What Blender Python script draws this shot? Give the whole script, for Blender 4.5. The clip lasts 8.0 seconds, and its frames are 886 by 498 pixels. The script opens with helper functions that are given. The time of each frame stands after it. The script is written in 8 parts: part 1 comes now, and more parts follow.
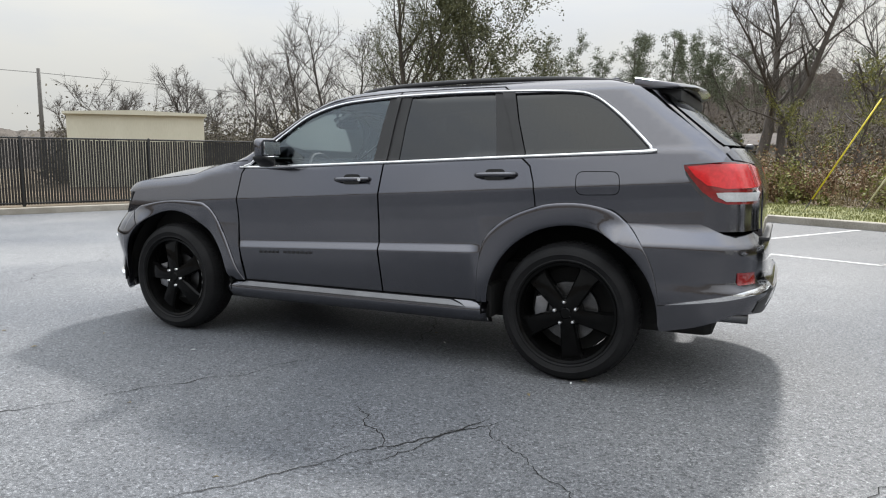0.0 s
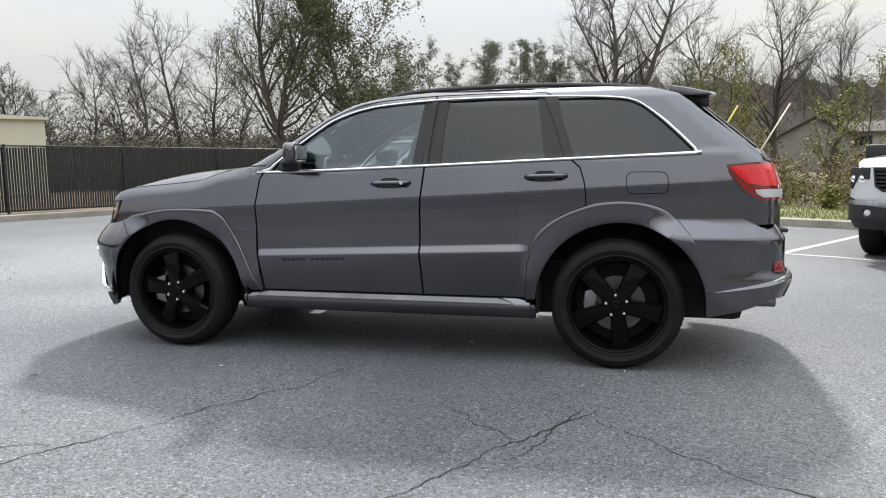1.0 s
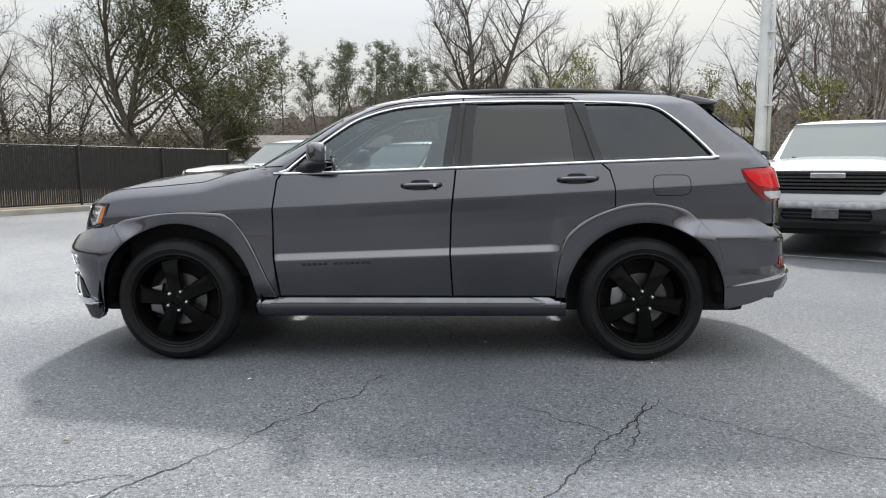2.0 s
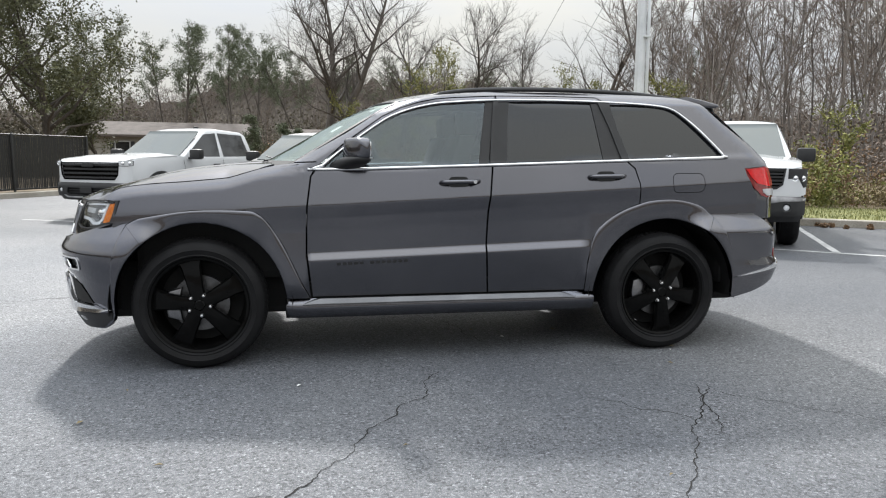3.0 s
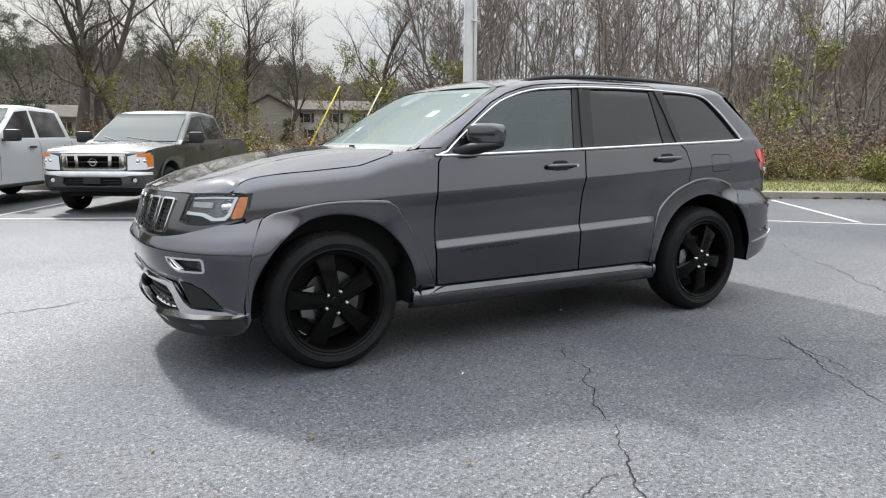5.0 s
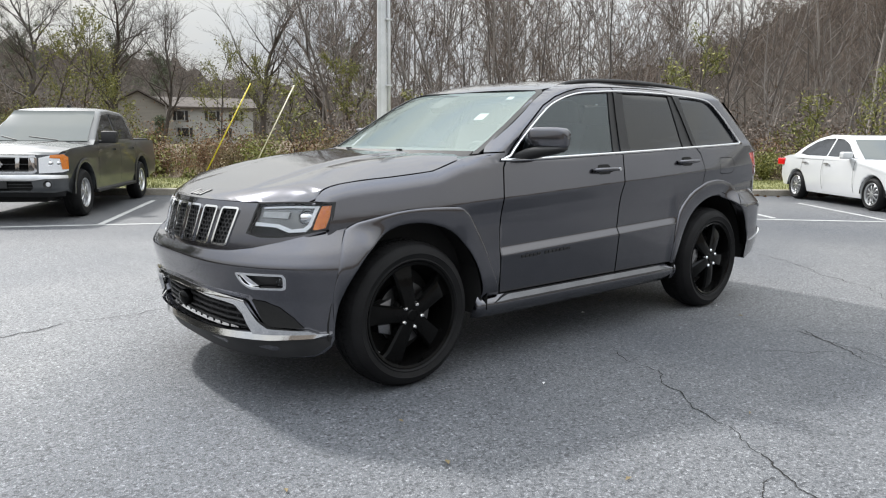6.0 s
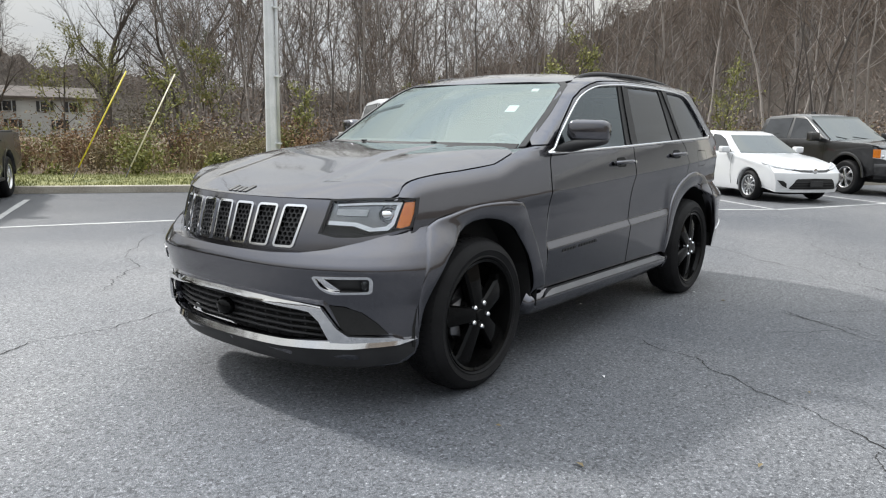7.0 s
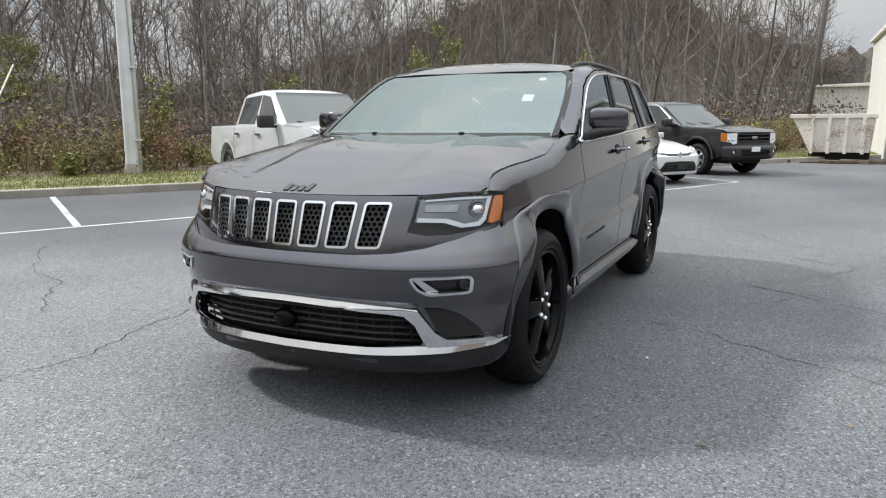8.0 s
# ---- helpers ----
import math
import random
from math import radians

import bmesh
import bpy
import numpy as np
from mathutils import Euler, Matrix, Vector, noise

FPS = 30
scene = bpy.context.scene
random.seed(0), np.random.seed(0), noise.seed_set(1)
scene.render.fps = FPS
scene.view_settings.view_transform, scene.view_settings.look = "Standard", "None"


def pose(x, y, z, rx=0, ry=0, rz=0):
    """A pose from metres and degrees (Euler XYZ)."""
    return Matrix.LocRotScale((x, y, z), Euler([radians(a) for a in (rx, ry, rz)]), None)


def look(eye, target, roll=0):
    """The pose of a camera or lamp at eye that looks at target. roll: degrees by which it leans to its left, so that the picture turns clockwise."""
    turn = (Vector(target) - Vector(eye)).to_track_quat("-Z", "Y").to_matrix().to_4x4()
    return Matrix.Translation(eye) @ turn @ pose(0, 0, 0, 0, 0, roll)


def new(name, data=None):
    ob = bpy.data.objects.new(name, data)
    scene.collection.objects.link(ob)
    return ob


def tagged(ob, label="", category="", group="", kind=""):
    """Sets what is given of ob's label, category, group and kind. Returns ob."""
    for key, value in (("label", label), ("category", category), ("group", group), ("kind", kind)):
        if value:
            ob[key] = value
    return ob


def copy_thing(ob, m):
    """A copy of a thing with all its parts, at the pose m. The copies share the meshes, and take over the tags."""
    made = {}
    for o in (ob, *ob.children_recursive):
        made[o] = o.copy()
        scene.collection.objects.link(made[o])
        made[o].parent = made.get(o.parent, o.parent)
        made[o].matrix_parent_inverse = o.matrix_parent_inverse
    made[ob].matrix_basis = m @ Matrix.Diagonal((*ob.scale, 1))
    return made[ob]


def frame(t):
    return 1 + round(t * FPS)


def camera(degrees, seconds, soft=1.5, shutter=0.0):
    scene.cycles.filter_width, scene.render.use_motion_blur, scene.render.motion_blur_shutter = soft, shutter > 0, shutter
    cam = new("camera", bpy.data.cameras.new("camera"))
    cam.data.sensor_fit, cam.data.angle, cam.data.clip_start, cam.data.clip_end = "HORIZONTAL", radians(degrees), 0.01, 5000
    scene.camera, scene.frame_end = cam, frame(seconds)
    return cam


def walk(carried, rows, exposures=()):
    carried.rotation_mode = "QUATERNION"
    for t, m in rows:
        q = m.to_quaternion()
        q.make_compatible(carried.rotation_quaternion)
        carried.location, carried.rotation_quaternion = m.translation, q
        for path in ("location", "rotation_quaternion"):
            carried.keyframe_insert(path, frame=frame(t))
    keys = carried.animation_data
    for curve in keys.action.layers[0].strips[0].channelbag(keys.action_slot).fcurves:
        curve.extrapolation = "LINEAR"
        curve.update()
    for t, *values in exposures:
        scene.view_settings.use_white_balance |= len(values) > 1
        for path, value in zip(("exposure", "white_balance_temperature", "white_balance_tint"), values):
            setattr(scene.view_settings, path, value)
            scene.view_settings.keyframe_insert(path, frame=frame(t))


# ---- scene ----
cam = camera(63.8, 8.0, soft=1.15)
PATH = [
    (0, (-2.517, 4.652, 1.214), (-1.657, 2.863, 0.971), -0.0),
    (0.5, (-1.985, 4.908, 1.207), (-1.317, 3.038, 0.968), -0.4),
    (1, (-1.436, 5.112, 1.213), (-0.969, 3.181, 0.979), -0.6),
    (1.5, (-0.893, 5.22, 1.213), (-0.632, 3.251, 0.981), -0.4),
    (2, (-0.332, 5.263, 1.227), (-0.281, 3.278, 0.993), -0.2),
    (2.2, (-0.101, 5.25, 1.235), (-0.138, 3.264, 1.001), 0.3),
    (3.3, (1.129, 5.113, 1.263), (0.654, 3.19, 0.989), 0.3),
    (3.5, (1.333, 5.068, 1.258), (0.788, 3.164, 0.974), 0.3),
    (4, (1.87, 4.907, 1.278), (1.171, 3.058, 0.972), 0.1),
    (4.5, (2.378, 4.762, 1.314), (1.536, 2.975, 0.995), -0.0),
    (4.7, (2.579, 4.667, 1.29), (1.68, 2.909, 0.974), 0.1),
    (5.8, (3.477, 3.914, 1.31), (2.271, 2.35, 0.992), 0.5),
    (6, (3.644, 3.763, 1.312), (2.381, 2.245, 0.997), 0.5),
    (6.5, (3.991, 3.35, 1.3), (2.585, 1.964, 0.98), 0.9),
    (7, (4.277, 2.898, 1.287), (2.735, 1.667, 0.961), 0.8),
    (7.5, (4.562, 2.43, 1.285), (2.896, 1.375, 0.949), 0.3),
    (8, (4.744, 1.922, 1.275), (2.969, 1.067, 0.929), -0.2),
]
walk(cam, [(t, look(eye, target, roll)) for t, eye, target, roll in PATH], [(0.0, -0.05), (1.0, 0.0), (5.0, 0.0), (6.5, -0.08), (7.5, -0.2), (8.0, -0.24)])

# ---- light ----
SUN_FROM = Vector((0.1, -1.0, 0.93)).normalized()
sun = new("sun", bpy.data.lights.new("sun", "SUN"))
sun.data.energy, sun.data.angle, sun.data.color = 4.3, radians(4.5), (1.0, 0.98, 0.95)
sun.matrix_world = look((0, -40, 40), Vector((0, -40, 40)) - SUN_FROM)

world = bpy.data.worlds.new("overcast_sky")
scene.world = world
world.use_nodes = True


def link(tree, a, b):
    tree.links.new(a, b)


def build_world():
    nt = world.node_tree
    nt.nodes.clear()
    sky = nt.nodes.new("ShaderNodeTexSky")
    sky.sky_type, sky.sun_disc = "NISHITA", False
    sky.sun_elevation, sky.sun_rotation = math.asin(SUN_FROM.z), math.atan2(SUN_FROM.x, SUN_FROM.y)
    sky.air_density, sky.dust_density = 1.0, 3.0
    dim = nt.nodes.new("ShaderNodeVectorMath")
    dim.operation = "SCALE"
    dim.inputs["Scale"].default_value = 0.11
    link(nt, sky.outputs[0], dim.inputs[0])
    coord = nt.nodes.new("ShaderNodeTexCoord")
    stretch = nt.nodes.new("ShaderNodeMapping")
    stretch.inputs["Scale"].default_value = (1.0, 1.0, 3.6)
    stretch.inputs["Location"].default_value = (0.35, 0.1, 0.3)
    link(nt, coord.outputs["Generated"], stretch.inputs[0])
    big = nt.nodes.new("ShaderNodeTexNoise")
    big.inputs["Scale"].default_value, big.inputs["Detail"].default_value = 1.5, 7.0
    big.inputs["Roughness"].default_value = 0.55
    link(nt, stretch.outputs[0], big.inputs["Vector"])
    tone = nt.nodes.new("ShaderNodeValToRGB")
    tone.color_ramp.elements[0].position, tone.color_ramp.elements[0].color = 0.32, (0.81, 0.87, 0.955, 1)
    tone.color_ramp.elements[1].position, tone.color_ramp.elements[1].color = 0.6, (1.0, 1.0, 0.955, 1)
    link(nt, big.outputs[0], tone.inputs[0])
    gap = nt.nodes.new("ShaderNodeValToRGB")
    gap.color_ramp.elements[0].position, gap.color_ramp.elements[0].color = 0.34, (0.9, 0.9, 0.9, 1)
    gap.color_ramp.elements[1].position, gap.color_ramp.elements[1].color = 0.5, (0.95, 0.95, 0.95, 1)
    link(nt, big.outputs[0], gap.inputs[0])
    mix = nt.nodes.new("ShaderNodeMix")
    mix.data_type = "RGBA"
    link(nt, gap.outputs[0], mix.inputs["Factor"])
    link(nt, dim.outputs[0], mix.inputs["A"])
    link(nt, tone.outputs[0], mix.inputs["B"])
    # an overcast sky is three times as bright overhead as at the horizon
    split = nt.nodes.new("ShaderNodeSeparateXYZ")
    link(nt, coord.outputs["Generated"], split.inputs[0])
    rise = nt.nodes.new("ShaderNodeMath")
    rise.operation, rise.use_clamp = "MAXIMUM", False
    rise.inputs[1].default_value = 0.0
    link(nt, split.outputs["Z"], rise.inputs[0])
    bend = nt.nodes.new("ShaderNodeMath")
    bend.operation = "POWER"
    bend.inputs[1].default_value = 1.4
    link(nt, rise.outputs[0], bend.inputs[0])
    gain = nt.nodes.new("ShaderNodeMath")
    gain.operation = "MULTIPLY_ADD"
    gain.inputs[1].default_value, gain.inputs[2].default_value = 2.5, 0.66
    link(nt, bend.outputs[0], gain.inputs[0])
    back = nt.nodes.new("ShaderNodeBackground")
    link(nt, gain.outputs[0], back.inputs["Strength"])
    # bluer towards the zenith
    cool = nt.nodes.new("ShaderNodeMix")
    cool.data_type = "RGBA"
    cool.inputs["A"].default_value, cool.inputs["B"].default_value = (1, 1, 1, 1), (0.975, 0.997, 1.03, 1)
    link(nt, bend.outputs[0], cool.inputs["Factor"])
    hue = nt.nodes.new("ShaderNodeMix")
    hue.data_type, hue.blend_type = "RGBA", "MULTIPLY"
    hue.inputs["Factor"].default_value = 1.0
    link(nt, mix.outputs["Result"], hue.inputs["A"])
    link(nt, cool.outputs["Result"], hue.inputs["B"])
    link(nt, hue.outputs["Result"], back.inputs["Color"])
    out = nt.nodes.new("ShaderNodeOutputWorld")
    link(nt, back.outputs[0], out.inputs[0])


build_world()


# ---- materials ----
def material(name, a, b=None, rough=0.6, metal=0.0, scale=6.0, fine=120.0, bump=0.0, bump_scale=80.0, coat=0.0,
             spec=0.5, island=False, per_object=0.0, rough_var=0.0, contrast=(0.35, 0.65), stretch=None):
    """A Principled material whose colour goes from a to b by noise at two scales, with bump."""
    m = bpy.data.materials.new(name)
    m.use_nodes = True
    nt = m.node_tree
    p = nt.nodes["Principled BSDF"]
    p.inputs["Roughness"].default_value = rough
    p.inputs["Metallic"].default_value = metal
    p.inputs["Specular IOR Level"].default_value = spec
    if coat:
        p.inputs["Coat Weight"].default_value = coat
        p.inputs["Coat Roughness"].default_value = 0.05
    b = b or a
    coord = nt.nodes.new("ShaderNodeTexCoord")
    where = coord.outputs["Object"]
    if stretch:
        mp = nt.nodes.new("ShaderNodeMapping")
        mp.inputs["Scale"].default_value = stretch
        link(nt, where, mp.inputs[0])
        where = mp.outputs[0]
    n1 = nt.nodes.new("ShaderNodeTexNoise")
    n1.inputs["Scale"].default_value, n1.inputs["Detail"].default_value = scale, 5.0
    n2 = nt.nodes.new("ShaderNodeTexNoise")
    n2.inputs["Scale"].default_value, n2.inputs["Detail"].default_value = fine, 3.0
    link(nt, where, n1.inputs["Vector"])
    link(nt, where, n2.inputs["Vector"])
    add = nt.nodes.new("ShaderNodeMath")
    add.operation = "MULTIPLY_ADD"
    add.inputs[1].default_value = 0.6
    link(nt, n1.outputs[0], add.inputs[0])
    half = nt.nodes.new("ShaderNodeMath")
    half.operation = "MULTIPLY"
    half.inputs[1].default_value = 0.4
    link(nt, n2.outputs[0], half.inputs[0])
    link(nt, half.outputs[0], add.inputs[2])
    value = add.outputs[0]
    if island or per_object:
        info = nt.nodes.new("ShaderNodeNewGeometry" if island else "ShaderNodeObjectInfo")
        mixv = nt.nodes.new("ShaderNodeMix")
        mixv.inputs["Factor"].default_value = 0.75 if island else per_object
        link(nt, value, mixv.inputs["A"])
        link(nt, info.outputs["Random Per Island" if island else "Random"], mixv.inputs["B"])
        value = mixv.outputs["Result"]
        contrast = (0.1, 0.9) if island else contrast
    ramp = nt.nodes.new("ShaderNodeValToRGB")
    ramp.color_ramp.elements[0].position, ramp.color_ramp.elements[1].position = contrast
    ramp.color_ramp.elements[0].color, ramp.color_ramp.elements[1].color = (*a, 1), (*b, 1)
    link(nt, value, ramp.inputs[0])
    link(nt, ramp.outputs[0], p.inputs["Base Color"])
    if rough_var:
        rr = nt.nodes.new("ShaderNodeMapRange")
        rr.inputs["To Min"].default_value, rr.inputs["To Max"].default_value = rough - rough_var, rough + rough_var
        link(nt, n1.outputs[0], rr.inputs[0])
        link(nt, rr.outputs[0], p.inputs["Roughness"])
    if bump:
        n3 = nt.nodes.new("ShaderNodeTexNoise")
        n3.inputs["Scale"].default_value, n3.inputs["Detail"].default_value = bump_scale, 4.0
        link(nt, where, n3.inputs["Vector"])
        bp = nt.nodes.new("ShaderNodeBump")
        bp.inputs["Strength"].default_value, bp.inputs["Distance"].default_value = bump, 0.01
        link(nt, n3.outputs[0], bp.inputs["Height"])
        link(nt, bp.outputs[0], p.inputs["Normal"])
    return m


def glass(name, tint, rough=0.0, ior=1.45, shine=(0.9, 0.92, 0.94)):
    """Thin tinted glass: it lets light straight through, tinted, and mirrors by Fresnel."""
    m = bpy.data.materials.new(name)
    m.use_nodes = True
    nt = m.node_tree
    nt.nodes.clear()
    out = nt.nodes.new("ShaderNodeOutputMaterial")
    clear = nt.nodes.new("ShaderNodeBsdfTransparent")
    clear.inputs[0].default_value = (*tint, 1)
    gloss = nt.nodes.new("ShaderNodeBsdfGlossy")
    gloss.inputs["Roughness"].default_value = rough
    gloss.inputs["Color"].default_value = (*shine, 1)
    fres = nt.nodes.new("ShaderNodeFresnel")
    fres.inputs["IOR"].default_value = ior
    mix = nt.nodes.new("ShaderNodeMixShader")
    link(nt, fres.outputs[0], mix.inputs[0])
    link(nt, clear.outputs[0], mix.inputs[1])
    link(nt, gloss.outputs[0], mix.inputs[2])
    link(nt, mix.outputs[0], out.inputs[0])
    return m


PAINT = material("granite_metallic_paint", (0.097, 0.0975, 0.111), (0.11, 0.1105, 0.1245), rough=0.18, metal=1.0, scale=2.0, fine=900, coat=1.0)
# the flakes lie under a clear coat and do not whiten at a flat angle
PAINT.node_tree.nodes["Principled BSDF"].inputs["Specular Tint"].default_value = (0.62, 0.62, 0.64, 1)
WHITE_PAINT = material("white_car_paint", (0.58, 0.595, 0.61), (0.63, 0.64, 0.65), rough=0.35, scale=1.5, fine=300, coat=1.0)
GREY_PAINT = material("dark_grey_car_paint", (0.06, 0.065, 0.07), (0.075, 0.08, 0.085), rough=0.4, metal=0.6, scale=2, fine=600, coat=1.0)
BLACK_PAINT = material("black_car_paint", (0.008, 0.008, 0.009), (0.014, 0.014, 0.015), rough=0.35, scale=2, fine=400, coat=1.0)
TRIM = material("black_plastic_trim", (0.012, 0.012, 0.013), (0.02, 0.02, 0.021), rough=0.55, scale=10, fine=500, bump=0.05, bump_scale=600)
GLOSS_BLACK = material("gloss_black_wheel_paint", (0.0025, 0.0025, 0.0025), (0.005, 0.005, 0.005), rough=0.07, scale=12, fine=300, spec=0.1)
CHROME = material("chrome", (0.72, 0.73, 0.74), (0.82, 0.82, 0.83), rough=0.07, metal=1.0, scale=9, fine=200)
SATIN = material("satin_silver", (0.5, 0.51, 0.52), (0.62, 0.62, 0.63), rough=0.28, metal=1.0, scale=9, fine=200)
RUBBER = material("tyre_rubber", (0.007, 0.007, 0.0075), (0.015, 0.015, 0.016), rough=0.6, spec=0.14, scale=7, fine=160, bump=0.12, bump_scale=260)
STEEL = material("brake_steel", (0.16, 0.16, 0.165), (0.3, 0.3, 0.31), rough=0.35, metal=1.0, scale=14, fine=200)
DARK = material("dark_underbody", (0.006, 0.006, 0.006), (0.012, 0.012, 0.012), rough=0.85, scale=5, fine=80)
DISC = material("worn_brake_iron", (0.06, 0.06, 0.061), (0.16, 0.16, 0.162), rough=0.4, metal=1.0, scale=14, fine=200)
CABIN = material("dark_cabin_cloth", (0.02, 0.02, 0.021), (0.034, 0.034, 0.036), rough=0.8, scale=8, fine=260, bump=0.1)
CABIN_LIGHT = material("grey_dashboard", (0.05, 0.052, 0.055), (0.08, 0.082, 0.085), rough=0.6, scale=8, fine=260)
TINT = glass("privacy_glass", (0.02, 0.0215, 0.023), ior=1.66)
FRONT_TINT = glass("side_glass", (0.5, 0.55, 0.56), ior=1.92, shine=(0.84, 0.94, 1.0))
REAR_TINT = glass("rear_screen_glass", (0.06, 0.065, 0.07), ior=2.2)
SCREEN = glass("windscreen_glass", (0.6, 0.68, 0.66), ior=2.75, shine=(0.86, 1.0, 0.99))
CLEAR = glass("lamp_lens", (0.9, 0.92, 0.94))
DARK_GLASS = material("dark_car_glass", (0.01, 0.012, 0.013), (0.02, 0.022, 0.024), rough=0.04, scale=3, fine=50, spec=0.9)
# base colour raised to stand for the sky mirrored in the windscreen
SKY_TONED_GLASS = material("sky_toned_windscreen", (0.06, 0.075, 0.073), (0.066, 0.081, 0.079), rough=0.04, scale=1.5, fine=5, spec=0.9)
RED_LENS = material("red_lamp_lens", (0.55, 0.002, 0.006), (0.72, 0.006, 0.012), rough=0.1, scale=40, fine=90, coat=1.0)
DARK_RED = material("dark_red_lens", (0.16, 0.004, 0.006), (0.24, 0.008, 0.01), rough=0.12, scale=40, fine=90, coat=1.0)
AMBER = material("amber_lamp_lens", (0.5, 0.12, 0.008), (0.75, 0.24, 0.02), rough=0.12, scale=60, fine=140, coat=1.0)
LAMP_WHITE = material("white_lamp_bar", (0.75, 0.77, 0.8), (0.85, 0.86, 0.88), rough=0.2, scale=60, fine=140, coat=1.0)
LAMP_GREY = material("lamp_housing", (0.4, 0.41, 0.42), (0.56, 0.57, 0.58), rough=0.25, metal=0.0, scale=20, fine=140)
LAMP_BOWL = material("smoked_lamp_reflector", (0.16, 0.165, 0.17), (0.26, 0.265, 0.27), rough=0.18, metal=0.6, scale=14, fine=90)
SILL_TRIM = material("satin_grey_sill", (0.1, 0.101, 0.106), (0.135, 0.136, 0.142), rough=0.3, metal=1.0, scale=6, fine=200)
WOOD_MASS = material("dense_bare_woodland", (0.07, 0.06, 0.052), (0.165, 0.143, 0.124), rough=0.95, scale=1.6, fine=7.0, stretch=(1, 1, 0.14), contrast=(0.36, 0.64))
STICKER = material("white_sticker", (0.75, 0.76, 0.76), (0.85, 0.85, 0.85), rough=0.6, scale=50, fine=300)

CRACK = material("crack_shadow", (0.006, 0.006, 0.006), (0.018, 0.017, 0.016), rough=0.95, scale=30, fine=200)
LINE_PAINT = material("worn_white_line_paint", (0.27, 0.275, 0.28), (0.54, 0.54, 0.53), rough=0.7, scale=3.5, fine=60, bump=0.2, bump_scale=200)
CONCRETE = material("kerb_concrete", (0.22, 0.2, 0.165), (0.42, 0.39, 0.34), rough=0.85, scale=1.5, fine=40, bump=0.3, bump_scale=60)
GRASS = material("winter_grass", (0.085, 0.1, 0.028), (0.23, 0.22, 0.08), rough=0.9, scale=1.2, fine=30, bump=0.5, bump_scale=40)
BLADES = material("grass_blades", (0.085, 0.11, 0.028), (0.26, 0.25, 0.09), rough=0.7, island=True)
LITTER = material("leaf_litter", (0.06, 0.045, 0.03), (0.2, 0.15, 0.09), rough=0.95, scale=0.6, fine=12, bump=0.6, bump_scale=14)
WEEDS = material("dry_brown_weeds", (0.085, 0.066, 0.034), (0.29, 0.23, 0.13), rough=0.85, island=True)
RUSSET = material("russet_dead_leaves", (0.09, 0.05, 0.028), (0.26, 0.16, 0.085), rough=0.85, island=True)
SHRUB = material("green_brown_shrub_leaves", (0.07, 0.085, 0.02), (0.25, 0.24, 0.065), rough=0.75, island=True)
BARK = material("grey_brown_bark", (0.04, 0.034, 0.029), (0.11, 0.095, 0.082), rough=0.9, scale=1.5, fine=16, bump=0.5, bump_scale=20, stretch=(1, 1, 0.25))
WOOD_BARK = material("woodland_bark", (0.065, 0.057, 0.052), (0.3, 0.275, 0.255), rough=0.9, island=True)
TWIG = material("grey_brown_twigs", (0.085, 0.067, 0.056), (0.205, 0.164, 0.136), rough=0.9, island=True)
OAK_LEAF = material("olive_leaves", (0.042, 0.05, 0.02), (0.125, 0.128, 0.055), rough=0.7, island=True)
PINE_LEAF = material("pine_needles", (0.05, 0.065, 0.035), (0.13, 0.15, 0.085), rough=0.75, island=True)
FAR_WOOD = material("far_woodland", (0.055, 0.05, 0.034), (0.14, 0.122, 0.086), rough=0.95, island=True)
POLE_METAL = material("galvanised_pole", (0.5, 0.52, 0.54), (0.7, 0.71, 0.73), rough=0.5, metal=0.1, scale=2, fine=50)
POLE_WOOD = material("weathered_pole_wood", (0.085, 0.08, 0.075), (0.15, 0.142, 0.132), rough=0.9, scale=3, fine=30, stretch=(4, 4, 0.3))
YELLOW = material("yellow_guy_guard", (0.55, 0.45, 0.02), (0.75, 0.62, 0.05), rough=0.5, scale=5, fine=60)
PALE_GUARD = material("bleached_guy_guard", (0.6, 0.55, 0.4), (0.8, 0.75, 0.6), rough=0.5, scale=5, fine=60)
WIRE = material("steel_wire", (0.08, 0.08, 0.08), (0.16, 0.16, 0.16), rough=0.5, metal=0.6)
SLAT = material("dark_fence_slats", (0.008, 0.008, 0.009), (0.022, 0.021, 0.02), rough=0.65, scale=4, fine=60, per_object=0.4, contrast=(0.2, 0.8))
FENCE_METAL = material("black_fence_post", (0.01, 0.01, 0.01), (0.018, 0.018, 0.018), rough=0.5)
TAN_STEEL = material("tan_metal_siding", (0.52, 0.5, 0.4), (0.6, 0.58, 0.48), rough=0.55, scale=0.8, fine=20, stretch=(1, 1, 0.2))
WHITE_STEEL = material("cream_metal_siding", (0.66, 0.65, 0.6), (0.76, 0.75, 0.7), rough=0.5, scale=0.8, fine=20, stretch=(1, 1, 0.2))
ROOF = material("grey_brown_shingle", (0.065, 0.054, 0.048), (0.125, 0.106, 0.095), rough=0.9, scale=1.5, fine=12)
SIDING = material("pale_house_siding", (0.33, 0.33, 0.315), (0.42, 0.42, 0.4), rough=0.7, scale=0.8, fine=14, stretch=(0.3, 0.3, 4))
BEIGE_SIDING = material("grey_beige_siding", (0.2, 0.188, 0.165), (0.27, 0.255, 0.225), rough=0.7, scale=0.8, fine=14, stretch=(0.3, 0.3, 4))
RUST = material("rusty_white_bin_paint", (0.3, 0.22, 0.17), (0.66, 0.62, 0.57), rough=0.7, scale=1.6, fine=14, contrast=(0.36, 0.5), bump=0.2)
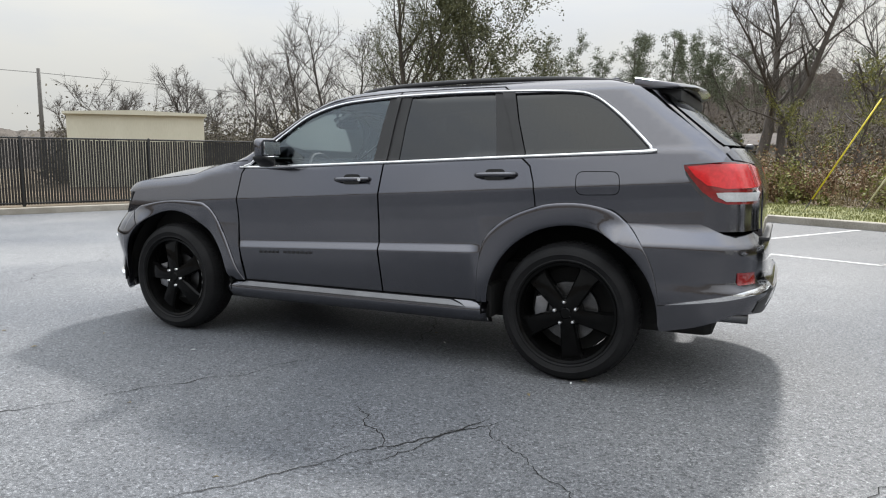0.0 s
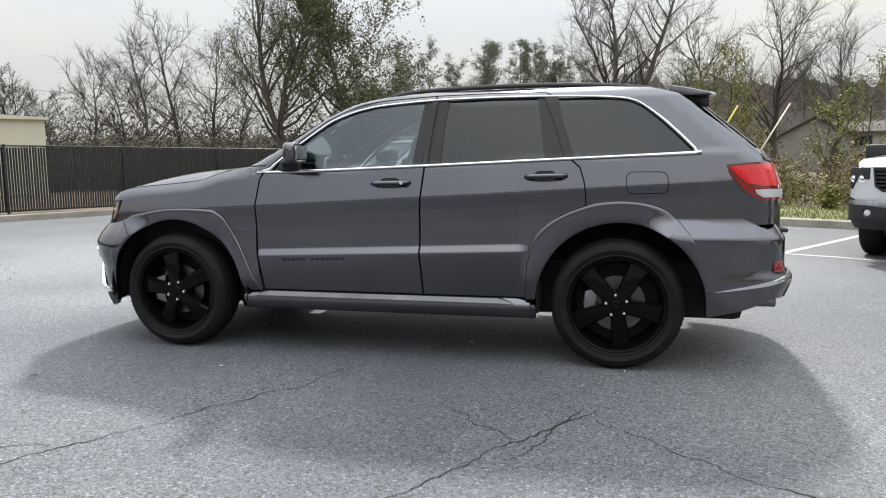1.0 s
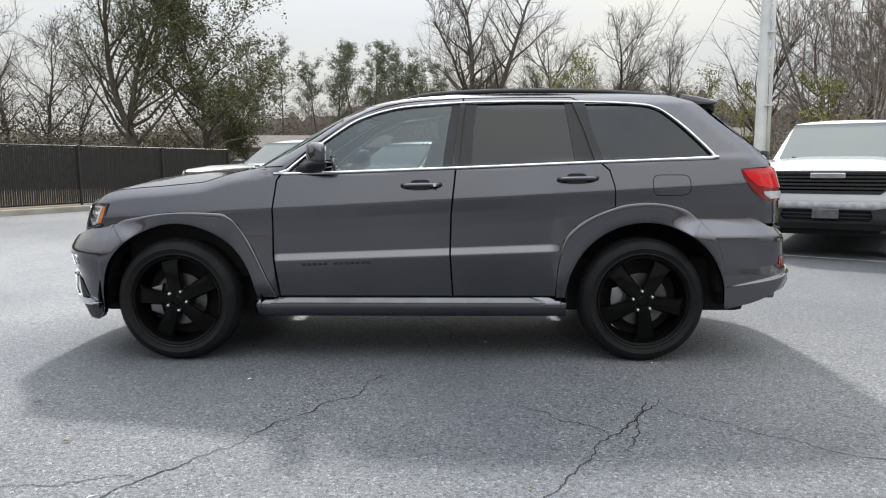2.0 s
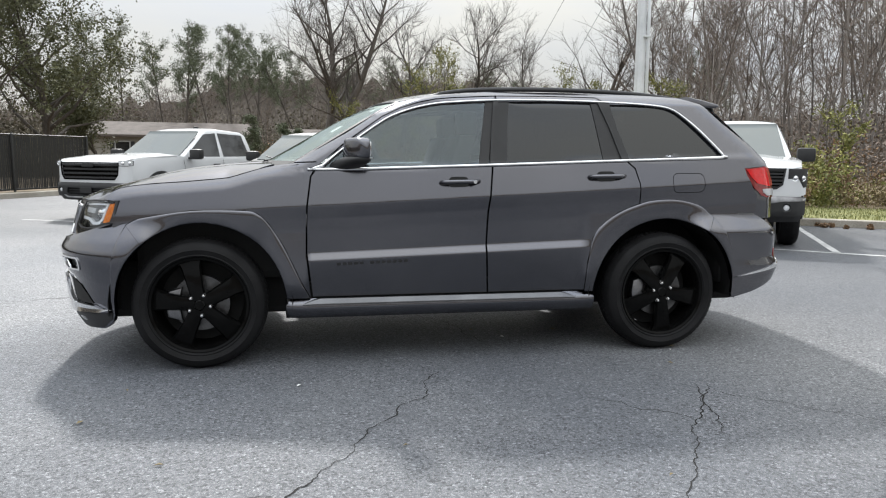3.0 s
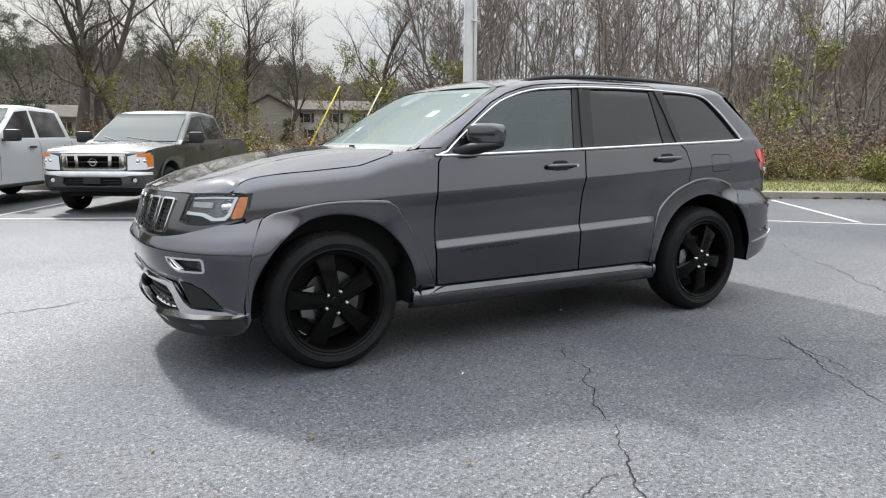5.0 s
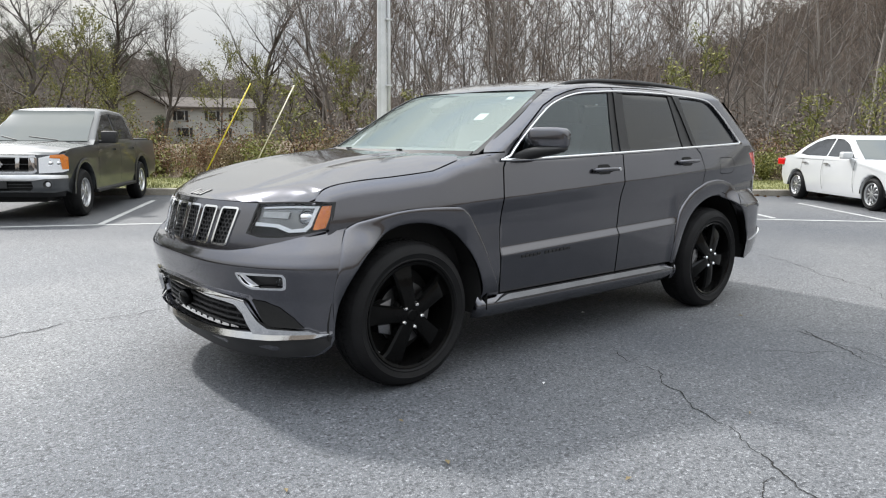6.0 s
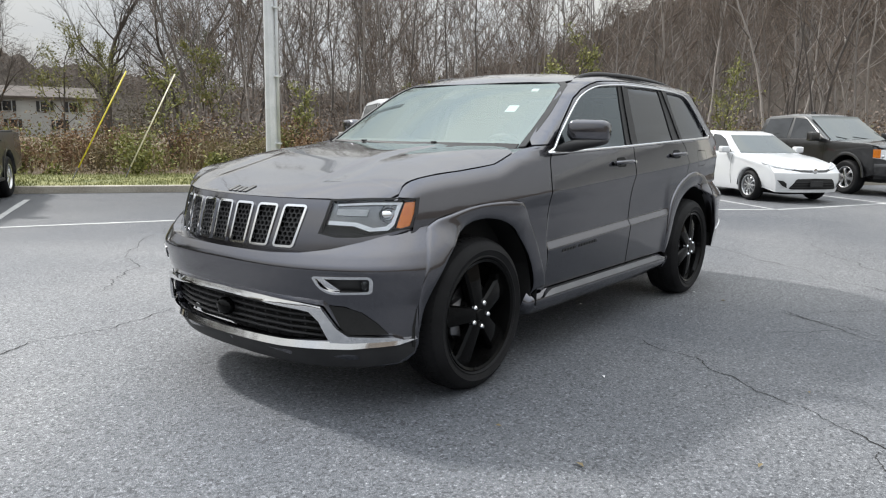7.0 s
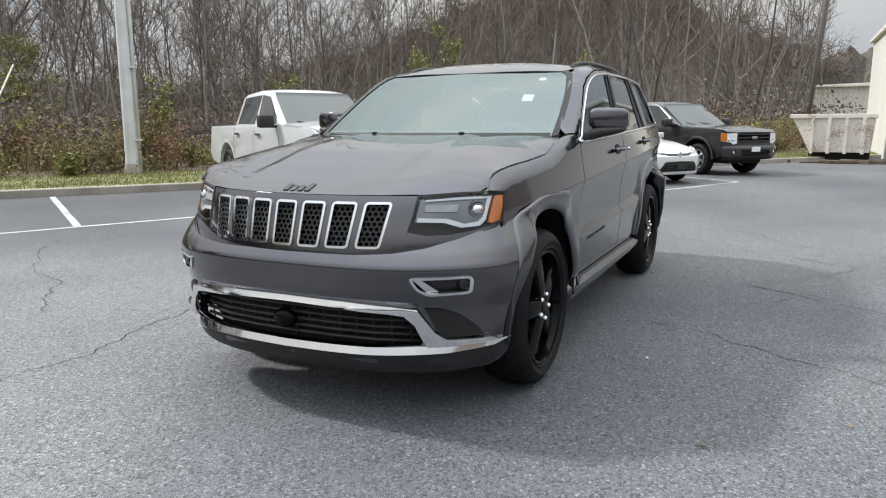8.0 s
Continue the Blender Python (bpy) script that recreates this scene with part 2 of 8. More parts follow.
DEBRIS = material("scrap_wood", (0.05, 0.04, 0.03), (0.14, 0.1, 0.07), rough=0.9, scale=5, fine=40)


def asphalt_material():
    """Grey weathered asphalt: aggregate speckle, large worn and stained patches, damp sheen."""
    m = material("weathered_asphalt", (0.128, 0.134, 0.146), (0.181, 0.188, 0.199), rough=0.56, scale=0.5, fine=150, bump=0.8, bump_scale=190, rough_var=0.12, contrast=(0.3, 0.7), spec=0.32)
    nt = m.node_tree
    p = nt.nodes["Principled BSDF"]
    base = p.inputs["Base Color"].links[0].from_socket
    coord = nt.nodes.new("ShaderNodeTexCoord")
    grit = nt.nodes.new("ShaderNodeTexVoronoi")
    grit.inputs["Scale"].default_value = 135
    link(nt, coord.outputs["Object"], grit.inputs["Vector"])
    grit_ramp = nt.nodes.new("ShaderNodeValToRGB")
    grit_ramp.color_ramp.elements[0].position, grit_ramp.color_ramp.elements[0].color = 0.06, (2.02, 2.0, 1.96, 1)
    grit_ramp.color_ramp.elements[1].position, grit_ramp.color_ramp.elements[1].color = 0.48, (0.62, 0.63, 0.655, 1)
    link(nt, grit.outputs["Distance"], grit_ramp.inputs[0])
    mul = nt.nodes.new("ShaderNodeMix")
    mul.data_type, mul.blend_type = "RGBA", "MULTIPLY"
    mul.inputs["Factor"].default_value = 0.68
    link(nt, base, mul.inputs["A"])
    link(nt, grit_ramp.outputs[0], mul.inputs["B"])
    # single pale and dark stones in the binder
    stones = nt.nodes.new("ShaderNodeTexVoronoi")
    stones.inputs["Scale"].default_value = 85
    link(nt, coord.outputs["Object"], stones.inputs["Vector"])
    pick = nt.nodes.new("ShaderNodeSeparateColor")
    link(nt, stones.outputs["Color"], pick.inputs[0])
    stone_ramp = nt.nodes.new("ShaderNodeValToRGB")
    stone_ramp.color_ramp.elements[0].position, stone_ramp.color_ramp.elements[0].color = 0.14, (0.55, 0.55, 0.56, 1)
    stone_ramp.color_ramp.elements[1].position, stone_ramp.color_ramp.elements[1].color = 0.2, (0.95, 0.95, 0.95, 1)
    for at, tone in ((0.8, (0.98, 0.98, 0.98, 1)), (0.9, (1.22, 1.21, 1.2, 1)), (0.985, (1.65, 1.64, 1.62, 1))):
        e = stone_ramp.color_ramp.elements.new(at)
        e.color = tone
    link(nt, pick.outputs[0], stone_ramp.inputs[0])
    mul_s = nt.nodes.new("ShaderNodeMix")
    mul_s.data_type, mul_s.blend_type = "RGBA", "MULTIPLY"
    mul_s.inputs["Factor"].default_value = 1.0
    link(nt, mul.outputs["Result"], mul_s.inputs["A"])
    link(nt, stone_ramp.outputs[0], mul_s.inputs["B"])
    mul = mul_s
    worn = nt.nodes.new("ShaderNodeTexNoise")
    worn.inputs["Scale"].default_value, worn.inputs["Detail"].default_value = 0.22, 6
    link(nt, coord.outputs["Object"], worn.inputs["Vector"])
    worn_ramp = nt.nodes.new("ShaderNodeValToRGB")
    worn_ramp.color_ramp.elements[0].position, worn_ramp.color_ramp.elements[0].color = 0.38, (0.76, 0.78, 0.81, 1)
    worn_ramp.color_ramp.elements[1].position, worn_ramp.color_ramp.elements[1].color = 0.62, (1.26, 1.23, 1.18, 1)
    link(nt, worn.outputs[0], worn_ramp.inputs[0])
    mul2 = nt.nodes.new("ShaderNodeMix")
    mul2.data_type, mul2.blend_type = "RGBA", "MULTIPLY"
    mul2.inputs["Factor"].default_value = 1.0
    link(nt, mul.outputs["Result"], mul2.inputs["A"])
    link(nt, worn_ramp.outputs[0], mul2.inputs["B"])
    mid = nt.nodes.new("ShaderNodeTexNoise")
    mid.inputs["Scale"].default_value, mid.inputs["Detail"].default_value, mid.inputs["Roughness"].default_value = 60.0, 5.0, 0.75
    link(nt, coord.outputs["Object"], mid.inputs["Vector"])
    mid_ramp = nt.nodes.new("ShaderNodeValToRGB")
    mid_ramp.color_ramp.elements[0].position, mid_ramp.color_ramp.elements[0].color = 0.36, (0.67, 0.675, 0.68, 1)
    mid_ramp.color_ramp.elements[1].position, mid_ramp.color_ramp.elements[1].color = 0.64, (1.35, 1.34, 1.33, 1)
    link(nt, mid.outputs[0], mid_ramp.inputs[0])
    mul3 = nt.nodes.new("ShaderNodeMix")
    mul3.data_type, mul3.blend_type = "RGBA", "MULTIPLY"
    mul3.inputs["Factor"].default_value = 1.0
    link(nt, mul2.outputs["Result"], mul3.inputs["A"])
    link(nt, mid_ramp.outputs[0], mul3.inputs["B"])
    # glare painted into the colour: the lot is paler towards the fence
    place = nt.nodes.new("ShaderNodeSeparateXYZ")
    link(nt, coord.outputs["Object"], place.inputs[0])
    glare = nt.nodes.new("ShaderNodeMapRange")
    glare.interpolation_type = "SMOOTHSTEP"
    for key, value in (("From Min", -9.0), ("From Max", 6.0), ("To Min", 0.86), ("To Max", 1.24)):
        glare.inputs[key].default_value = value
    link(nt, place.outputs["X"], glare.inputs["Value"])
    # and shade painted into the colour: darker along the stalls
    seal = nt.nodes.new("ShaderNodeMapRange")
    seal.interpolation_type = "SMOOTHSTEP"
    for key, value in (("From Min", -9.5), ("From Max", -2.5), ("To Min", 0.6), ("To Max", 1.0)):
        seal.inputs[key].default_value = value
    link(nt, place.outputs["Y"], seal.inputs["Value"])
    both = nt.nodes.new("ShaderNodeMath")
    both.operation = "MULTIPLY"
    link(nt, glare.outputs["Result"], both.inputs[0])
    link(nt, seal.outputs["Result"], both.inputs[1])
    toned = nt.nodes.new("ShaderNodeVectorMath")
    toned.operation = "SCALE"
    link(nt, mul3.outputs["Result"], toned.inputs[0])
    link(nt, both.outputs[0], toned.inputs["Scale"])
    link(nt, toned.outputs[0], p.inputs["Base Color"])
    return m


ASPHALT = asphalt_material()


# ---- mesh tools ----
def mesh_object(name, verts, faces, mat, parent=None, label="", smooth=False, normals=None):
    me = bpy.data.meshes.new(name)
    me.from_pydata([tuple(v) for v in verts], [], faces)
    me.materials.append(mat)
    if smooth:
        me.polygons.foreach_set("use_smooth", [True] * len(me.polygons))
    if normals is not None:
        me.normals_split_custom_set_from_vertices(normals)
    me.update()
    ob = new(name, me)
    ob.parent = parent
    if label:
        ob["label"] = label
    return ob


def part(name, bm, mat, parent, label="", smooth=None):
    """Links a bmesh as one mesh object under a thing or a part. smooth: the angle in degrees below which edges are smooth."""
    me = bpy.data.meshes.new(name)
    bmesh.ops.recalc_face_normals(bm, faces=bm.faces)
    if smooth:
        for f in bm.faces:
            f.smooth = True
        for e in bm.edges:
            if len(e.link_faces) == 2 and e.calc_face_angle(0) > radians(smooth):
                e.smooth = False
    bm.to_mesh(me)
    bm.free()
    me.materials.append(mat)
    ob = new(name, me)
    ob.parent = parent
    if label:
        ob["label"] = label
    return ob


def thing(name, label, category, group="", m=None):
    ob = new(name)
    ob.empty_display_size = 0.3
    if m is not None:
        ob.matrix_world = m
    return tagged(ob, label, category, group)


def box(x0, x1, y0, y1, z0, z1, bevel=0.0, segments=2, bm=None, m=None):
    bm2 = bmesh.new()
    bmesh.ops.create_cube(bm2, size=1.0)
    for v in bm2.verts:
        v.co = Vector((x0 + (v.co.x + 0.5) * (x1 - x0), y0 + (v.co.y + 0.5) * (y1 - y0), z0 + (v.co.z + 0.5) * (z1 - z0)))
    if bevel:
        bmesh.ops.bevel(bm2, geom=list(bm2.edges), offset=bevel, segments=segments, affect="EDGES", profile=0.6)
    if m is not None:
        bmesh.ops.transform(bm2, matrix=m, verts=bm2.verts)
    return bm2 if bm is None else merge(bm, bm2)


def merge(bm, other):
    me = bpy.data.meshes.new("tmp")
    other.to_mesh(me)
    other.free()
    bm.from_mesh(me)
    bpy.data.meshes.remove(me)
    return bm


def slab(profile, y0, y1, bevel=0.0, cuts=(), segments=2, shape=None):
    """A side profile in x, z drawn out from y0 to y1, its rims bevelled; cuts: planes of y to cut at; shape: moves each vertex."""
    bm = bmesh.new()
    ring = [bm.verts.new((x, y0, z)) for x, z in profile]
    f = bm.faces.new(ring)
    got = bmesh.ops.extrude_face_region(bm, geom=[f])
    moved = [g for g in got["geom"] if isinstance(g, bmesh.types.BMVert)]
    for v in moved:
        v.co.y = y1
    bmesh.ops.recalc_face_normals(bm, faces=bm.faces)
    if bevel:
        rims = [e for e in bm.edges if abs(e.verts[0].co.y - e.verts[1].co.y) < 1e-6]
        bmesh.ops.bevel(bm, geom=rims, offset=bevel, segments=segments, affect="EDGES", profile=0.5, clamp_overlap=True)
    for c in cuts:
        bmesh.ops.bisect_plane(bm, geom=list(bm.verts) + list(bm.edges) + list(bm.faces), plane_co=(0, c, 0), plane_no=(0, 1, 0))
    if shape:
        for v in bm.verts:
            v.co = Vector(shape(*v.co))
    return bm


def lathe(profile, axis="y", steps=48, closed=False):
    """Turns a profile of (radius, along) round an axis."""
    bm = bmesh.new()
    rings = []
    for k in range(steps):
        a = 2 * math.pi * k / steps
        ring = []
        for r, t in profile:
            c, s = r * math.cos(a), r * math.sin(a)
            ring.append(bm.verts.new({"y": (c, t, s), "z": (c, s, t), "x": (t, c, s)}[axis]))
        rings.append(ring)
    for k in range(steps):
        a, b = rings[k], rings[(k + 1) % steps]
        for i in range(len(profile) - (0 if closed else 1)):
            j = (i + 1) % len(profile)
            bm.faces.new((a[i], a[j], b[j], b[i]))
    return bm


def tube(points, radius, sides=6, closed=False, flat=None):
    """A tube along points; radius may be a list; flat: (width, height) along the local frame in place of a circle."""
    pts = [Vector(p) for p in points]
    n = len(pts)
    verts, faces = [], []
    for i, p in enumerate(pts):
        a = pts[(i - 1) % n] if closed or i else pts[0]
        b = pts[(i + 1) % n] if closed or i < n - 1 else pts[-1]
        d = (b - a).normalized()
        up = Vector((0, 0, 1)) if abs(d.z) < 0.95 else Vector((1, 0, 0))
        s = d.cross(up).normalized()
        u = s.cross(d)
        r = radius[i] if isinstance(radius, (list, tuple)) else radius
        for k in range(sides):
            t = 2 * math.pi * k / sides
            verts.append(p + s * (r * math.cos(t)) + u * (r * math.sin(t)))
    for i in range(n if closed else n - 1):
        j = (i + 1) % n
        for k in range(sides):
            l = (k + 1) % sides
            faces.append((i * sides + k, i * sides + l, j * sides + l, j * sides + k))
    if not closed:
        faces.append(tuple(range(sides))[::-1])
        faces.append(tuple(range((n - 1) * sides, n * sides)))
    return verts, faces


def smooth_line(points, per=6, closed=False):
    """A Catmull-Rom line through points."""
    p = [Vector(q) for q in points]
    n = len(p)
    out = []
    for i in range(n if closed else n - 1):
        a = p[(i - 1) % n] if closed or i > 0 else p[0] * 2 - p[1]
        b, c = p[i], p[(i + 1) % n]
        d = p[(i + 2) % n] if closed or i + 2 < n else p[-1] * 2 - p[-2]
        for k in range(per):
            t = k / per
            out.append(0.5 * (2 * b + (c - a) * t + (2 * a - 5 * b + 4 * c - d) * t * t + (3 * b - a - 3 * c + d) * t ** 3))
    if not closed:
        out.append(p[-1])
    return [tuple(v) for v in out]


def inset(poly, d):
    """The closed outline poly moved inwards by d."""
    area = sum(a[0] * b[1] - b[0] * a[1] for a, b in zip(poly, poly[1:] + poly[:1]))
    s = 1 if area > 0 else -1
    out = []
    n = len(poly)
    for i in range(n):
        a, b, c = (Vector(poly[(i + k) % n][:2]) for k in (-1, 0, 1))
        e, f = (b - a).normalized(), (c - b).normalized()
        n1, n2 = Vector((-e.y, e.x)) * s, Vector((-f.y, f.x)) * s
        m = n1 + n2
        k = d / max(0.35, m.length_squared / 2) if m.length > 1e-6 else 0
        out.append((b.x + m.x * k, b.y + m.y * k))
    return out


def rounded(poly, r, steps=4):
    """The closed outline poly with its corners rounded by r."""
    out = []
    n = len(poly)
    for i in range(n):
        a, b, c = (Vector(poly[(i + k) % n]) for k in (-1, 0, 1))
        e, f = a - b, c - b
        k = min(r, e.length * 0.45, f.length * 0.45)
        p, q = b + e.normalized() * k, b + f.normalized() * k
        for j in range(steps + 1):
            t = j / steps
            out.append(tuple(p * (1 - t) ** 2 + b * 2 * t * (1 - t) + q * t * t))
    return out


def steps(a, b, d):
    n = max(1, round((b - a) / d))
    return [a + (b - a) * i / n for i in range(1, n)]


def skin(name, outline, surf, hint, mat, parent, holes=(), gu=(), gv=(), thick=0.02, mirror=False, label="", offset=0.0):
    """A sheet-metal panel: an outline (with holes) in u, v cut into a grid and laid on the surface surf(u, v), with exact normals and a
    return flange round its edges. hint: the way that it faces. mirror: the other side of the car."""
    bm = bmesh.new()
    edges = []
    for loop in (outline, *holes):
        vs = [bm.verts.new((p[0], p[1], 0)) for p in loop]
        edges += [bm.edges.new((vs[i], vs[(i + 1) % len(vs)])) for i in range(len(vs))]
    bmesh.ops.triangle_fill(bm, use_beauty=True, use_dissolve=False, edges=edges)
    for lines, co in ((gu, 0), (gv, 1)):
        for c in lines:
            where, way = [0, 0, 0], [0, 0, 0]
            where[co], way[co] = c, 1
            bmesh.ops.bisect_plane(bm, geom=list(bm.verts) + list(bm.edges) + list(bm.faces), dist=1e-5, plane_co=where, plane_no=way)
    bm.verts.index_update()
    hint = Vector(hint)
    if callable(offset):
        plain, lift, offset = surf, offset, 0.0

        def surf(u, w):
            d = 0.002
            n = (Vector(plain(u + d, w)) - Vector(plain(u - d, w))).cross(Vector(plain(u, w + d)) - Vector(plain(u, w - d))).normalized()
            return Vector(plain(u, w)) + (n if n.dot(hint) > 0 else -n) * lift(u, w)
    verts, normals, faces = [], [], []
    h = 0.002
    for v in bm.verts:
        u, w = v.co.x, v.co.y
        p = Vector(surf(u, w))
        du = Vector(surf(u + h, w)) - Vector(surf(u - h, w))
        dv = Vector(surf(u, w + h)) - Vector(surf(u, w - h))
        n = du.cross(dv)
        n = n.normalized() if n.length > 1e-12 else hint
        n = -n if n.dot(hint) < 0 else n
        verts.append(p + n * offset)
        normals.append(n)
    for f in bm.faces:
        ids = [v.index for v in f.verts]
        a, b, c = (verts[i] for i in ids[:3])
        if (b - a).cross(c - a).dot(normals[ids[0]]) < 0:
            ids.reverse()
        faces.append(ids)
    if thick:
        for e in bm.edges:
            if len(e.link_faces) == 1:
                i, j = (v.index for v in e.verts)
                k = len(verts)
                verts += [verts[i], verts[j], verts[j] - normals[j] * thick, verts[i] - normals[i] * thick]
                normals += [Vector((0, 0, 0))] * 4
                faces.append([k, k + 1, k + 2, k + 3])
    bm.free()
    if mirror:
        verts = [Vector((v.x, -v.y, v.z)) for v in verts]
        normals = [Vector((n.x, -n.y, n.z)) for n in normals]
        faces = [f[::-1] for f in faces]
    return mesh_object(name, verts, faces, mat, parent, label, True, [tuple(n) for n in normals])


def knots(pairs, v, soft=0.0):
    """The broken line through (v, value) pairs, its corners softened over soft."""
    xs, ys = [p[0] for p in pairs], [p[1] for p in pairs]
    if not soft:
        return float(np.interp(v, xs, ys))
    return float(np.dot(np.interp((v - soft, v - soft / 2, v, v + soft / 2, v + soft), xs, ys), (0.1, 0.25, 0.3, 0.25, 0.1)))


def ease(a, b, v):
    t = min(1.0, max(0.0, (v - a) / (b - a)))
    return t * t * (3 - 2 * t)


# ---- the grey SUV: x ahead, y to its left ----
def fender_top(x):
    return knots([(0.85, 1.205), (1.07, 1.19), (1.17, 1.16), (1.28, 1.125), (1.55, 1.101), (1.7, 1.092), (1.83, 1.077), (1.9, 1.062), (1.945, 1.036), (1.975, 0.995), (2.02, 0.94)], x, 0.03)


def belt(x):
    return 1.171 + (0.737 - x) * 0.0375


def lead_line(z):
    return knots([(1.0, 1.3), (1.21, 0.93), (1.404, 0.604), (1.522, 0.418), (1.6, 0.24), (1.629, 0.14), (1.655, 0.0), (1.7, -0.4)], z, 0.02)


def tail_line(z):
    return knots([(1.1, 2.4), (1.213, 2.27), (1.355, 2.12), (1.531, 1.91), (1.62, 1.8), (1.7, 1.72)], z, 0.02)


def side(x, z):
    zs = 0.963 + (0.835 - x) * 0.05
    zb = 0.636 + (0.82 - x) * 0.034
    zt, zw = zb + 0.044, belt(x)
    top = [(zw, 0.873), (zw + 0.012, 0.864), (1.61, 0.748), (1.645, 0.706), (1.68, 0.625)]
    plain = knots([(0.2, 0.84), (0.4, 0.886), (0.52, 0.902), (0.66, 0.899), (zs - 0.14, 0.892), (zs - 0.07, 0.9), (zs, 0.916)] + top, z, 0.011)
    k = ease(-0.96, -0.87, x) * (1 - ease(0.81, 0.85, x))
    if k > 0:
        sharp = knots([(0.2, 0.84), (0.4, 0.864), (zb, 0.901), (zt, 0.877), (zs - 0.16, 0.885), (zs - 0.08, 0.897), (zs, 0.916)] + top, z, 0.008)
        plain += (sharp - plain) * k
    f = ease(1.0, 1.4, x)
    if f > 0:
        full = knots([(0.2, 0.86), (0.4, 0.9), (0.6, 0.915), (zs - 0.14, 0.922), (zs, 0.917)] + top, z, 0.03)
        plain += (full - plain) * f
    y = plain - 0.05 * max(0.0, x - 0.8) ** 2 - 0.052 * max(0.0, -1.0 - x) ** 2 - 1.0 * max(0.0, -2.12 - x) ** 2
    if x > 0.9:
        y -= 0.035 * max(0.0, 1 - (fender_top(x) - z) / 0.07) ** 2 * ease(0.9, 1.1, x)
    if z > 1.18 and x > -0.5:
        y -= 0.085 * max(0.0, min(1.0, 1 - (lead_line(z) - x) / 0.12)) ** 2 * ease(1.18, 1.26, z)
    if z > 1.2 and x < -1.2:
        y -= 0.035 * max(0.0, min(1.0, 1 - (x + tail_line(z)) / 0.14)) ** 2 * ease(1.2, 1.26, z)
    return (x, y, z)


def nose(y, z):
    a = abs(y) / knots([(0.3, 0.978), (0.5, 0.988), (0.66, 1.0), (0.78, 0.978), (0.87, 0.94)], z, 0.03)
    xc = knots([(0.15, 2.16), (0.22, 2.25), (0.3, 2.3), (0.42, 2.315), (0.52, 2.318), (0.6, 2.345), (0.69, 2.365), (0.705, 2.362), (0.75, 2.335), (0.8, 2.295), (0.87, 2.25)], z, 0.012)
    return (xc - 0.225 * (a / 0.8) ** 3.2 - 0.17 * (a / 0.955) ** 22, y, z)


def face(y, z):
    xg = knots([(0.72, 2.342), (0.8, 2.33), (0.86, 2.314), (0.95, 2.285), (1.0, 2.262), (1.05, 2.24)], z, 0.03)
    return (xg - 0.5 * abs(y) ** 2.15 - 0.03 * (abs(y) / 0.846) ** 30, y, z)


def tuck(pts):
    """Draws the outer end of a lamp outline in, to where the fender meets it."""
    return [(y if y < 0.76 else 0.76 + (y - 0.76) * 0.8, z) for y, z in pts]


def hood_front(y):
    return face(y, 0.985)[0] + 0.004


def hood(x, y):
    a = abs(y)
    ridge = knots([(0.85, 1.224), (1.0, 1.217), (1.14, 1.21), (1.3, 1.197), (1.5, 1.176), (1.685, 1.143), (1.87, 1.092), (2.0, 1.06), (2.1, 1.037), (2.2, 1.016), (2.3, 0.995)], x, 0.06)
    xe = min(max(x, 1.08), 1.95)
    at_edge = knots([(0.85, 1.224), (1.0, 1.217), (1.14, 1.21), (1.3, 1.197), (1.5, 1.176), (1.685, 1.143), (1.87, 1.092), (2.0, 1.06)], xe, 0.06)
    drop = (at_edge - fender_top(xe) - 0.001) / ((side(xe, fender_top(xe))[1] - 0.5) / 0.35) ** 2 * ease(0.9, 1.1, x)
    z = ridge - drop * max(0.0, (a - 0.5) / 0.35) ** 2 + 0.012 * (1 - ease(0.33, 0.41, a)) * ease(2.2, 1.9, x) - 0.006 * (1 - (a / 0.5) ** 2 if a < 0.5 else 0)
    xf = hood_front(y)
    ridge_f = knots([(1.87, 1.092), (2.0, 1.06), (2.1, 1.037), (2.2, 1.016), (2.3, 0.995)], xf)
    edge = ridge_f - 0.03 * max(0.0, (a - 0.5) / 0.35) ** 2
    roll = max(0.0, min(edge, z) - 0.984)
    return (x, y, z - roll * max(0.0, 1 - (xf - x) / (0.16 - 0.11 * ease(0.6, 0.78, a))) ** 2)


def screen(y, z):
    xb = knots([(1.15, 1.22), (1.21, 1.117), (1.404, 0.78), (1.522, 0.57), (1.6, 0.4), (1.66, 0.2)], z, 0.05)
    return (xb - 0.35 * y * y, y, z)


def roof(x, y):
    zc = knots([(-2.1, 1.625), (-1.9, 1.655), (-1.6, 1.69), (-1.0, 1.715), (-0.4, 1.716), (0.0, 1.69), (0.24, 1.65), (0.4, 1.6), (0.5, 1.55)], x, 0.08)
    return (x, y, zc - 0.045 * (abs(y) / 0.63) ** 2.5)


def tail(y, z):
    a = abs(y)
    xt = knots([(0.75, 2.43), (0.9, 2.42), (1.05, 2.42), (1.2, 2.37), (1.28, 2.31), (1.3, 2.29), (1.55, 1.98), (1.7, 1.8)], z, 0.02)
    return (-(xt - 0.09 * (a / 0.75) ** 4 - 0.25 * (a / 0.836) ** 26), y, z)


def rear_bumper(y, z):
    a = abs(y) / knots([(0.2, 0.925), (0.3, 0.948), (0.55, 0.962), (0.79, 0.977), (0.89, 0.915)], z, 0.012)
    xr = knots([(0.2, 2.3), (0.29, 2.38), (0.42, 2.455), (0.5, 2.49), (0.545, 2.495), (0.575, 2.47), (0.6, 2.452), (0.77, 2.45), (0.81, 2.42), (0.89, 2.37)], z, 0.012)
    return (-(xr - 0.1 * (a / 0.8) ** 4 - 0.22 * (a / 0.94) ** 18), y, z)


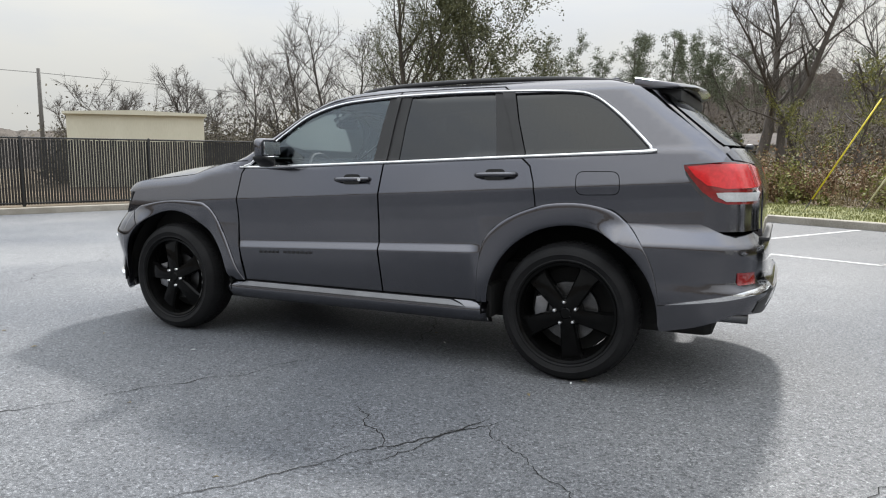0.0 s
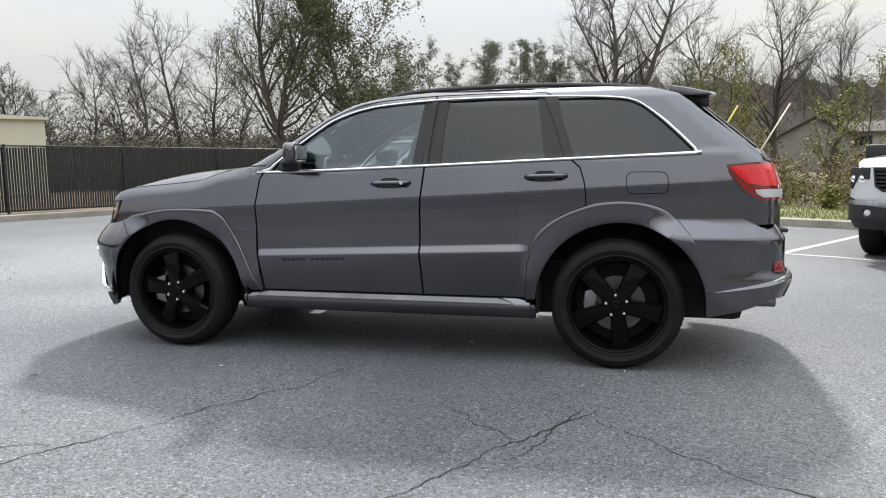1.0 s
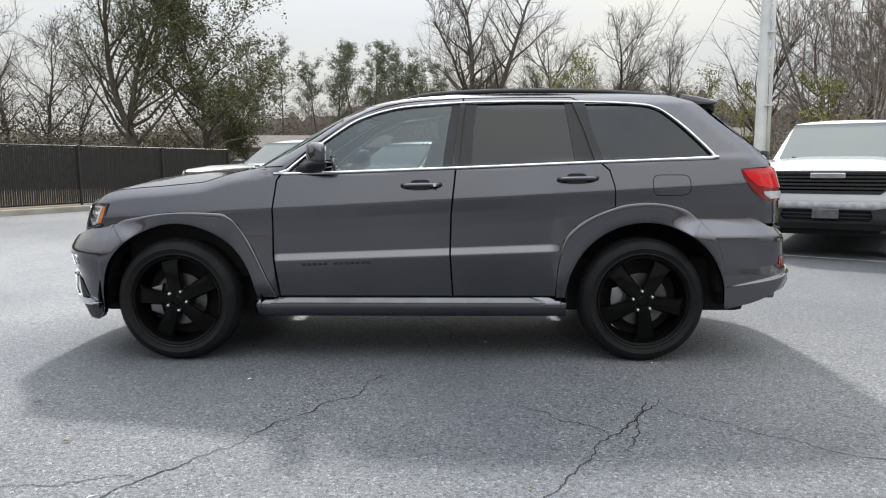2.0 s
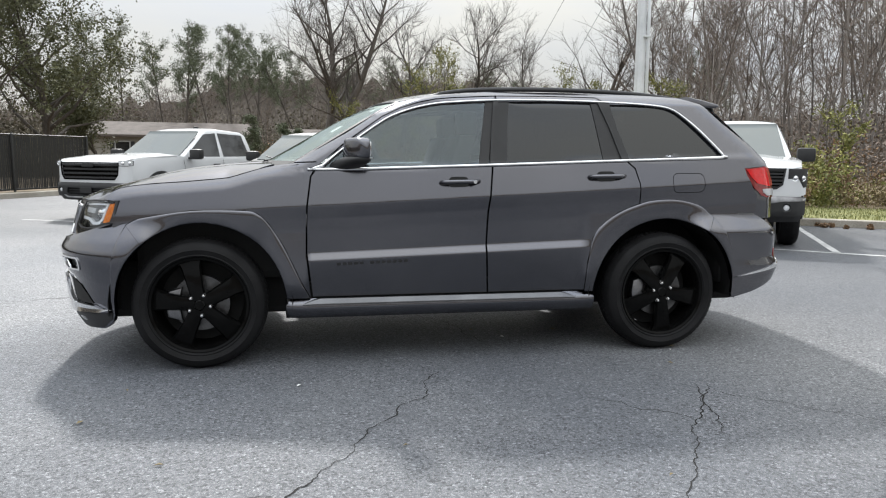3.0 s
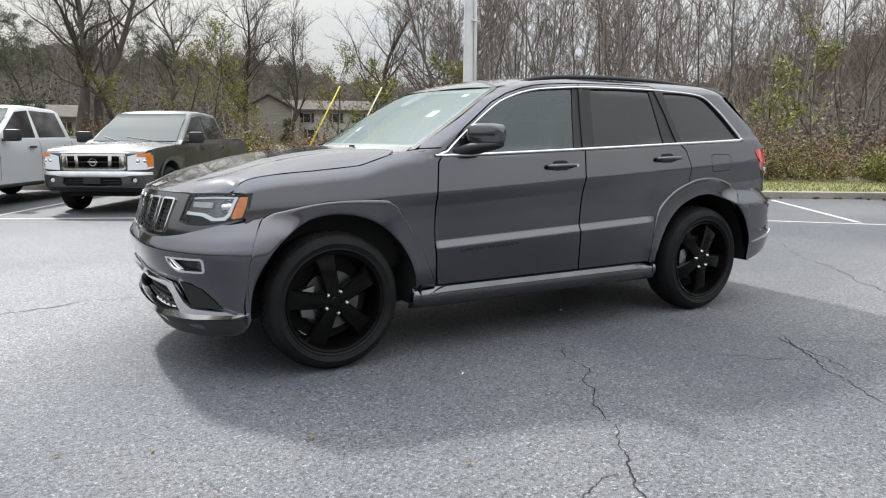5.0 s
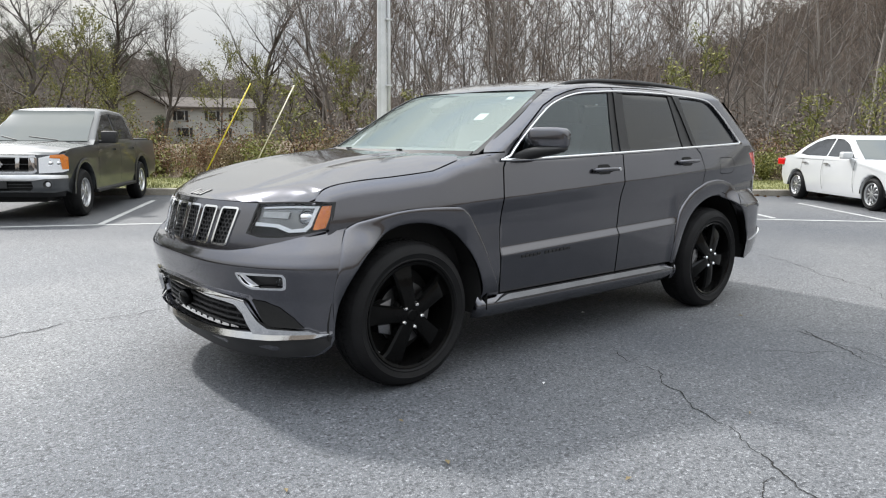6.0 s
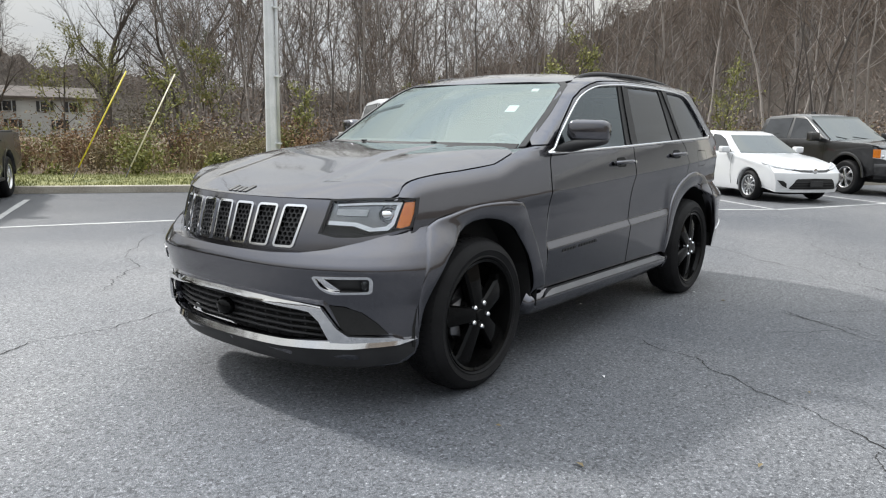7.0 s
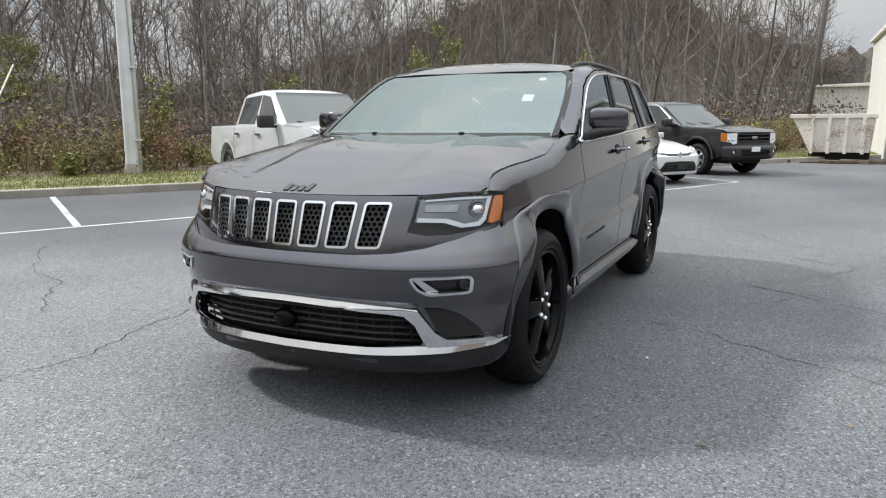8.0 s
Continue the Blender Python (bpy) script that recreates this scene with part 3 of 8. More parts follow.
def across(surf, x, z, lo=0.6, hi=0.99):
    """The y at which a wrapped bumper surface stands at x, at the height z."""
    rising = surf(lo, z)[0] < surf(hi, z)[0]
    for _ in range(30):
        mid = (lo + hi) / 2
        if (surf(mid, z)[0] < x) == rising:
            lo = mid
        else:
            hi = mid
    return (lo + hi) / 2


def arch_x(arch, z, way):
    cx, cz, r = arch
    return cx + way * math.sqrt(max(0.0004, r * r - (z - cz) ** 2))


FRONT_ARCH, REAR_ARCH = (1.442, 0.385, 0.482), (-1.466, 0.385, 0.484)
FLARE_F = [(1.848, 0.86), (1.842, 0.864), (1.8, 0.885), (1.74, 0.902), (1.484, 0.94), (1.188, 0.94), (1.11, 0.918), (1.055, 0.865), (0.969, 0.725), (0.872, 0.514), (0.818, 0.408)]
FLARE_R = [(-0.918, 0.408), (-0.93, 0.6), (-0.963, 0.759), (-1.029, 0.844), (-1.13, 0.913), (-1.257, 0.964), (-1.365, 0.991), (-1.533, 0.995), (-1.69, 0.96), (-1.772, 0.9), (-1.79, 0.887), (-1.796, 0.881)]
DLO = [(0.742, 1.178), (0.737, 1.2), (0.58, 1.328), (0.362, 1.479), (0.25, 1.53), (0.148, 1.562), (0.04, 1.584), (-0.065, 1.595), (-0.347, 1.614), (-0.7, 1.62), (-0.979, 1.618), (-1.3, 1.608), (-1.467, 1.595), (-1.53, 1.58), (-1.59, 1.55), (-1.715, 1.45), (-1.87, 1.295), (-1.872, 1.275), (-1.85, 1.266), (-1.175, 1.2427), (-0.295, 1.2097)]


def build_suv():
    suv = thing("suv", "dark grey metallic SUV with black wheels parked on the asphalt", "car")
    fine_x = steps(-2.4, 2.2, 0.05)
    fine_z = steps(0.2, 1.7, 0.045)
    GX = sorted(fine_x + [0.83, 0.81, -0.88, -0.92] + steps(0.3, 0.9, 0.03))
    GZ = sorted(steps(0.2, 1.7, 0.03) + steps(0.87, 1.12, 0.011) + steps(1.56, 1.68, 0.01) + steps(0.6, 0.76, 0.006))
    FY = sorted(steps(-0.78, 0.78, 0.05) + [k * y for k in (1, -1) for y in steps(0.78, 0.88, 0.009) + steps(0.885, 0.96, 0.004)])
    FZ = sorted(steps(0.18, 0.68, 0.035) + steps(0.67, 0.87, 0.011) + steps(0.87, 1.0, 0.03))
    gap = 0.0025
    for flip in (False, True):
        s = -1 if flip else 1

        # fender
        out = [(0.815, 0.41), (0.84, 0.68), (0.838, 0.85), (0.833, 0.963), (0.809, 1.137), (0.772, 1.2), (0.76, 1.222), (0.9, 1.216), (1.0, 1.203)]
        out += [(x, fender_top(x)) for x in (1.07, 1.12, 1.17, 1.22, 1.28, 1.4, 1.55, 1.65, 1.75, 1.83, 1.88, 1.91, 1.93, 1.95, 1.965)] + [(1.972, 0.998), (1.893, 0.99), (1.912, 0.93), (1.934, 0.865)] + [(1.842, 0.866)] + FLARE_F[2:]
        skin("front_fender", inset(out, gap), side, (0, 1, 0.1), PAINT, suv, gu=GX, gv=GZ, mirror=flip)

        # doors
        low_f = [(0.805, 0.412), (0.835, 0.68), (0.833, 0.85), (0.828, 0.963), (0.804, 1.137), (0.765, 1.19)]
        frame_f = [(0.6, 1.335), (0.375, 1.497), (0.26, 1.552), (0.148, 1.588), (0.04, 1.611), (-0.065, 1.622), (-0.345, 1.64)]
        win_f = [(0.737, 1.178), (0.731, 1.198), (0.58, 1.322), (0.362, 1.472), (0.25, 1.523), (0.148, 1.555), (0.04, 1.577), (-0.065, 1.588), (-0.335, 1.606), (-0.312, 1.45), (-0.29, 1.213)]
        out = low_f + frame_f + [(-0.325, 1.45), (-0.297, 1.213), (-0.267, 0.927), (-0.26, 0.682), (-0.277, 0.412)]
        fd = skin("front_door", inset(out, gap), side, (0, 1, 0.1), PAINT, suv, holes=[win_f], gu=GX, gv=GZ, mirror=flip)
        win_r = [(-0.305, 1.2155), (-0.33, 1.45), (-0.352, 1.606), (-0.7, 1.613), (-0.979, 1.611), (-1.03, 1.608), (-1.09, 1.45), (-1.165, 1.247)]
        out = [(-0.283, 0.412), (-0.266, 0.682), (-0.273, 0.927), (-0.303, 1.213), (-0.331, 1.45), (-0.351, 1.641), (-0.7, 1.647), (-1.02, 1.644), (-1.07, 1.61), (-1.11, 1.45), (-1.175, 1.2427), (-1.235, 1.19), (-1.263, 1.1), (-1.27, 1.03), (-1.272, 0.967)]
        out += [(-1.257, 0.964), (-1.13, 0.913), (-1.029, 0.844), (-0.963, 0.759), (-0.93, 0.6), (-0.918, 0.412)]
        rd = skin("rear_door", inset(out, gap), side, (0, 1, 0.1), PAINT, suv, holes=[win_r], gu=GX, gv=GZ, mirror=flip)

        # rear quarter with cantrail and A-pillar
        out = [(-1.277, 0.965), (-1.275, 1.03), (-1.268, 1.1), (-1.24, 1.195), (-1.18, 1.2475), (-1.115, 1.45), (-1.075, 1.615), (-1.02, 1.649), (-0.7, 1.652), (-0.345, 1.645), (-0.065, 1.627), (0.04, 1.616), (0.148, 1.593), (0.26, 1.557), (0.375, 1.502), (0.605, 1.34), (0.768, 1.2), (0.772, 1.226)]
        out += [(0.9, 1.222), (0.604, 1.404), (0.418, 1.522), (0.24, 1.6), (0.14, 1.629), (0.0, 1.655), (-0.2, 1.672), (-0.9, 1.678), (-1.4, 1.672), (-1.62, 1.66), (-1.78, 1.62)]
        out += [(-1.915, 1.525), (-2.12, 1.355), (-2.24, 1.245), (-2.225, 1.213), (-2.04, 1.199), (-2.055, 1.15), (-2.105, 1.068), (-2.15, 1.02), (-2.15, 0.9), (-2.0, 0.893), (-1.79, 0.887)] + [(-1.772, 0.9), (-1.69, 0.96), (-1.533, 0.995), (-1.365, 0.991)]
        hole = [(-1.088, 1.603), (-1.3, 1.601), (-1.467, 1.588), (-1.525, 1.574), (-1.585, 1.545), (-1.71, 1.445), (-1.862, 1.293), (-1.864, 1.278), (-1.85, 1.272), (-1.194, 1.25), (-1.128, 1.45)]
        q = [(x, z) for x, z in out]
        fuel = rounded([(-1.495, 1.165), (-1.727, 1.165), (-1.735, 1.04), (-1.5, 1.035)], 0.045)
        bs = skin("rear_quarter_panel", q, side, (0, 1, 0.1), PAINT, suv, holes=[hole] + ([] if flip else [fuel]), gu=GX, gv=GZ, mirror=flip)
        if not flip:
            skin("fuel_door", inset(fuel, 0.004), side, (0, 1, 0.1), PAINT, bs, gu=GX, gv=GZ, thick=0.012)

        # glass, pillars and chrome surround
        skin("front_window", inset(win_f, -0.004), side, (0, 1, 0.2), FRONT_TINT, fd, gu=GX, gv=fine_z, thick=0, offset=-0.012, mirror=flip).visible_shadow = False
        front = [(-0.985, 1.612), (-0.34, 1.612), (-0.3, 1.21), (-1.03, 1.237), (-1.015, 1.45)]
        skin("rear_window", front, side, (0, 1, 0.2), TINT, rd, gu=GX, gv=fine_z, thick=0, offset=-0.012, mirror=flip).visible_shadow = False
        skin("quarter_window", inset(hole, -0.004), side, (0, 1, 0.2), TINT, bs, gu=GX, gv=fine_z, thick=0, offset=-0.012, mirror=flip).visible_shadow = False
        skin("pillar_cover", [(-0.275, 1.21), (-0.215, 1.21), (-0.25, 1.45), (-0.277, 1.6), (-0.33, 1.606), (-0.31, 1.45)], side, (0, 1, 0.2), TRIM, fd, gu=GX, gv=fine_z, offset=-0.006, mirror=flip, label="gloss black B-pillar cover")
        skin("pillar_cover", [(-0.308, 1.218), (-0.395, 1.22), (-0.41, 1.45), (-0.43, 1.604), (-0.353, 1.604), (-0.332, 1.45)], side, (0, 1, 0.2), TRIM, rd, gu=GX, gv=fine_z, offset=-0.006, mirror=flip, label="black door pillar cover")
        skin("pillar_cover", [(-1.03, 1.606), (-0.975, 1.608), (-1.0, 1.45), (-1.03, 1.24), (-1.16, 1.246), (-1.088, 1.45)], side, (0, 1, 0.2), TRIM, rd, gu=GX, gv=fine_z, offset=-0.006, mirror=flip, label="black door pillar cover")
        skin("pillar_cover", [(-0.283, 1.214), (-0.306, 1.45), (-0.328, 1.609), (-0.36, 1.609), (-0.338, 1.45), (-0.314, 1.216)], side, (0, 1, 0.2), TRIM, fd, gu=GX, gv=fine_z, thick=0.004, offset=0.003, mirror=flip, label="gloss black B-pillar cover")
        skin("pillar_cover", [(-1.02, 1.611), (-1.098, 1.606), (-1.136, 1.45), (-1.202, 1.252), (-1.15, 1.247), (-1.085, 1.45)], side, (0, 1, 0.2), TRIM, bs, gu=GX, gv=fine_z, thick=0.004, offset=0.003, mirror=flip, label="black pillar cover behind the rear door")
        ring = smooth_line([(x, z, 0) for x, z in DLO], 3, True)
        pts = []
        for x, z, _ in ring:
            p = Vector(side(x, z))
            pts.append((p.x, s * (p.y + 0.004), p.z))
        v, f = tube(pts, [0.0062 + 0.0038 * ease(1.3, 1.24, p[2]) + 0.0035 * ease(-1.55, -1.75, p[0]) for p in pts], 6, True)
        mesh_object("window_trim", v, f, CHROME, suv, "bright chrome trim round the side windows", True)
        # wheel arch flares
        for arch, outer, nm in ((FRONT_ARCH, FLARE_F, "front_flare"), (REAR_ARCH, FLARE_R, "rear_flare")):
            line = smooth_line([(x, z, 0) for x, z in outer], 4)
            cx, cz, r = arch
            rows = []
            for x, z, _ in line:
                a = math.atan2(z - cz, x - cx)
                ix, iz = cx + r * math.cos(a), cz + r * math.sin(a)
                if z < 0.5:
                    iz = min(iz, z)
                    ix = cx + math.copysign(math.sqrt(max(0.01, r * r - (iz - cz) ** 2)), x - cx)
                row = []
                y_out = min(side(x, z)[1], 0.93)
                for t, dy in ((0.0, -0.004), (0.02, 0.007), (0.06, 0.0105), (0.12, 0.012), (0.25, 0.0125), (0.4, 0.012), (0.55, 0.011), (0.7, 0.0095), (0.82, 0.0075), (0.91, 0.005), (0.97, 0.002), (1.0, -0.002)):
                    px, pz = x + (ix - x) * t, z + (iz - z) * t
                    y = y_out + dy
                    if nm == "front_flare" and x > 1.55:
                        y += (across(nose, px, pz) + 0.7 * dy + 0.002 - y) * ease(1.55, 1.84, x)
                    if nm == "rear_flare" and x < -1.6:
                        y += (across(rear_bumper, px, pz) + 0.6 * dy + 0.002 - y) * ease(-1.6, -1.79, x)
                    row.append((px, s * y, pz))
                row.append((ix + (ix - cx) * 0.02, s * 0.87, iz + (iz - cz) * 0.02))
                rows.append(row)
            verts = [p for row in rows for p in row]
            w = len(rows[0])
            faces = []
            for i in range(len(rows) - 1):
                for j in range(w - 1):
                    q4 = [i * w + j, i * w + j + 1, (i + 1) * w + j + 1, (i + 1) * w + j]
                    faces.append(q4 if (not flip) else q4[::-1])
            mesh_object("wheel_arch_flare", verts, faces, PAINT, suv, "", True)
            # the flare's tail down the edge of the bumper
            for bumper, tip, stop, rise in ((nose, outer[0], 4, 0.0145) if nm == "front_flare" else (rear_bumper, outer[-1], 172, 0.0125),):
                rows = []
                a0, a1 = math.atan2(tip[1] - cz, tip[0] - cx), math.radians(stop)
                r0 = math.hypot(tip[0] - cx, tip[1] - cz)
                for i in range(19):
                    k = i / 18
                    a = a0 + (a1 - a0) * k
                    ro = r + 0.006 + (r0 - r - 0.006) * (1 - k) ** 1.25
                    row = []
                    for t, up in ((0.0, -0.2), (0.02, 0.45), (0.06, 0.7), (0.12, 0.82), (0.25, 0.88), (0.4, 0.86), (0.55, 0.8), (0.7, 0.72), (0.85, 0.58), (0.95, 0.36), (1.0, 0.1)):
                        q = ro + (r - ro) * t
                        px, pz = cx + q * math.cos(a), cz + q * math.sin(a)
                        y_skin = across(bumper, px, pz)
                        y_tail = y_skin + rise * up * (1 - k) ** 0.6 + 0.002
                        row.append((px, s * y_tail, pz))
                    row.append((cx + (r + 0.012) * math.cos(a), s * 0.86, cz + (r + 0.012) * math.sin(a)))
                    rows.append(row)
                w = len(rows[0])
                tail_faces = []
                for i in range(len(rows) - 1):
                    for j in range(w - 1):
                        q4 = [i * w + j, i * w + j + 1, (i + 1) * w + j + 1, (i + 1) * w + j]
                        tail_faces.append(q4[::-1] if (not flip) == (nm == "front_flare") else q4)
                mesh_object("wheel_arch_flare", [p for row in rows for p in row], tail_faces, PAINT, suv, "", True)
            # dark liner behind the opening
            lv, lf = [], []
            n = 20
            for i in range(n + 1):
                a = -0.1 + (math.pi + 0.2) * i / n
                for y in (0.895, 0.5):
                    lv.append((cx + (r + 0.035) * math.cos(a), s * y, cz + (r + 0.035) * math.sin(a)))
            for i in range(n):
                lf.append((2 * i, 2 * i + 1, 2 * i + 3, 2 * i + 2))
            lf.append([2 * i + 1 for i in range(n + 1)])
            mesh_object("wheel_arch_liner", lv, lf, DARK, suv, "", True)

        # sill: door step moulding
        prof = [(0.862, 0.405), (0.892, 0.378), (0.9, 0.364), (0.896, 0.328), (0.868, 0.285), (0.8, 0.272)]
        xs = [0.965, 0.93, 0.88, 0.84] + steps(-0.8, 0.8, 0.16)[::-1] + [-0.86, -0.92, -0.985]
        verts, faces = [], []
        for x in xs:
            tuck_in = 0.012 * ease(0.84, 0.96, x) + 0.012 * ease(-0.86, -0.985, x)
            verts += [(x, s * (y - tuck_in), z) for y, z in prof]
        w = len(prof)
        faces += [list(range(w)), [(len(xs) - 1) * w + j for j in range(w)]]
        for i in range(len(xs) - 1):
            for j in range(w - 1):
                faces.append((i * w + j, (i + 1) * w + j, (i + 1) * w + j + 1, i * w + j + 1))
        mesh_object("sill", verts, faces, PAINT, suv, "", True)
        # bright strip on the sill, its ends cut on the slant
        verts, faces = [], []
        for x, e in ((0.87, 1.0), (0.81, 0.35), (0.76, 0.0), (-0.76, 0.0), (-0.82, 0.5), (-0.86, 1.0)):
            for y, z in ((0.866, 0.408), (0.896, 0.406), (0.921, 0.38), (0.922, 0.372), (0.886, 0.364)):
                verts.append((x, s * (y + 0.9 * e * (0.912 - y)), z - e * (z - 0.374)))
        for i in range(5):
            for j in range(5):
                k = (j + 1) % 5
                faces.append((i * 5 + j, i * 5 + k, i * 5 + 5 + k, i * 5 + 5 + j))
        mesh_object("sill_strip", verts, faces, SILL_TRIM, suv, "satin grey strip along the sill")

        part("mud_guard", box(0.94, 0.96, min(s * 0.6, s * 0.87), max(s * 0.6, s * 0.87), 0.3, 0.62, 0.008), DARK, suv)

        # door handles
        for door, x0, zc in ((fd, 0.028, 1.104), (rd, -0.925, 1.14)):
            grip = smooth_line([(x0, 0.905, zc), (x0 - 0.03, 0.935, zc + 0.003), (x0 - 0.12, 0.943, zc + 0.005), (x0 - 0.2, 0.935, zc + 0.006), (x0 - 0.235, 0.9, zc + 0.007)], 5)
            v, f = tube([(x, s * y, z) for x, y, z in grip], 0.0135, 8)
            mesh_object("door_handle", v, f, PAINT, door, "body-coloured door handle", True)
            # flat dark sheets painted for the shade behind and below the grip
            cup = rounded([(x0 - 0.045, zc - 0.03), (x0 - 0.175, zc - 0.028), (x0 - 0.17, zc + 0.034), (x0 - 0.05, zc + 0.033)], 0.028)
            skin("recess_shade", cup, side, (0, 1, 0.1), DARK, door, thick=0, offset=0.0025, mirror=flip)
            skin("handle_shade", [(x0 + 0.004, zc - 0.016), (x0 - 0.238, zc - 0.01), (x0 - 0.238, zc + 0.002), (x0 + 0.004, zc - 0.004)], side, (0, 1, 0.1), DARK, door, gu=steps(x0 - 0.24, x0, 0.05), thick=0, offset=0.003, mirror=flip)
        lock = lathe([(0.0, 0.0), (0.011, 0.0), (0.011, -0.02)], "y", 16)
        bmesh.ops.transform(lock, matrix=Matrix.Translation((-0.172, s * 0.957, 1.109)) @ Matrix.Diagonal((1, s, 1, 1)), verts=lock.verts)
        if not flip:
            part("key_lock", lock, CHROME, fd, "chrome key lock", 40)

        # door mirror
        mir = thing("side_mirror", "", "")
        mir.parent = suv
        shell = bmesh.new()
        rings = []
        for k in range(13):
            t = k / 12
            y = 0.868 + 0.206 * t
            fat = (1 - (2 * (0.03 + 0.935 * t) - 1) ** 6) ** 0.4
            x_back, x_nose = 0.5 - 0.035 * t, 0.618 - 0.085 * t ** 1.8
            mid_z, half_z = 1.304 - 0.004 * t, 0.063 * fat
            ring = []
            for q in range(20):
                a = 2 * math.pi * q / 20
                c, q2 = math.cos(a), math.sin(a)
                wide = (x_nose - x_back) / 2 * (0.55 + 0.45 * fat)
                px = (x_nose + x_back) / 2 + wide * math.copysign(abs(c) ** (0.5 if c > 0 else 0.3), c)
                pz = mid_z + half_z * math.copysign(abs(q2) ** 0.4, q2)
                ring.append(shell.verts.new((px, s * y, pz)))
            rings.append(ring)
        for a, b in zip(rings, rings[1:]):
            for q in range(20):
                shell.faces.new((a[q], a[(q + 1) % 20], b[(q + 1) % 20], b[q]))
        shell.faces.new(rings[0])
        shell.faces.new(rings[-1])
        part("mirror_cap", shell, PAINT, mir, "", 60)
        # black lower half, swept down to the foot on the door
        low = bmesh.new()
        rings = []
        for y, x0, x1, z0, z1 in ((0.84, 0.6, 0.7, 1.166, 1.21), (0.86, 0.56, 0.69, 1.172, 1.226), (0.89, 0.51, 0.655, 1.182, 1.246), (0.94, 0.485, 0.622, 1.196, 1.256), (1.0, 0.472, 0.6, 1.21, 1.256), (1.045, 0.466, 0.57, 1.224, 1.254), (1.062, 0.474, 0.545, 1.236, 1.252)):
            ring = []
            for q in range(12):
                a = 2 * math.pi * q / 12
                c, q2 = math.cos(a), math.sin(a)
                ring.append(low.verts.new(((x0 + x1) / 2 + (x1 - x0) / 2 * math.copysign(abs(c) ** 0.6, c), s * y, (z0 + z1) / 2 + (z1 - z0) / 2 * math.copysign(abs(q2) ** 0.6, q2))))
            rings.append(ring)
        for a, b in zip(rings, rings[1:]):
            for q in range(12):
                low.faces.new((a[q], a[(q + 1) % 12], b[(q + 1) % 12], b[q]))
        low.faces.new(rings[0])
        low.faces.new(rings[-1])
        part("mirror_base", low, TRIM, mir, "black mirror underside and foot", 60)
        seam = tube([(0.5 + 0.05 * math.cos(a), s * (0.965 + 0.075 * math.sin(a)), 1.2475) for a in [2 * math.pi * q / 16 for q in range(16)]], 0.003, 4, True)
        mesh_object("seam", *seam, SATIN, mir, "bright line between cap and underside")
        glassb = box(0.463, 0.474, min(s * 0.895, s * 1.05), max(s * 0.895, s * 1.05), 1.26, 1.34, 0.004)
        part("mirror_glass", glassb, CHROME, mir, "mirror glass", 40)

        # badge strokes on the front door, unreadable dark letters
        if not flip:
            x = 0.66
            for k in range(13):
                if k == 5:
                    x -= 0.03
                    continue
                skin("badge_bar", [(x, 0.622 + (0.66 - x) * 0.034), (x, 0.606 + (0.66 - x) * 0.034), (x - 0.024, 0.607 + (0.66 - x) * 0.034), (x - 0.024, 0.623 + (0.66 - x) * 0.034)], side, (0, 1, 0.1), TRIM, fd, thick=0.003, offset=0.003, label="small black letter bar")
                x -= 0.034

        # headlight
        hl = [(0.553, 0.98), (0.545, 0.9), (0.533, 0.838), (0.6, 0.824), (0.68, 0.826), (0.76, 0.84), (0.83, 0.858), (0.868, 0.872), (0.872, 0.93), (0.866, 0.992), (0.7, 0.99)]
        hl = tuck(hl)
        lamp = thing("headlight", "", "")
        lamp.parent = suv
        skin("lamp_housing", inset(hl, -0.004), face, (1, 0.3, 0), TRIM, lamp, gu=FY, gv=FZ, thick=0.0, offset=-0.06, mirror=flip)
        skin("reflector", tuck([(0.558, 0.93), (0.552, 0.875), (0.67, 0.872), (0.72, 0.852), (0.8, 0.86), (0.81, 0.988), (0.7, 0.986), (0.562, 0.978)]), face, (1, 0.3, 0), LAMP_BOWL, lamp, gu=FY, gv=FZ, thick=0.01, offset=-0.022, mirror=flip)
        bar = [(0.56, 0.893), (0.56, 0.876), (0.66, 0.872), (0.72, 0.85), (0.79, 0.856), (0.81, 0.88), (0.822, 0.978), (0.7, 0.976), (0.58, 0.966), (0.58, 0.958), (0.7, 0.966), (0.804, 0.968), (0.796, 0.893), (0.778, 0.874), (0.73, 0.866), (0.67, 0.888)]
        skin("light_bar", tuck(bar), face, (1, 0.3, 0), LAMP_WHITE, lamp, gu=FY, gv=FZ, thick=0.02, offset=-0.008, mirror=flip, label="white light-guide bar")
        skin("gasket", inset(hl, -0.004), face, (1, 0.3, 0), TRIM, lamp, holes=[inset(hl, 0.004)], gu=FY, gv=FZ, thick=0.01, offset=0.003, mirror=flip, label="black seal round the lens")
        skin("low_beam", tuck([(0.585, 0.945), (0.582, 0.918), (0.7, 0.916), (0.702, 0.946)]), face, (1, 0.3, 0), LAMP_GREY, lamp, gu=FY, gv=FZ, thick=0.02, offset=-0.012, mirror=flip, label="pale lamp block")
        skin("marker", tuck([(0.83, 0.976), (0.82, 0.868), (0.84, 0.864), (0.867, 0.874), (0.871, 0.93), (0.865, 0.98)]), face, (1, 0.3, 0), AMBER, lamp, gu=FY, gv=FZ, thick=0.02, offset=-0.004, mirror=flip, label="amber side marker")
        ball = lathe([(0.0, 0.03), (0.02, 0.025), (0.032, 0.01), (0.04, 0.0), (0.045, -0.02)], "x", 20)
        fx = face(0.745, 0.915)[0] - 0.038
        bmesh.ops.transform(ball, matrix=Matrix.Translation((fx, s * 0.745, 0.917)), verts=ball.verts)
        part("projector", ball, CHROME, lamp, "projector lens", 60)
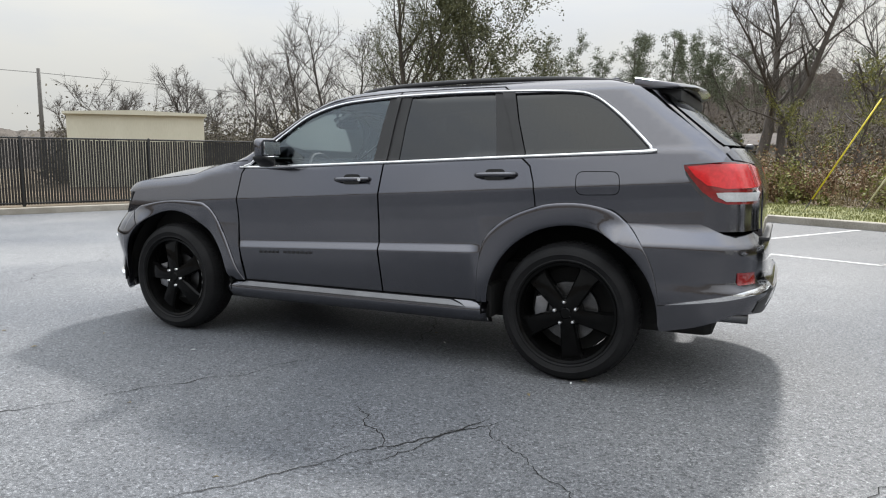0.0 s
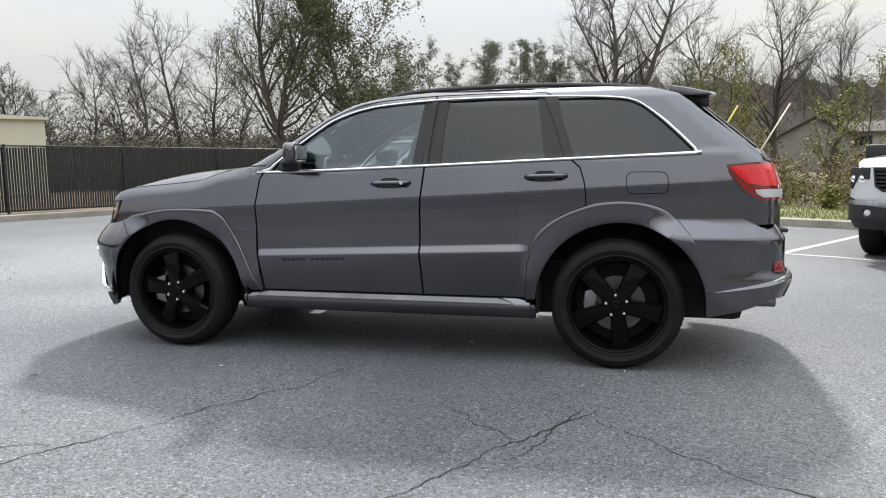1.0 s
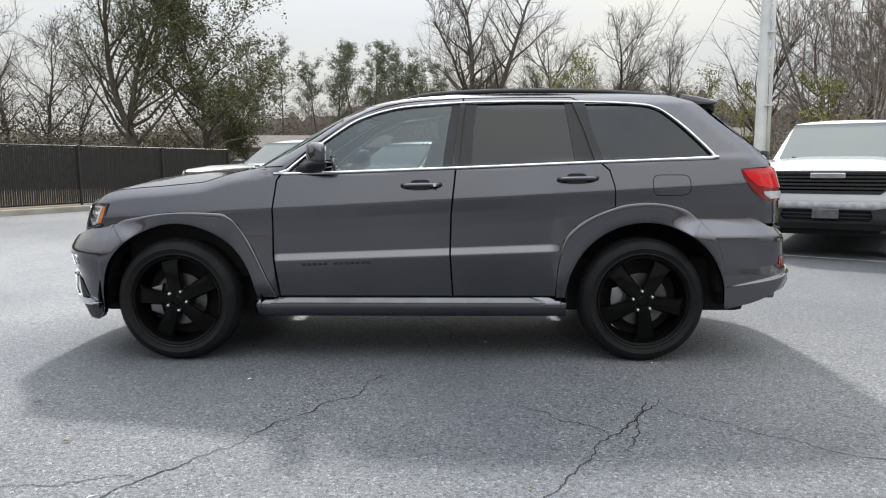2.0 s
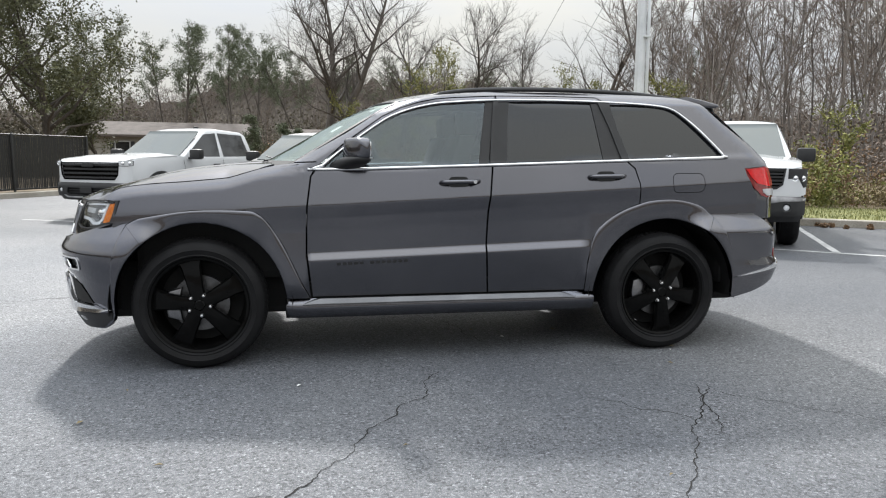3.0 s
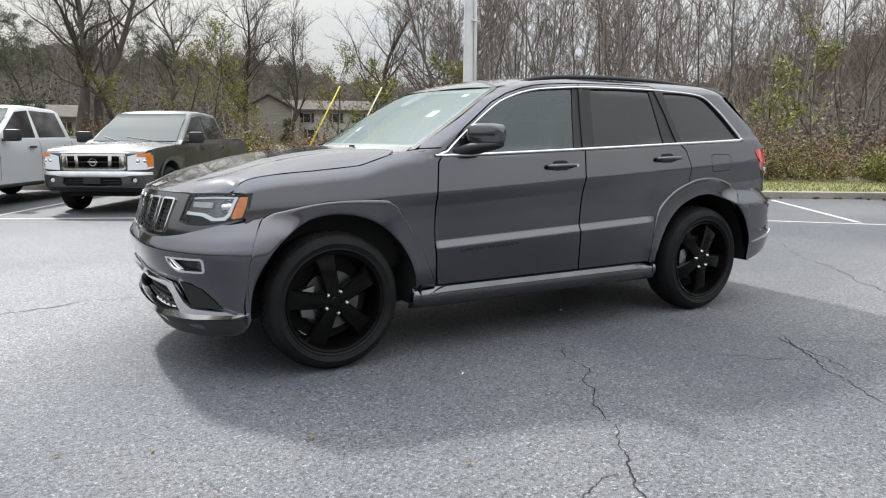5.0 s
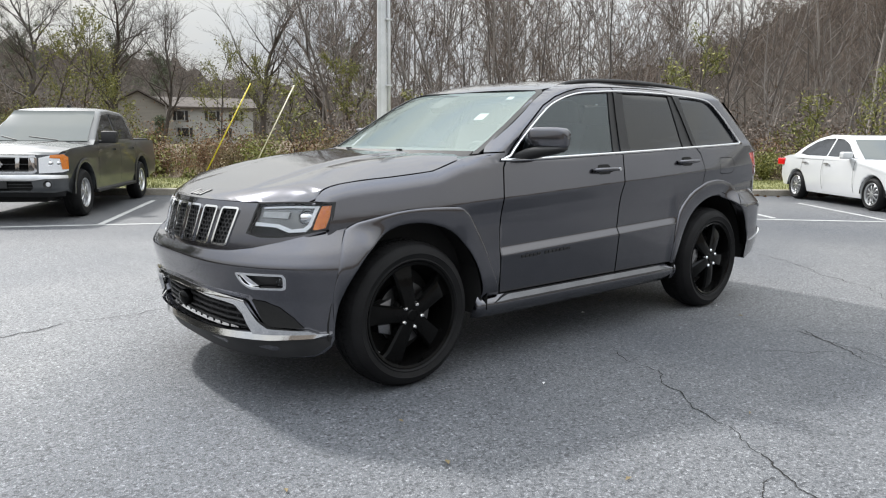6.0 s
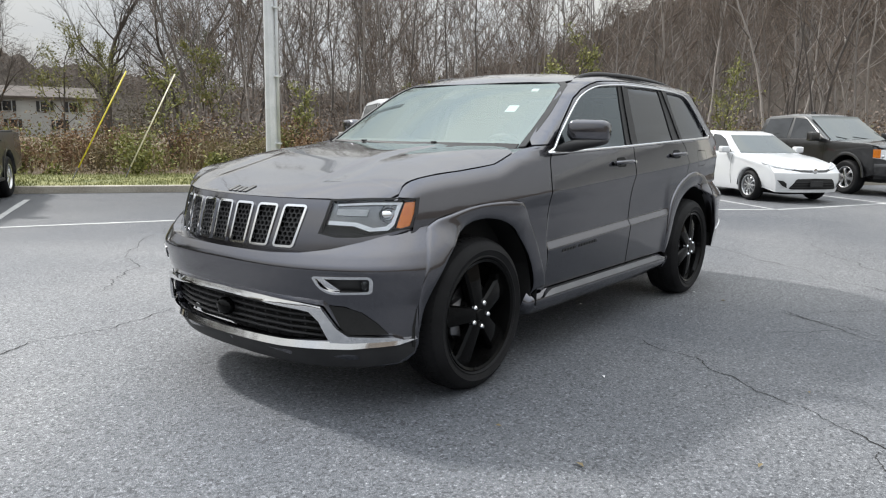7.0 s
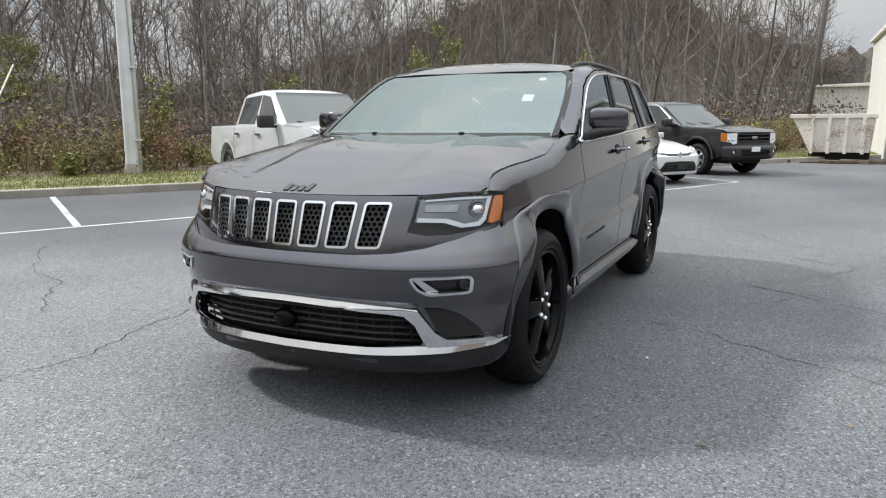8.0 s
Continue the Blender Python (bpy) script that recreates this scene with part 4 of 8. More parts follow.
        skin("lens", inset(hl, 0.003), face, (1, 0.3, 0), CLEAR, lamp, gu=FY, gv=FZ, thick=0.0, mirror=flip).visible_shadow = False

        # fog lamp
        fog = rounded([(0.575, 0.665), (0.79, 0.668), (0.8, 0.65), (0.79, 0.59), (0.64, 0.584), (0.6, 0.61)], 0.02)
        fl = thing("fog_lamp", "", "")
        fl.parent = suv
        skin("bezel", fog, nose, (1, 0.3, 0), CHROME, fl, holes=[inset(fog, 0.011)], gu=FY, thick=0.02, offset=0.006, mirror=flip, label="chrome fog lamp surround")
        skin("bowl", inset(fog, 0.006), nose, (1, 0.3, 0), TRIM, fl, gu=FY, thick=0, offset=-0.03, mirror=flip)
        skin("blade", [(0.595, 0.65), (0.625, 0.65), (0.68, 0.6), (0.64, 0.596)], nose, (1, 0.3, 0), CHROME, fl, gu=FY, thick=0.02, offset=-0.006, mirror=flip, label="chrome blade in the fog lamp")
        eye = lathe([(0.0, 0.012), (0.018, 0.008), (0.026, 0.0), (0.03, -0.03)], "x", 20)
        bmesh.ops.transform(eye, matrix=Matrix.Translation((nose(0.755, 0.63)[0] - 0.02, s * 0.755, 0.63)), verts=eye.verts)
        part("fog_lens", eye, CLEAR, fl, "round fog lens", 50)

        # lower side intake with mesh
        intake = [(0.62, 0.53), (0.68, 0.525), (0.74, 0.5), (0.79, 0.45), (0.82, 0.4), (0.68, 0.398), (0.66, 0.43)]
        skin("side_intake", intake, nose, (1, 0.3, 0), DARK, suv, gu=FY, gv=FZ, thick=0.0, offset=0.004, mirror=flip, label="black meshed intake beside the lower grille")

        # tail lamp
        tl = thing("tail_lamp", "", "")
        tl.parent = suv
        skin("red_lens", [(0.826, 1.19), (0.822, 1.14), (0.814, 1.095), (0.79, 1.078), (0.6, 1.082), (0.46, 1.095), (0.45, 1.18), (0.6, 1.198), (0.8, 1.203)], tail, (-1, 0.4, 0), RED_LENS, tl, gu=FY, gv=FZ + [1.12, 1.16], thick=0.03, offset=0.006, mirror=flip, label="red tail lamp lens")
        skin("dark_border", [(0.83, 1.2), (0.826, 1.13), (0.82, 1.06), (0.808, 1.015), (0.79, 1.0), (0.6, 1.0), (0.5, 1.06), (0.45, 1.075), (0.44, 1.19), (0.6, 1.208), (0.8, 1.213)], tail, (-1, 0.4, 0), DARK_RED, tl, gu=FY, gv=FZ + [1.12, 1.16], thick=0.03, offset=0.001, mirror=flip)
        skin("reverse_lens", [(0.806, 1.058), (0.804, 1.035), (0.792, 1.014), (0.6, 1.014), (0.55, 1.056), (0.79, 1.06)], tail, (-1, 0.4, 0), LAMP_GREY, tl, gu=FY, thick=0.03, offset=0.004, mirror=flip, label="clear reversing lens")
        refl = [(0.8, 0.655), (0.8, 0.59), (0.68, 0.59), (0.685, 0.65)]
        skin("rear_reflector", rounded(refl, 0.008), rear_bumper, (-1, 0.4, 0), DARK_RED, suv, gu=FY, thick=0.01, offset=0.004, mirror=flip, label="red rear bumper reflector")

        # roof rail
        rail = smooth_line([(0.06, 0.6, 1.63), (-0.06, 0.605, 1.662), (-0.3, 0.607, 1.686), (-0.8, 0.607, 1.697), (-1.3, 0.603, 1.685), (-1.62, 0.59, 1.656), (-1.72, 0.58, 1.632)], 5)
        v, f = tube([(x, s * y, z) for x, y, z in rail], 0.014, 8)
        mesh_object("roof_rail", v, f, TRIM, suv, "dark roof rail", True)
        v, f = tube([(x, s * (y + 0.004), z + 0.0115) for x, y, z in rail[3:-3]], 0.0045, 6)
        mesh_object("rail_cap", v, f, SILL_TRIM, suv, "satin strip along the roof rail", True)

    # hood
    edge = [(1.06, 0.78)] + [(x, side(x, fender_top(x))[1] - 0.002) for x in (1.1, 1.13, 1.17, 1.22, 1.28, 1.35, 1.42, 1.48, 1.55, 1.62, 1.7, 1.77, 1.83, 1.87, 1.9, 1.93, 1.95)]
    edge_line = edge
    front = [(hood_front(y), y) for y in (0.765, 0.72, 0.66, 0.58, 0.5, 0.4, 0.3, 0.2, 0.1)]
    cowl = [(1.16 - 0.33 * y * y, y) for y in (0.0, 0.15, 0.3, 0.45, 0.6)] + [(1.02, 0.72)]
    half = edge + front + [(hood_front(0), 0.0)]
    out = [(x, -y) for x, y in cowl[1:][::-1]] + cowl + half + [(x, -y) for x, y in half[::-1][1:]]
    out = out[len(cowl) - 1:] + out[:len(cowl) - 1]
    HX = sorted(steps(0.95, 2.05, 0.05) + steps(1.85, 2.28, 0.02))
    HY = sorted(steps(-0.88, 0.88, 0.045) + [0.34, 0.36, 0.38, 0.4, -0.34, -0.36, -0.38, -0.4])
    hd = skin("hood", inset(out, 0.003), hood, (0.1, 0, 1), PAINT, suv, gu=HX, gv=HY, thick=0.03)
    # plain bars in place of the lettering on the nose
    for k, (w, h) in enumerate(((0.028, 0.072), (0.026, 0.05), (0.026, 0.05), (0.028, 0.062))):
        y0 = 0.072 - k * 0.037
        x0 = hood_front(y0) - 0.035
        quad = rounded([(x0, y0), (x0 - h, y0 - 0.006), (x0 - h, y0 - w - 0.006), (x0, y0 - w)], 0.008, 3)
        skin("emblem_bar", quad, hood, (0.3, 0, 1), DISC, hd, thick=0.004, offset=0.004, label="plain bar of the metal nose emblem")
    for sg in (1, -1):
        top_z = hood(1.93, 0.75)[2] - 0.012
        verts = [(1.99, sg * 0.74, 0.978), (1.972, sg * 0.792, 0.985), (1.905, sg * 0.838, 0.99), (1.9, sg * 0.78, top_z), (1.95, sg * 0.73, top_z - 0.012)]
        mesh_object("corner_filler", verts, [(0, 1, 2, 3, 4)], PAINT, suv)
    # washer jets and wipers
    for y in (0.28, -0.28):
        p = hood(1.1, y)
        part("washer_jet", box(1.08, 1.11, y - 0.012, y + 0.012, p[2], p[2] + 0.012, 0.004), TRIM, hd)
    cowl_panel = [(y, 1.185) for y in (-0.74, -0.4, 0, 0.4, 0.74)] + [(0.735, 1.222), (0.4, 1.222), (0, 1.222), (-0.4, 1.222), (-0.735, 1.222)]
    skin("cowl", cowl_panel, screen, (1, 0, 0.6), TRIM, suv, gu=steps(-0.75, 0.75, 0.06), thick=0.02, offset=0.005)
    for y0, y1 in ((0.3, -0.28), (-0.22, -0.68)):
        pts = [Vector(screen(y0 + (y1 - y0) * t, 1.2 + 0.012 * t)) + Vector((0.014, 0, 0.006)) for t in (0, 0.25, 0.5, 0.75, 1)]
        v, f = tube(pts, 0.007, 6)
        mesh_object("wiper", v, f, TRIM, suv, "black wiper blade", True)

    # windscreen, roof, spoiler
    edge = [(0.757, 1.205), (0.744, 1.3), (0.722, 1.404), (0.703, 1.47), (0.682, 1.522), (0.655, 1.575), (0.61, 1.598)]
    out = [(0.0, 1.208), (0.4, 1.208)] + edge + [(0.3, 1.606), (0.0, 1.61), (-0.3, 1.606)] + [(-y, z) for y, z in edge[::-1]] + [(-0.4, 1.208)]
    WY, WZ = steps(-0.74, 0.74, 0.06), steps(1.2, 1.61, 0.035)
    ws = skin("windscreen", out, screen, (1, 0, 0.6), SCREEN, suv, gu=WY, gv=WZ, thick=0)
    ws.visible_shadow = False
    skin("black_border", out, screen, (1, 0, 0.6), TRIM, ws, holes=[inset(out, 0.035)], gu=WY, gv=WZ, thick=0, offset=-0.004)
    for sg in (1, -1):
        seal = [(y - 0.012, z) for y, z in edge] + [(y + 0.02, z + 0.004) for y, z in edge[::-1]]
        skin("pillar_seal", seal, screen, (1, 0, 0.6), TRIM, ws, gu=steps(0.6, 0.8, 0.03), gv=WZ, thick=0.01, offset=0.005, mirror=sg < 0, label="black seal beside the windscreen")
    skin("sensor_cover", rounded([(-0.09, 1.59), (0.09, 1.59), (0.06, 1.5), (-0.06, 1.5)], 0.02), screen, (1, 0, 0.6), TRIM, ws, gv=WZ, thick=0.02, offset=-0.01)
    skin("sticker", [(0.5, 1.56), (0.54, 1.56), (0.548, 1.54), (0.508, 1.54)], screen, (1, 0, 0.6), STICKER, ws, thick=0, offset=-0.003, label="small white windscreen sticker")
    skin("sticker", [(0.475, 1.45), (0.535, 1.45), (0.543, 1.41), (0.483, 1.41)], screen, (1, 0, 0.6), STICKER, ws, thick=0, offset=-0.003, label="white square windscreen sticker")
    ry = (-0.62, -0.5, -0.35, -0.2, 0, 0.2, 0.35, 0.5, 0.62)
    out = [(0.4 - 0.35 * y * y, y) for y in ry] + [(0.0, 0.638), (-0.5, 0.642), (-1.0, 0.642), (-1.4, 0.635), (-1.7, 0.62), (-1.74, 0.6), (-1.78, 0.3), (-1.79, 0), (-1.78, -0.3), (-1.74, -0.6), (-1.7, -0.62), (-1.4, -0.635), (-1.0, -0.642), (-0.5, -0.642), (0.0, -0.638)]
    skin("roof", out, roof, (0, 0, 1), PAINT, suv, gu=steps(-1.8, 0.4, 0.06), gv=steps(-0.64, 0.64, 0.06), thick=0.03)
    sp = slab([(-1.74, 1.674), (-1.9, 1.656), (-2.05, 1.63), (-2.062, 1.616), (-2.04, 1.606), (-1.8, 1.6), (-1.73, 1.61)], -0.6, 0.6, 0.012, cuts=(-0.4, -0.2, 0, 0.2, 0.4), shape=lambda x, y, z: (x + 0.09 * (abs(y) / 0.6) ** 3 * ease(-1.76, -1.98, x), y * (1.0 if x < -1.9 else 1.02), z + 0.016 * (1 - (y / 0.6) ** 2)))
    part("spoiler", sp, PAINT, suv, "", 40)
    part("spoiler_underside", box(-1.98, -1.78, -0.53, 0.53, 1.545, 1.612, 0.02), TRIM, suv, "black spoiler underside", 40)
    out = [(-0.69, 1.3), (0.69, 1.3), (0.7, 1.32), (0.66, 1.58), (-0.66, 1.58), (-0.7, 1.32)]
    skin("rear_screen", out, tail, (-1, 0, 0.5), REAR_TINT, suv, gu=steps(-0.64, 0.64, 0.08), gv=steps(1.3, 1.57, 0.06), thick=0)
    out = [(-0.44, 0.8), (0.44, 0.8), (0.44, 1.065), (0.43, 1.2), (0.72, 1.225), (0.73, 1.26), (0.65, 1.285), (-0.65, 1.285), (-0.73, 1.26), (-0.72, 1.225), (-0.43, 1.2), (-0.44, 1.065)]
    skin("tailgate", out, tail, (-1, 0, 0.2), PAINT, suv, gu=FY, gv=FZ + steps(1.0, 1.3, 0.04), thick=0.02)
    for sg in (1, -1):
        rear_side = [(0.446, 0.86), (0.81, 0.86), (0.829, 0.9), (0.831, 1.06), (0.832, 1.2), (0.8, 1.222), (0.434, 1.206), (0.446, 1.065)]
        skin("tail_side_panel", rear_side, tail, (-1, 0.3, 0), PAINT, suv, gu=FY, gv=FZ + steps(1.0, 1.2, 0.04), thick=0.0, offset=-0.005, mirror=sg < 0)
        pillar = [(0.655, 1.2), (0.79, 1.2), (0.765, 1.26), (0.752, 1.32), (0.738, 1.4), (0.715, 1.52), (0.69, 1.6), (0.64, 1.6), (0.655, 1.4)]
        skin("rear_pillar", pillar, tail, (-1, 0.5, 0), PAINT, suv, gu=FY, gv=steps(1.2, 1.6, 0.05), thick=0.0, offset=-0.006, mirror=sg < 0)
    part("tailgate_handle", box(-2.335, -2.29, -0.1, 0.1, 1.285, 1.315, 0.012), SILL_TRIM, suv, "satin tailgate handle trim", 40)

    # rear bumper
    edge = [(across(rear_bumper, x, z), z) for x, z in [(-1.776 + 0.0072 * k, 0.898 - 0.0085 * k) for k in range(11)] + [(arch_x(REAR_ARCH, z, -1), z) for z in steps(0.36, 0.806, 0.012)[::-1]]]
    low_line = [(-1.96, 0.338), (-2.04, 0.352), (-2.13, 0.37), (-2.22, 0.398), (-2.29, 0.428)]
    half = edge + [(across(rear_bumper, x, z), z) for x, z in low_line] + [(0.8, 0.44), (0.6, 0.42), (0, 0.4)]
    out = [(0, 0.888)] + half + [(-y, z) for y, z in half[::-1][1:]]
    RY = sorted(steps(-0.8, 0.8, 0.08) + [k * y for k in (1, -1) for y in steps(0.8, 0.9, 0.009) + steps(0.9, 0.96, 0.003)])
    skin("rear_bumper", out, rear_bumper, (-1, 0, 0.1), PAINT, suv, gu=RY, gv=sorted(steps(0.28, 0.89, 0.04) + [0.78, 0.79, 0.8, 0.81, 0.82, 0.85]), thick=0.02)
    upper = [(across(rear_bumper, x, z), z) for x, z in ((-1.985, 0.484), (-2.05, 0.498), (-2.12, 0.511), (-2.2, 0.526), (-2.27, 0.54), (-2.33, 0.553))] + [(0.7, 0.568), (0.6, 0.573), (0.45, 0.575)]
    lower = [(y + 0.001, z - 0.004 - 0.02 * min(1.0, k / 4)) for k, (y, z) in enumerate(upper)]
    for sg in (1, -1):
        skin("bumper_strip", upper + lower[::-1][:-1], rear_bumper, (-1, 0.3, 0), CHROME, suv, gu=RY, thick=0.01, offset=0.006, mirror=sg < 0, label="chrome strip on the rear bumper")
    for sg in (1, -1):
        seam = [(-1.94, 0.478), (-1.985, 0.482), (-1.985, 0.478), (-1.94, 0.474)]
        skin("bumper_seam", [(across(rear_bumper, x, z), z) for x, z in seam], rear_bumper, (-1, 0.6, 0), DARK, suv, thick=0, offset=0.002, mirror=sg < 0)
    valance = [(0.62, 0.425), (0.7, 0.44), (0.7, 0.5), (0.5, 0.54), (0, 0.545)]
    valance = valance + [(-y, z) for y, z in valance[::-1][1:]] + [(-0.5, 0.412), (0, 0.405), (0.5, 0.412)]
    skin("lower_valance", valance, rear_bumper, (-1, 0, 0), TRIM, suv, gu=RY, thick=0.01, offset=0.004, label="black lower rear valance")
    for sg in (1, -1):
        pipe = lathe([(0.032, 0.0), (0.04, 0.0), (0.04, 0.16), (0.032, 0.16)], "x", 20, True)
        bmesh.ops.transform(pipe, matrix=Matrix.Translation((-2.37, sg * 0.6, 0.395)), verts=pipe.verts)
        part("exhaust_tip", pipe, STEEL, suv, "dull steel exhaust tip", 40)
    part("step_pad", box(-2.452, -2.36, -0.5, 0.5, 0.79, 0.815, 0.01), TRIM, suv, "ribbed black bumper step pad", 40)

    # front bumper, its lower grille and chrome
    top = [(0.0, 0.744), (0.35, 0.747), (0.5, 0.756), (0.62, 0.776), (0.72, 0.808), (0.8, 0.842), (0.835, 0.86), (across(nose, 1.9, 0.862), 0.862)]
    low = [(across(nose, x, z), z) for x, z in [(1.836 - 0.0098 * k, 0.869 - 0.0101 * k) for k in range(11)] + [(arch_x(FRONT_ARCH, z, 1), z) for z in steps(0.33, 0.755, 0.012)[::-1]]] + [(across(nose, 1.935, 0.3), 0.3), (across(nose, 1.96, 0.27), 0.27), (0.82, 0.25), (0.7, 0.235), (0.4, 0.225), (0.0, 0.222)]
    grid_y = FY
    mouth = [(0.0, 0.53), (0.3, 0.527), (0.5, 0.517), (0.56, 0.505), (0.6, 0.46), (0.62, 0.4), (0.6, 0.365), (0.4, 0.352), (0.0, 0.345)]
    mouth_loop = mouth + [(-y, z) for y, z in mouth[::-1][1:-1]]
    out = top + low + [(-y, z) for y, z in low[::-1][1:]] + [(-y, z) for y, z in top[::-1][:-1]]
    fogs = []
    for sg in (1, -1):
        fogs.append([(sg * y, z) for y, z in inset(rounded([(0.575, 0.665), (0.79, 0.668), (0.8, 0.65), (0.79, 0.59), (0.64, 0.584), (0.6, 0.61)], 0.02), 0.004)])
    fb = skin("front_bumper", out, nose, (1, 0, 0.1), PAINT, suv, holes=[mouth_loop] + fogs, gu=grid_y, gv=sorted(FZ + [0.24, 0.26]), thick=0.03)
    skin("grille_back", mouth_loop, nose, (1, 0, 0), DARK, fb, gu=steps(-0.62, 0.62, 0.08), thick=0, offset=-0.075)
    for z in (0.375, 0.405, 0.435, 0.465, 0.495):
        pts = [Vector(nose(y, z)) + Vector((-0.04, 0, 0)) for y in (-0.58, -0.4, -0.2, 0, 0.2, 0.4, 0.58)]
        v, f = tube(pts, 0.008, 6)
        mesh_object("grille_slat", v, f, TRIM, fb, "", True)
    for k in range(-7, 8):
        y = k * 0.078
        pts = [Vector(nose(y, z)) + Vector((-0.048, 0, 0)) for z in (0.35, 0.43, 0.52)]
        v, f = tube(pts, 0.005, 4)
        mesh_object("grille_rib", v, f, TRIM, fb, "", True)
    pod = bmesh.new()
    bmesh.ops.create_uvsphere(pod, u_segments=14, v_segments=8, radius=0.05)
    bmesh.ops.transform(pod, matrix=Matrix.Translation((2.3, -0.03, 0.435)) @ Matrix.Diagonal((0.7, 1.2, 0.9, 1)), verts=pod.verts)
    part("radar_pod", pod, GLOSS_BLACK, fb, "round black sensor in the lower grille", 60)
    # chrome: upper bar with legs, then lower lip
    bar = [(0.0, 0.548), (0.3, 0.545), (0.5, 0.535), (0.6, 0.523), (0.66, 0.43), (0.7, 0.397), (0.84, 0.392), (0.865, 0.376), (0.7, 0.366), (0.63, 0.365), (0.615, 0.4), (0.59, 0.46), (0.55, 0.5), (0.5, 0.508), (0.3, 0.52), (0.0, 0.523)]
    loop = bar[:8]
    inner = bar[8:]
    out = loop + inner + [(-y, z) for y, z in inner[::-1][1:]] + [(-y, z) for y, z in loop[::-1][:-1]]
    skin("chrome_surround", out, lambda y, z: (nose(y, z)[0] + 0.65 * min(0.552 - z, 0.032), y, z), (1, 0, 0.2), CHROME, fb, gu=FY, gv=steps(0.36, 0.55, 0.02), thick=0.02, offset=0.012, label="chrome surround of the lower grille")
    lip = [(0.0, 0.347), (0.4, 0.353), (0.6, 0.362), (0.75, 0.366), (0.845, 0.372), (0.885, 0.372), (0.845, 0.35), (0.7, 0.333), (0.4, 0.322), (0.0, 0.317)]
    out = lip + [(-y, z) for y, z in lip[::-1][1:-1]]
    skin("chrome_lip", out, lambda y, z: (nose(y, z)[0] + 0.45 * (0.374 - z), y, z), (1, 0, 0.2), CHROME, fb, gu=FY, thick=0.02, offset=0.014, label="chrome strip along the bumper lip")
    low2 = [(0.0, 0.314), (0.4, 0.319), (0.7, 0.33), (0.845, 0.346), (across(nose, 1.935, 0.355), 0.355), (across(nose, 1.94, 0.31), 0.31), (0.83, 0.262), (0.7, 0.238), (0.4, 0.228), (0.0, 0.225)]
    skin("chin", low2 + [(-y, z) for y, z in low2[::-1][1:-1]], nose, (1, 0, 0), TRIM, fb, gu=FY, thick=0.01, offset=0.004, label="black chin below the bumper")

    # ledge between the bumper's top edge and the grille panel
    ys = steps(-0.83, 0.83, 0.02)
    verts, faces = [], []
    for y in ys:
        z = float(np.interp(abs(y), [p[0] for p in top], [p[1] for p in top])) - 0.003
        x_out, x_in = nose(y, z)[0] - 0.004, face(y, z)[0] - 0.03
        verts += [(x_out, y, z), ((x_out + x_in) / 2, y, z - 0.001), (x_in, y, z - 0.004)]
    for i in range(len(ys) - 1):
        for j in (0, 1):
            faces.append((3 * i + j, 3 * i + 3 + j, 3 * i + 4 + j, 3 * i + 1 + j))
    mesh_object("bumper_ledge", verts, faces, PAINT, fb, "", True)

    # grille panel with seven slots
    top = [(0.0, 0.982), (0.3, 0.981), (0.5, 0.981), (0.556, 0.981)]
    hl = [(0.554, 0.97), (0.545, 0.9), (0.533, 0.838), (0.6, 0.824), (0.68, 0.826), (0.76, 0.84), (0.83, 0.858), (0.868, 0.866)]
    hl = tuck(hl)
    low = [(0.844, 0.858), (0.8, 0.834), (0.72, 0.802), (0.62, 0.77), (0.5, 0.75), (0.35, 0.741), (0.0, 0.738)]
    half = top + [(y, z - 0.003) for y, z in hl] + low
    out = half + [(-y, z) for y, z in half[::-1][1:-1]]
    slots = []
    for k in range(-3, 4):
        yc, yt = k * 0.1275, k * 0.1365
        w = 0.0475
        slots.append(rounded([(yc - w, 0.77), (yc + w, 0.77), (yt + w + 0.004, 0.952), (yt - w - 0.004, 0.952)], 0.016))
    gp = skin("grille_panel", out, face, (1, 0, 0.1), PAINT, suv, holes=slots, gu=steps(-0.87, 0.87, 0.04), gv=FZ, thick=0.03)
    for k, slot in enumerate(slots):
        cx = sum(p[0] for p in slot) / len(slot)
        skin("slot_frame", inset(slot, -0.003), face, (1, 0, 0.1), CHROME, gp, holes=[inset(slot, 0.007)], gu=[cx - 0.02, cx + 0.02], thick=0.03, offset=0.009, label="chrome grille slot frame")
        skin("slot_back", slot, face, (1, 0, 0), DARK, gp, thick=0, offset=-0.05)
        # honeycomb
        hv, hf = [], []
        ymin = min(p[0] for p in slot)
        r = 0.0135
        for row in range(16):
            for col in range(9):
                yc = ymin + col * r * 1.732 + (r * 0.866 if row % 2 else 0)
                zc = 0.764 + row * r * 1.5
                tt = (zc - 0.77) / 0.182
                shift = (k - 3) * 0.009 * tt
                if abs(yc - shift - (k - 3) * 0.1275) > 0.047 or not 0.775 < zc < 0.948:
                    continue
                base = len(hv)
                for i in range(6):
                    a = math.pi / 6 + i * math.pi / 3
                    for rad, dx in ((r * 1.0, -0.012), (r * 0.72, -0.012), (r * 0.72, -0.03)):
                        y, z = yc + rad * math.cos(a), zc + rad * math.sin(a)
                        x = face(y, z)[0] + dx
                        hv.append((x, y, z))
                for i in range(6):
                    j = (i + 1) % 6
                    for q in (0, 1):
                        hf.append((base + i * 3 + q, base + j * 3 + q, base + j * 3 + q + 1, base + i * 3 + q + 1))
        mesh_object("honeycomb", hv, hf, TRIM, gp, "black honeycomb grille mesh")

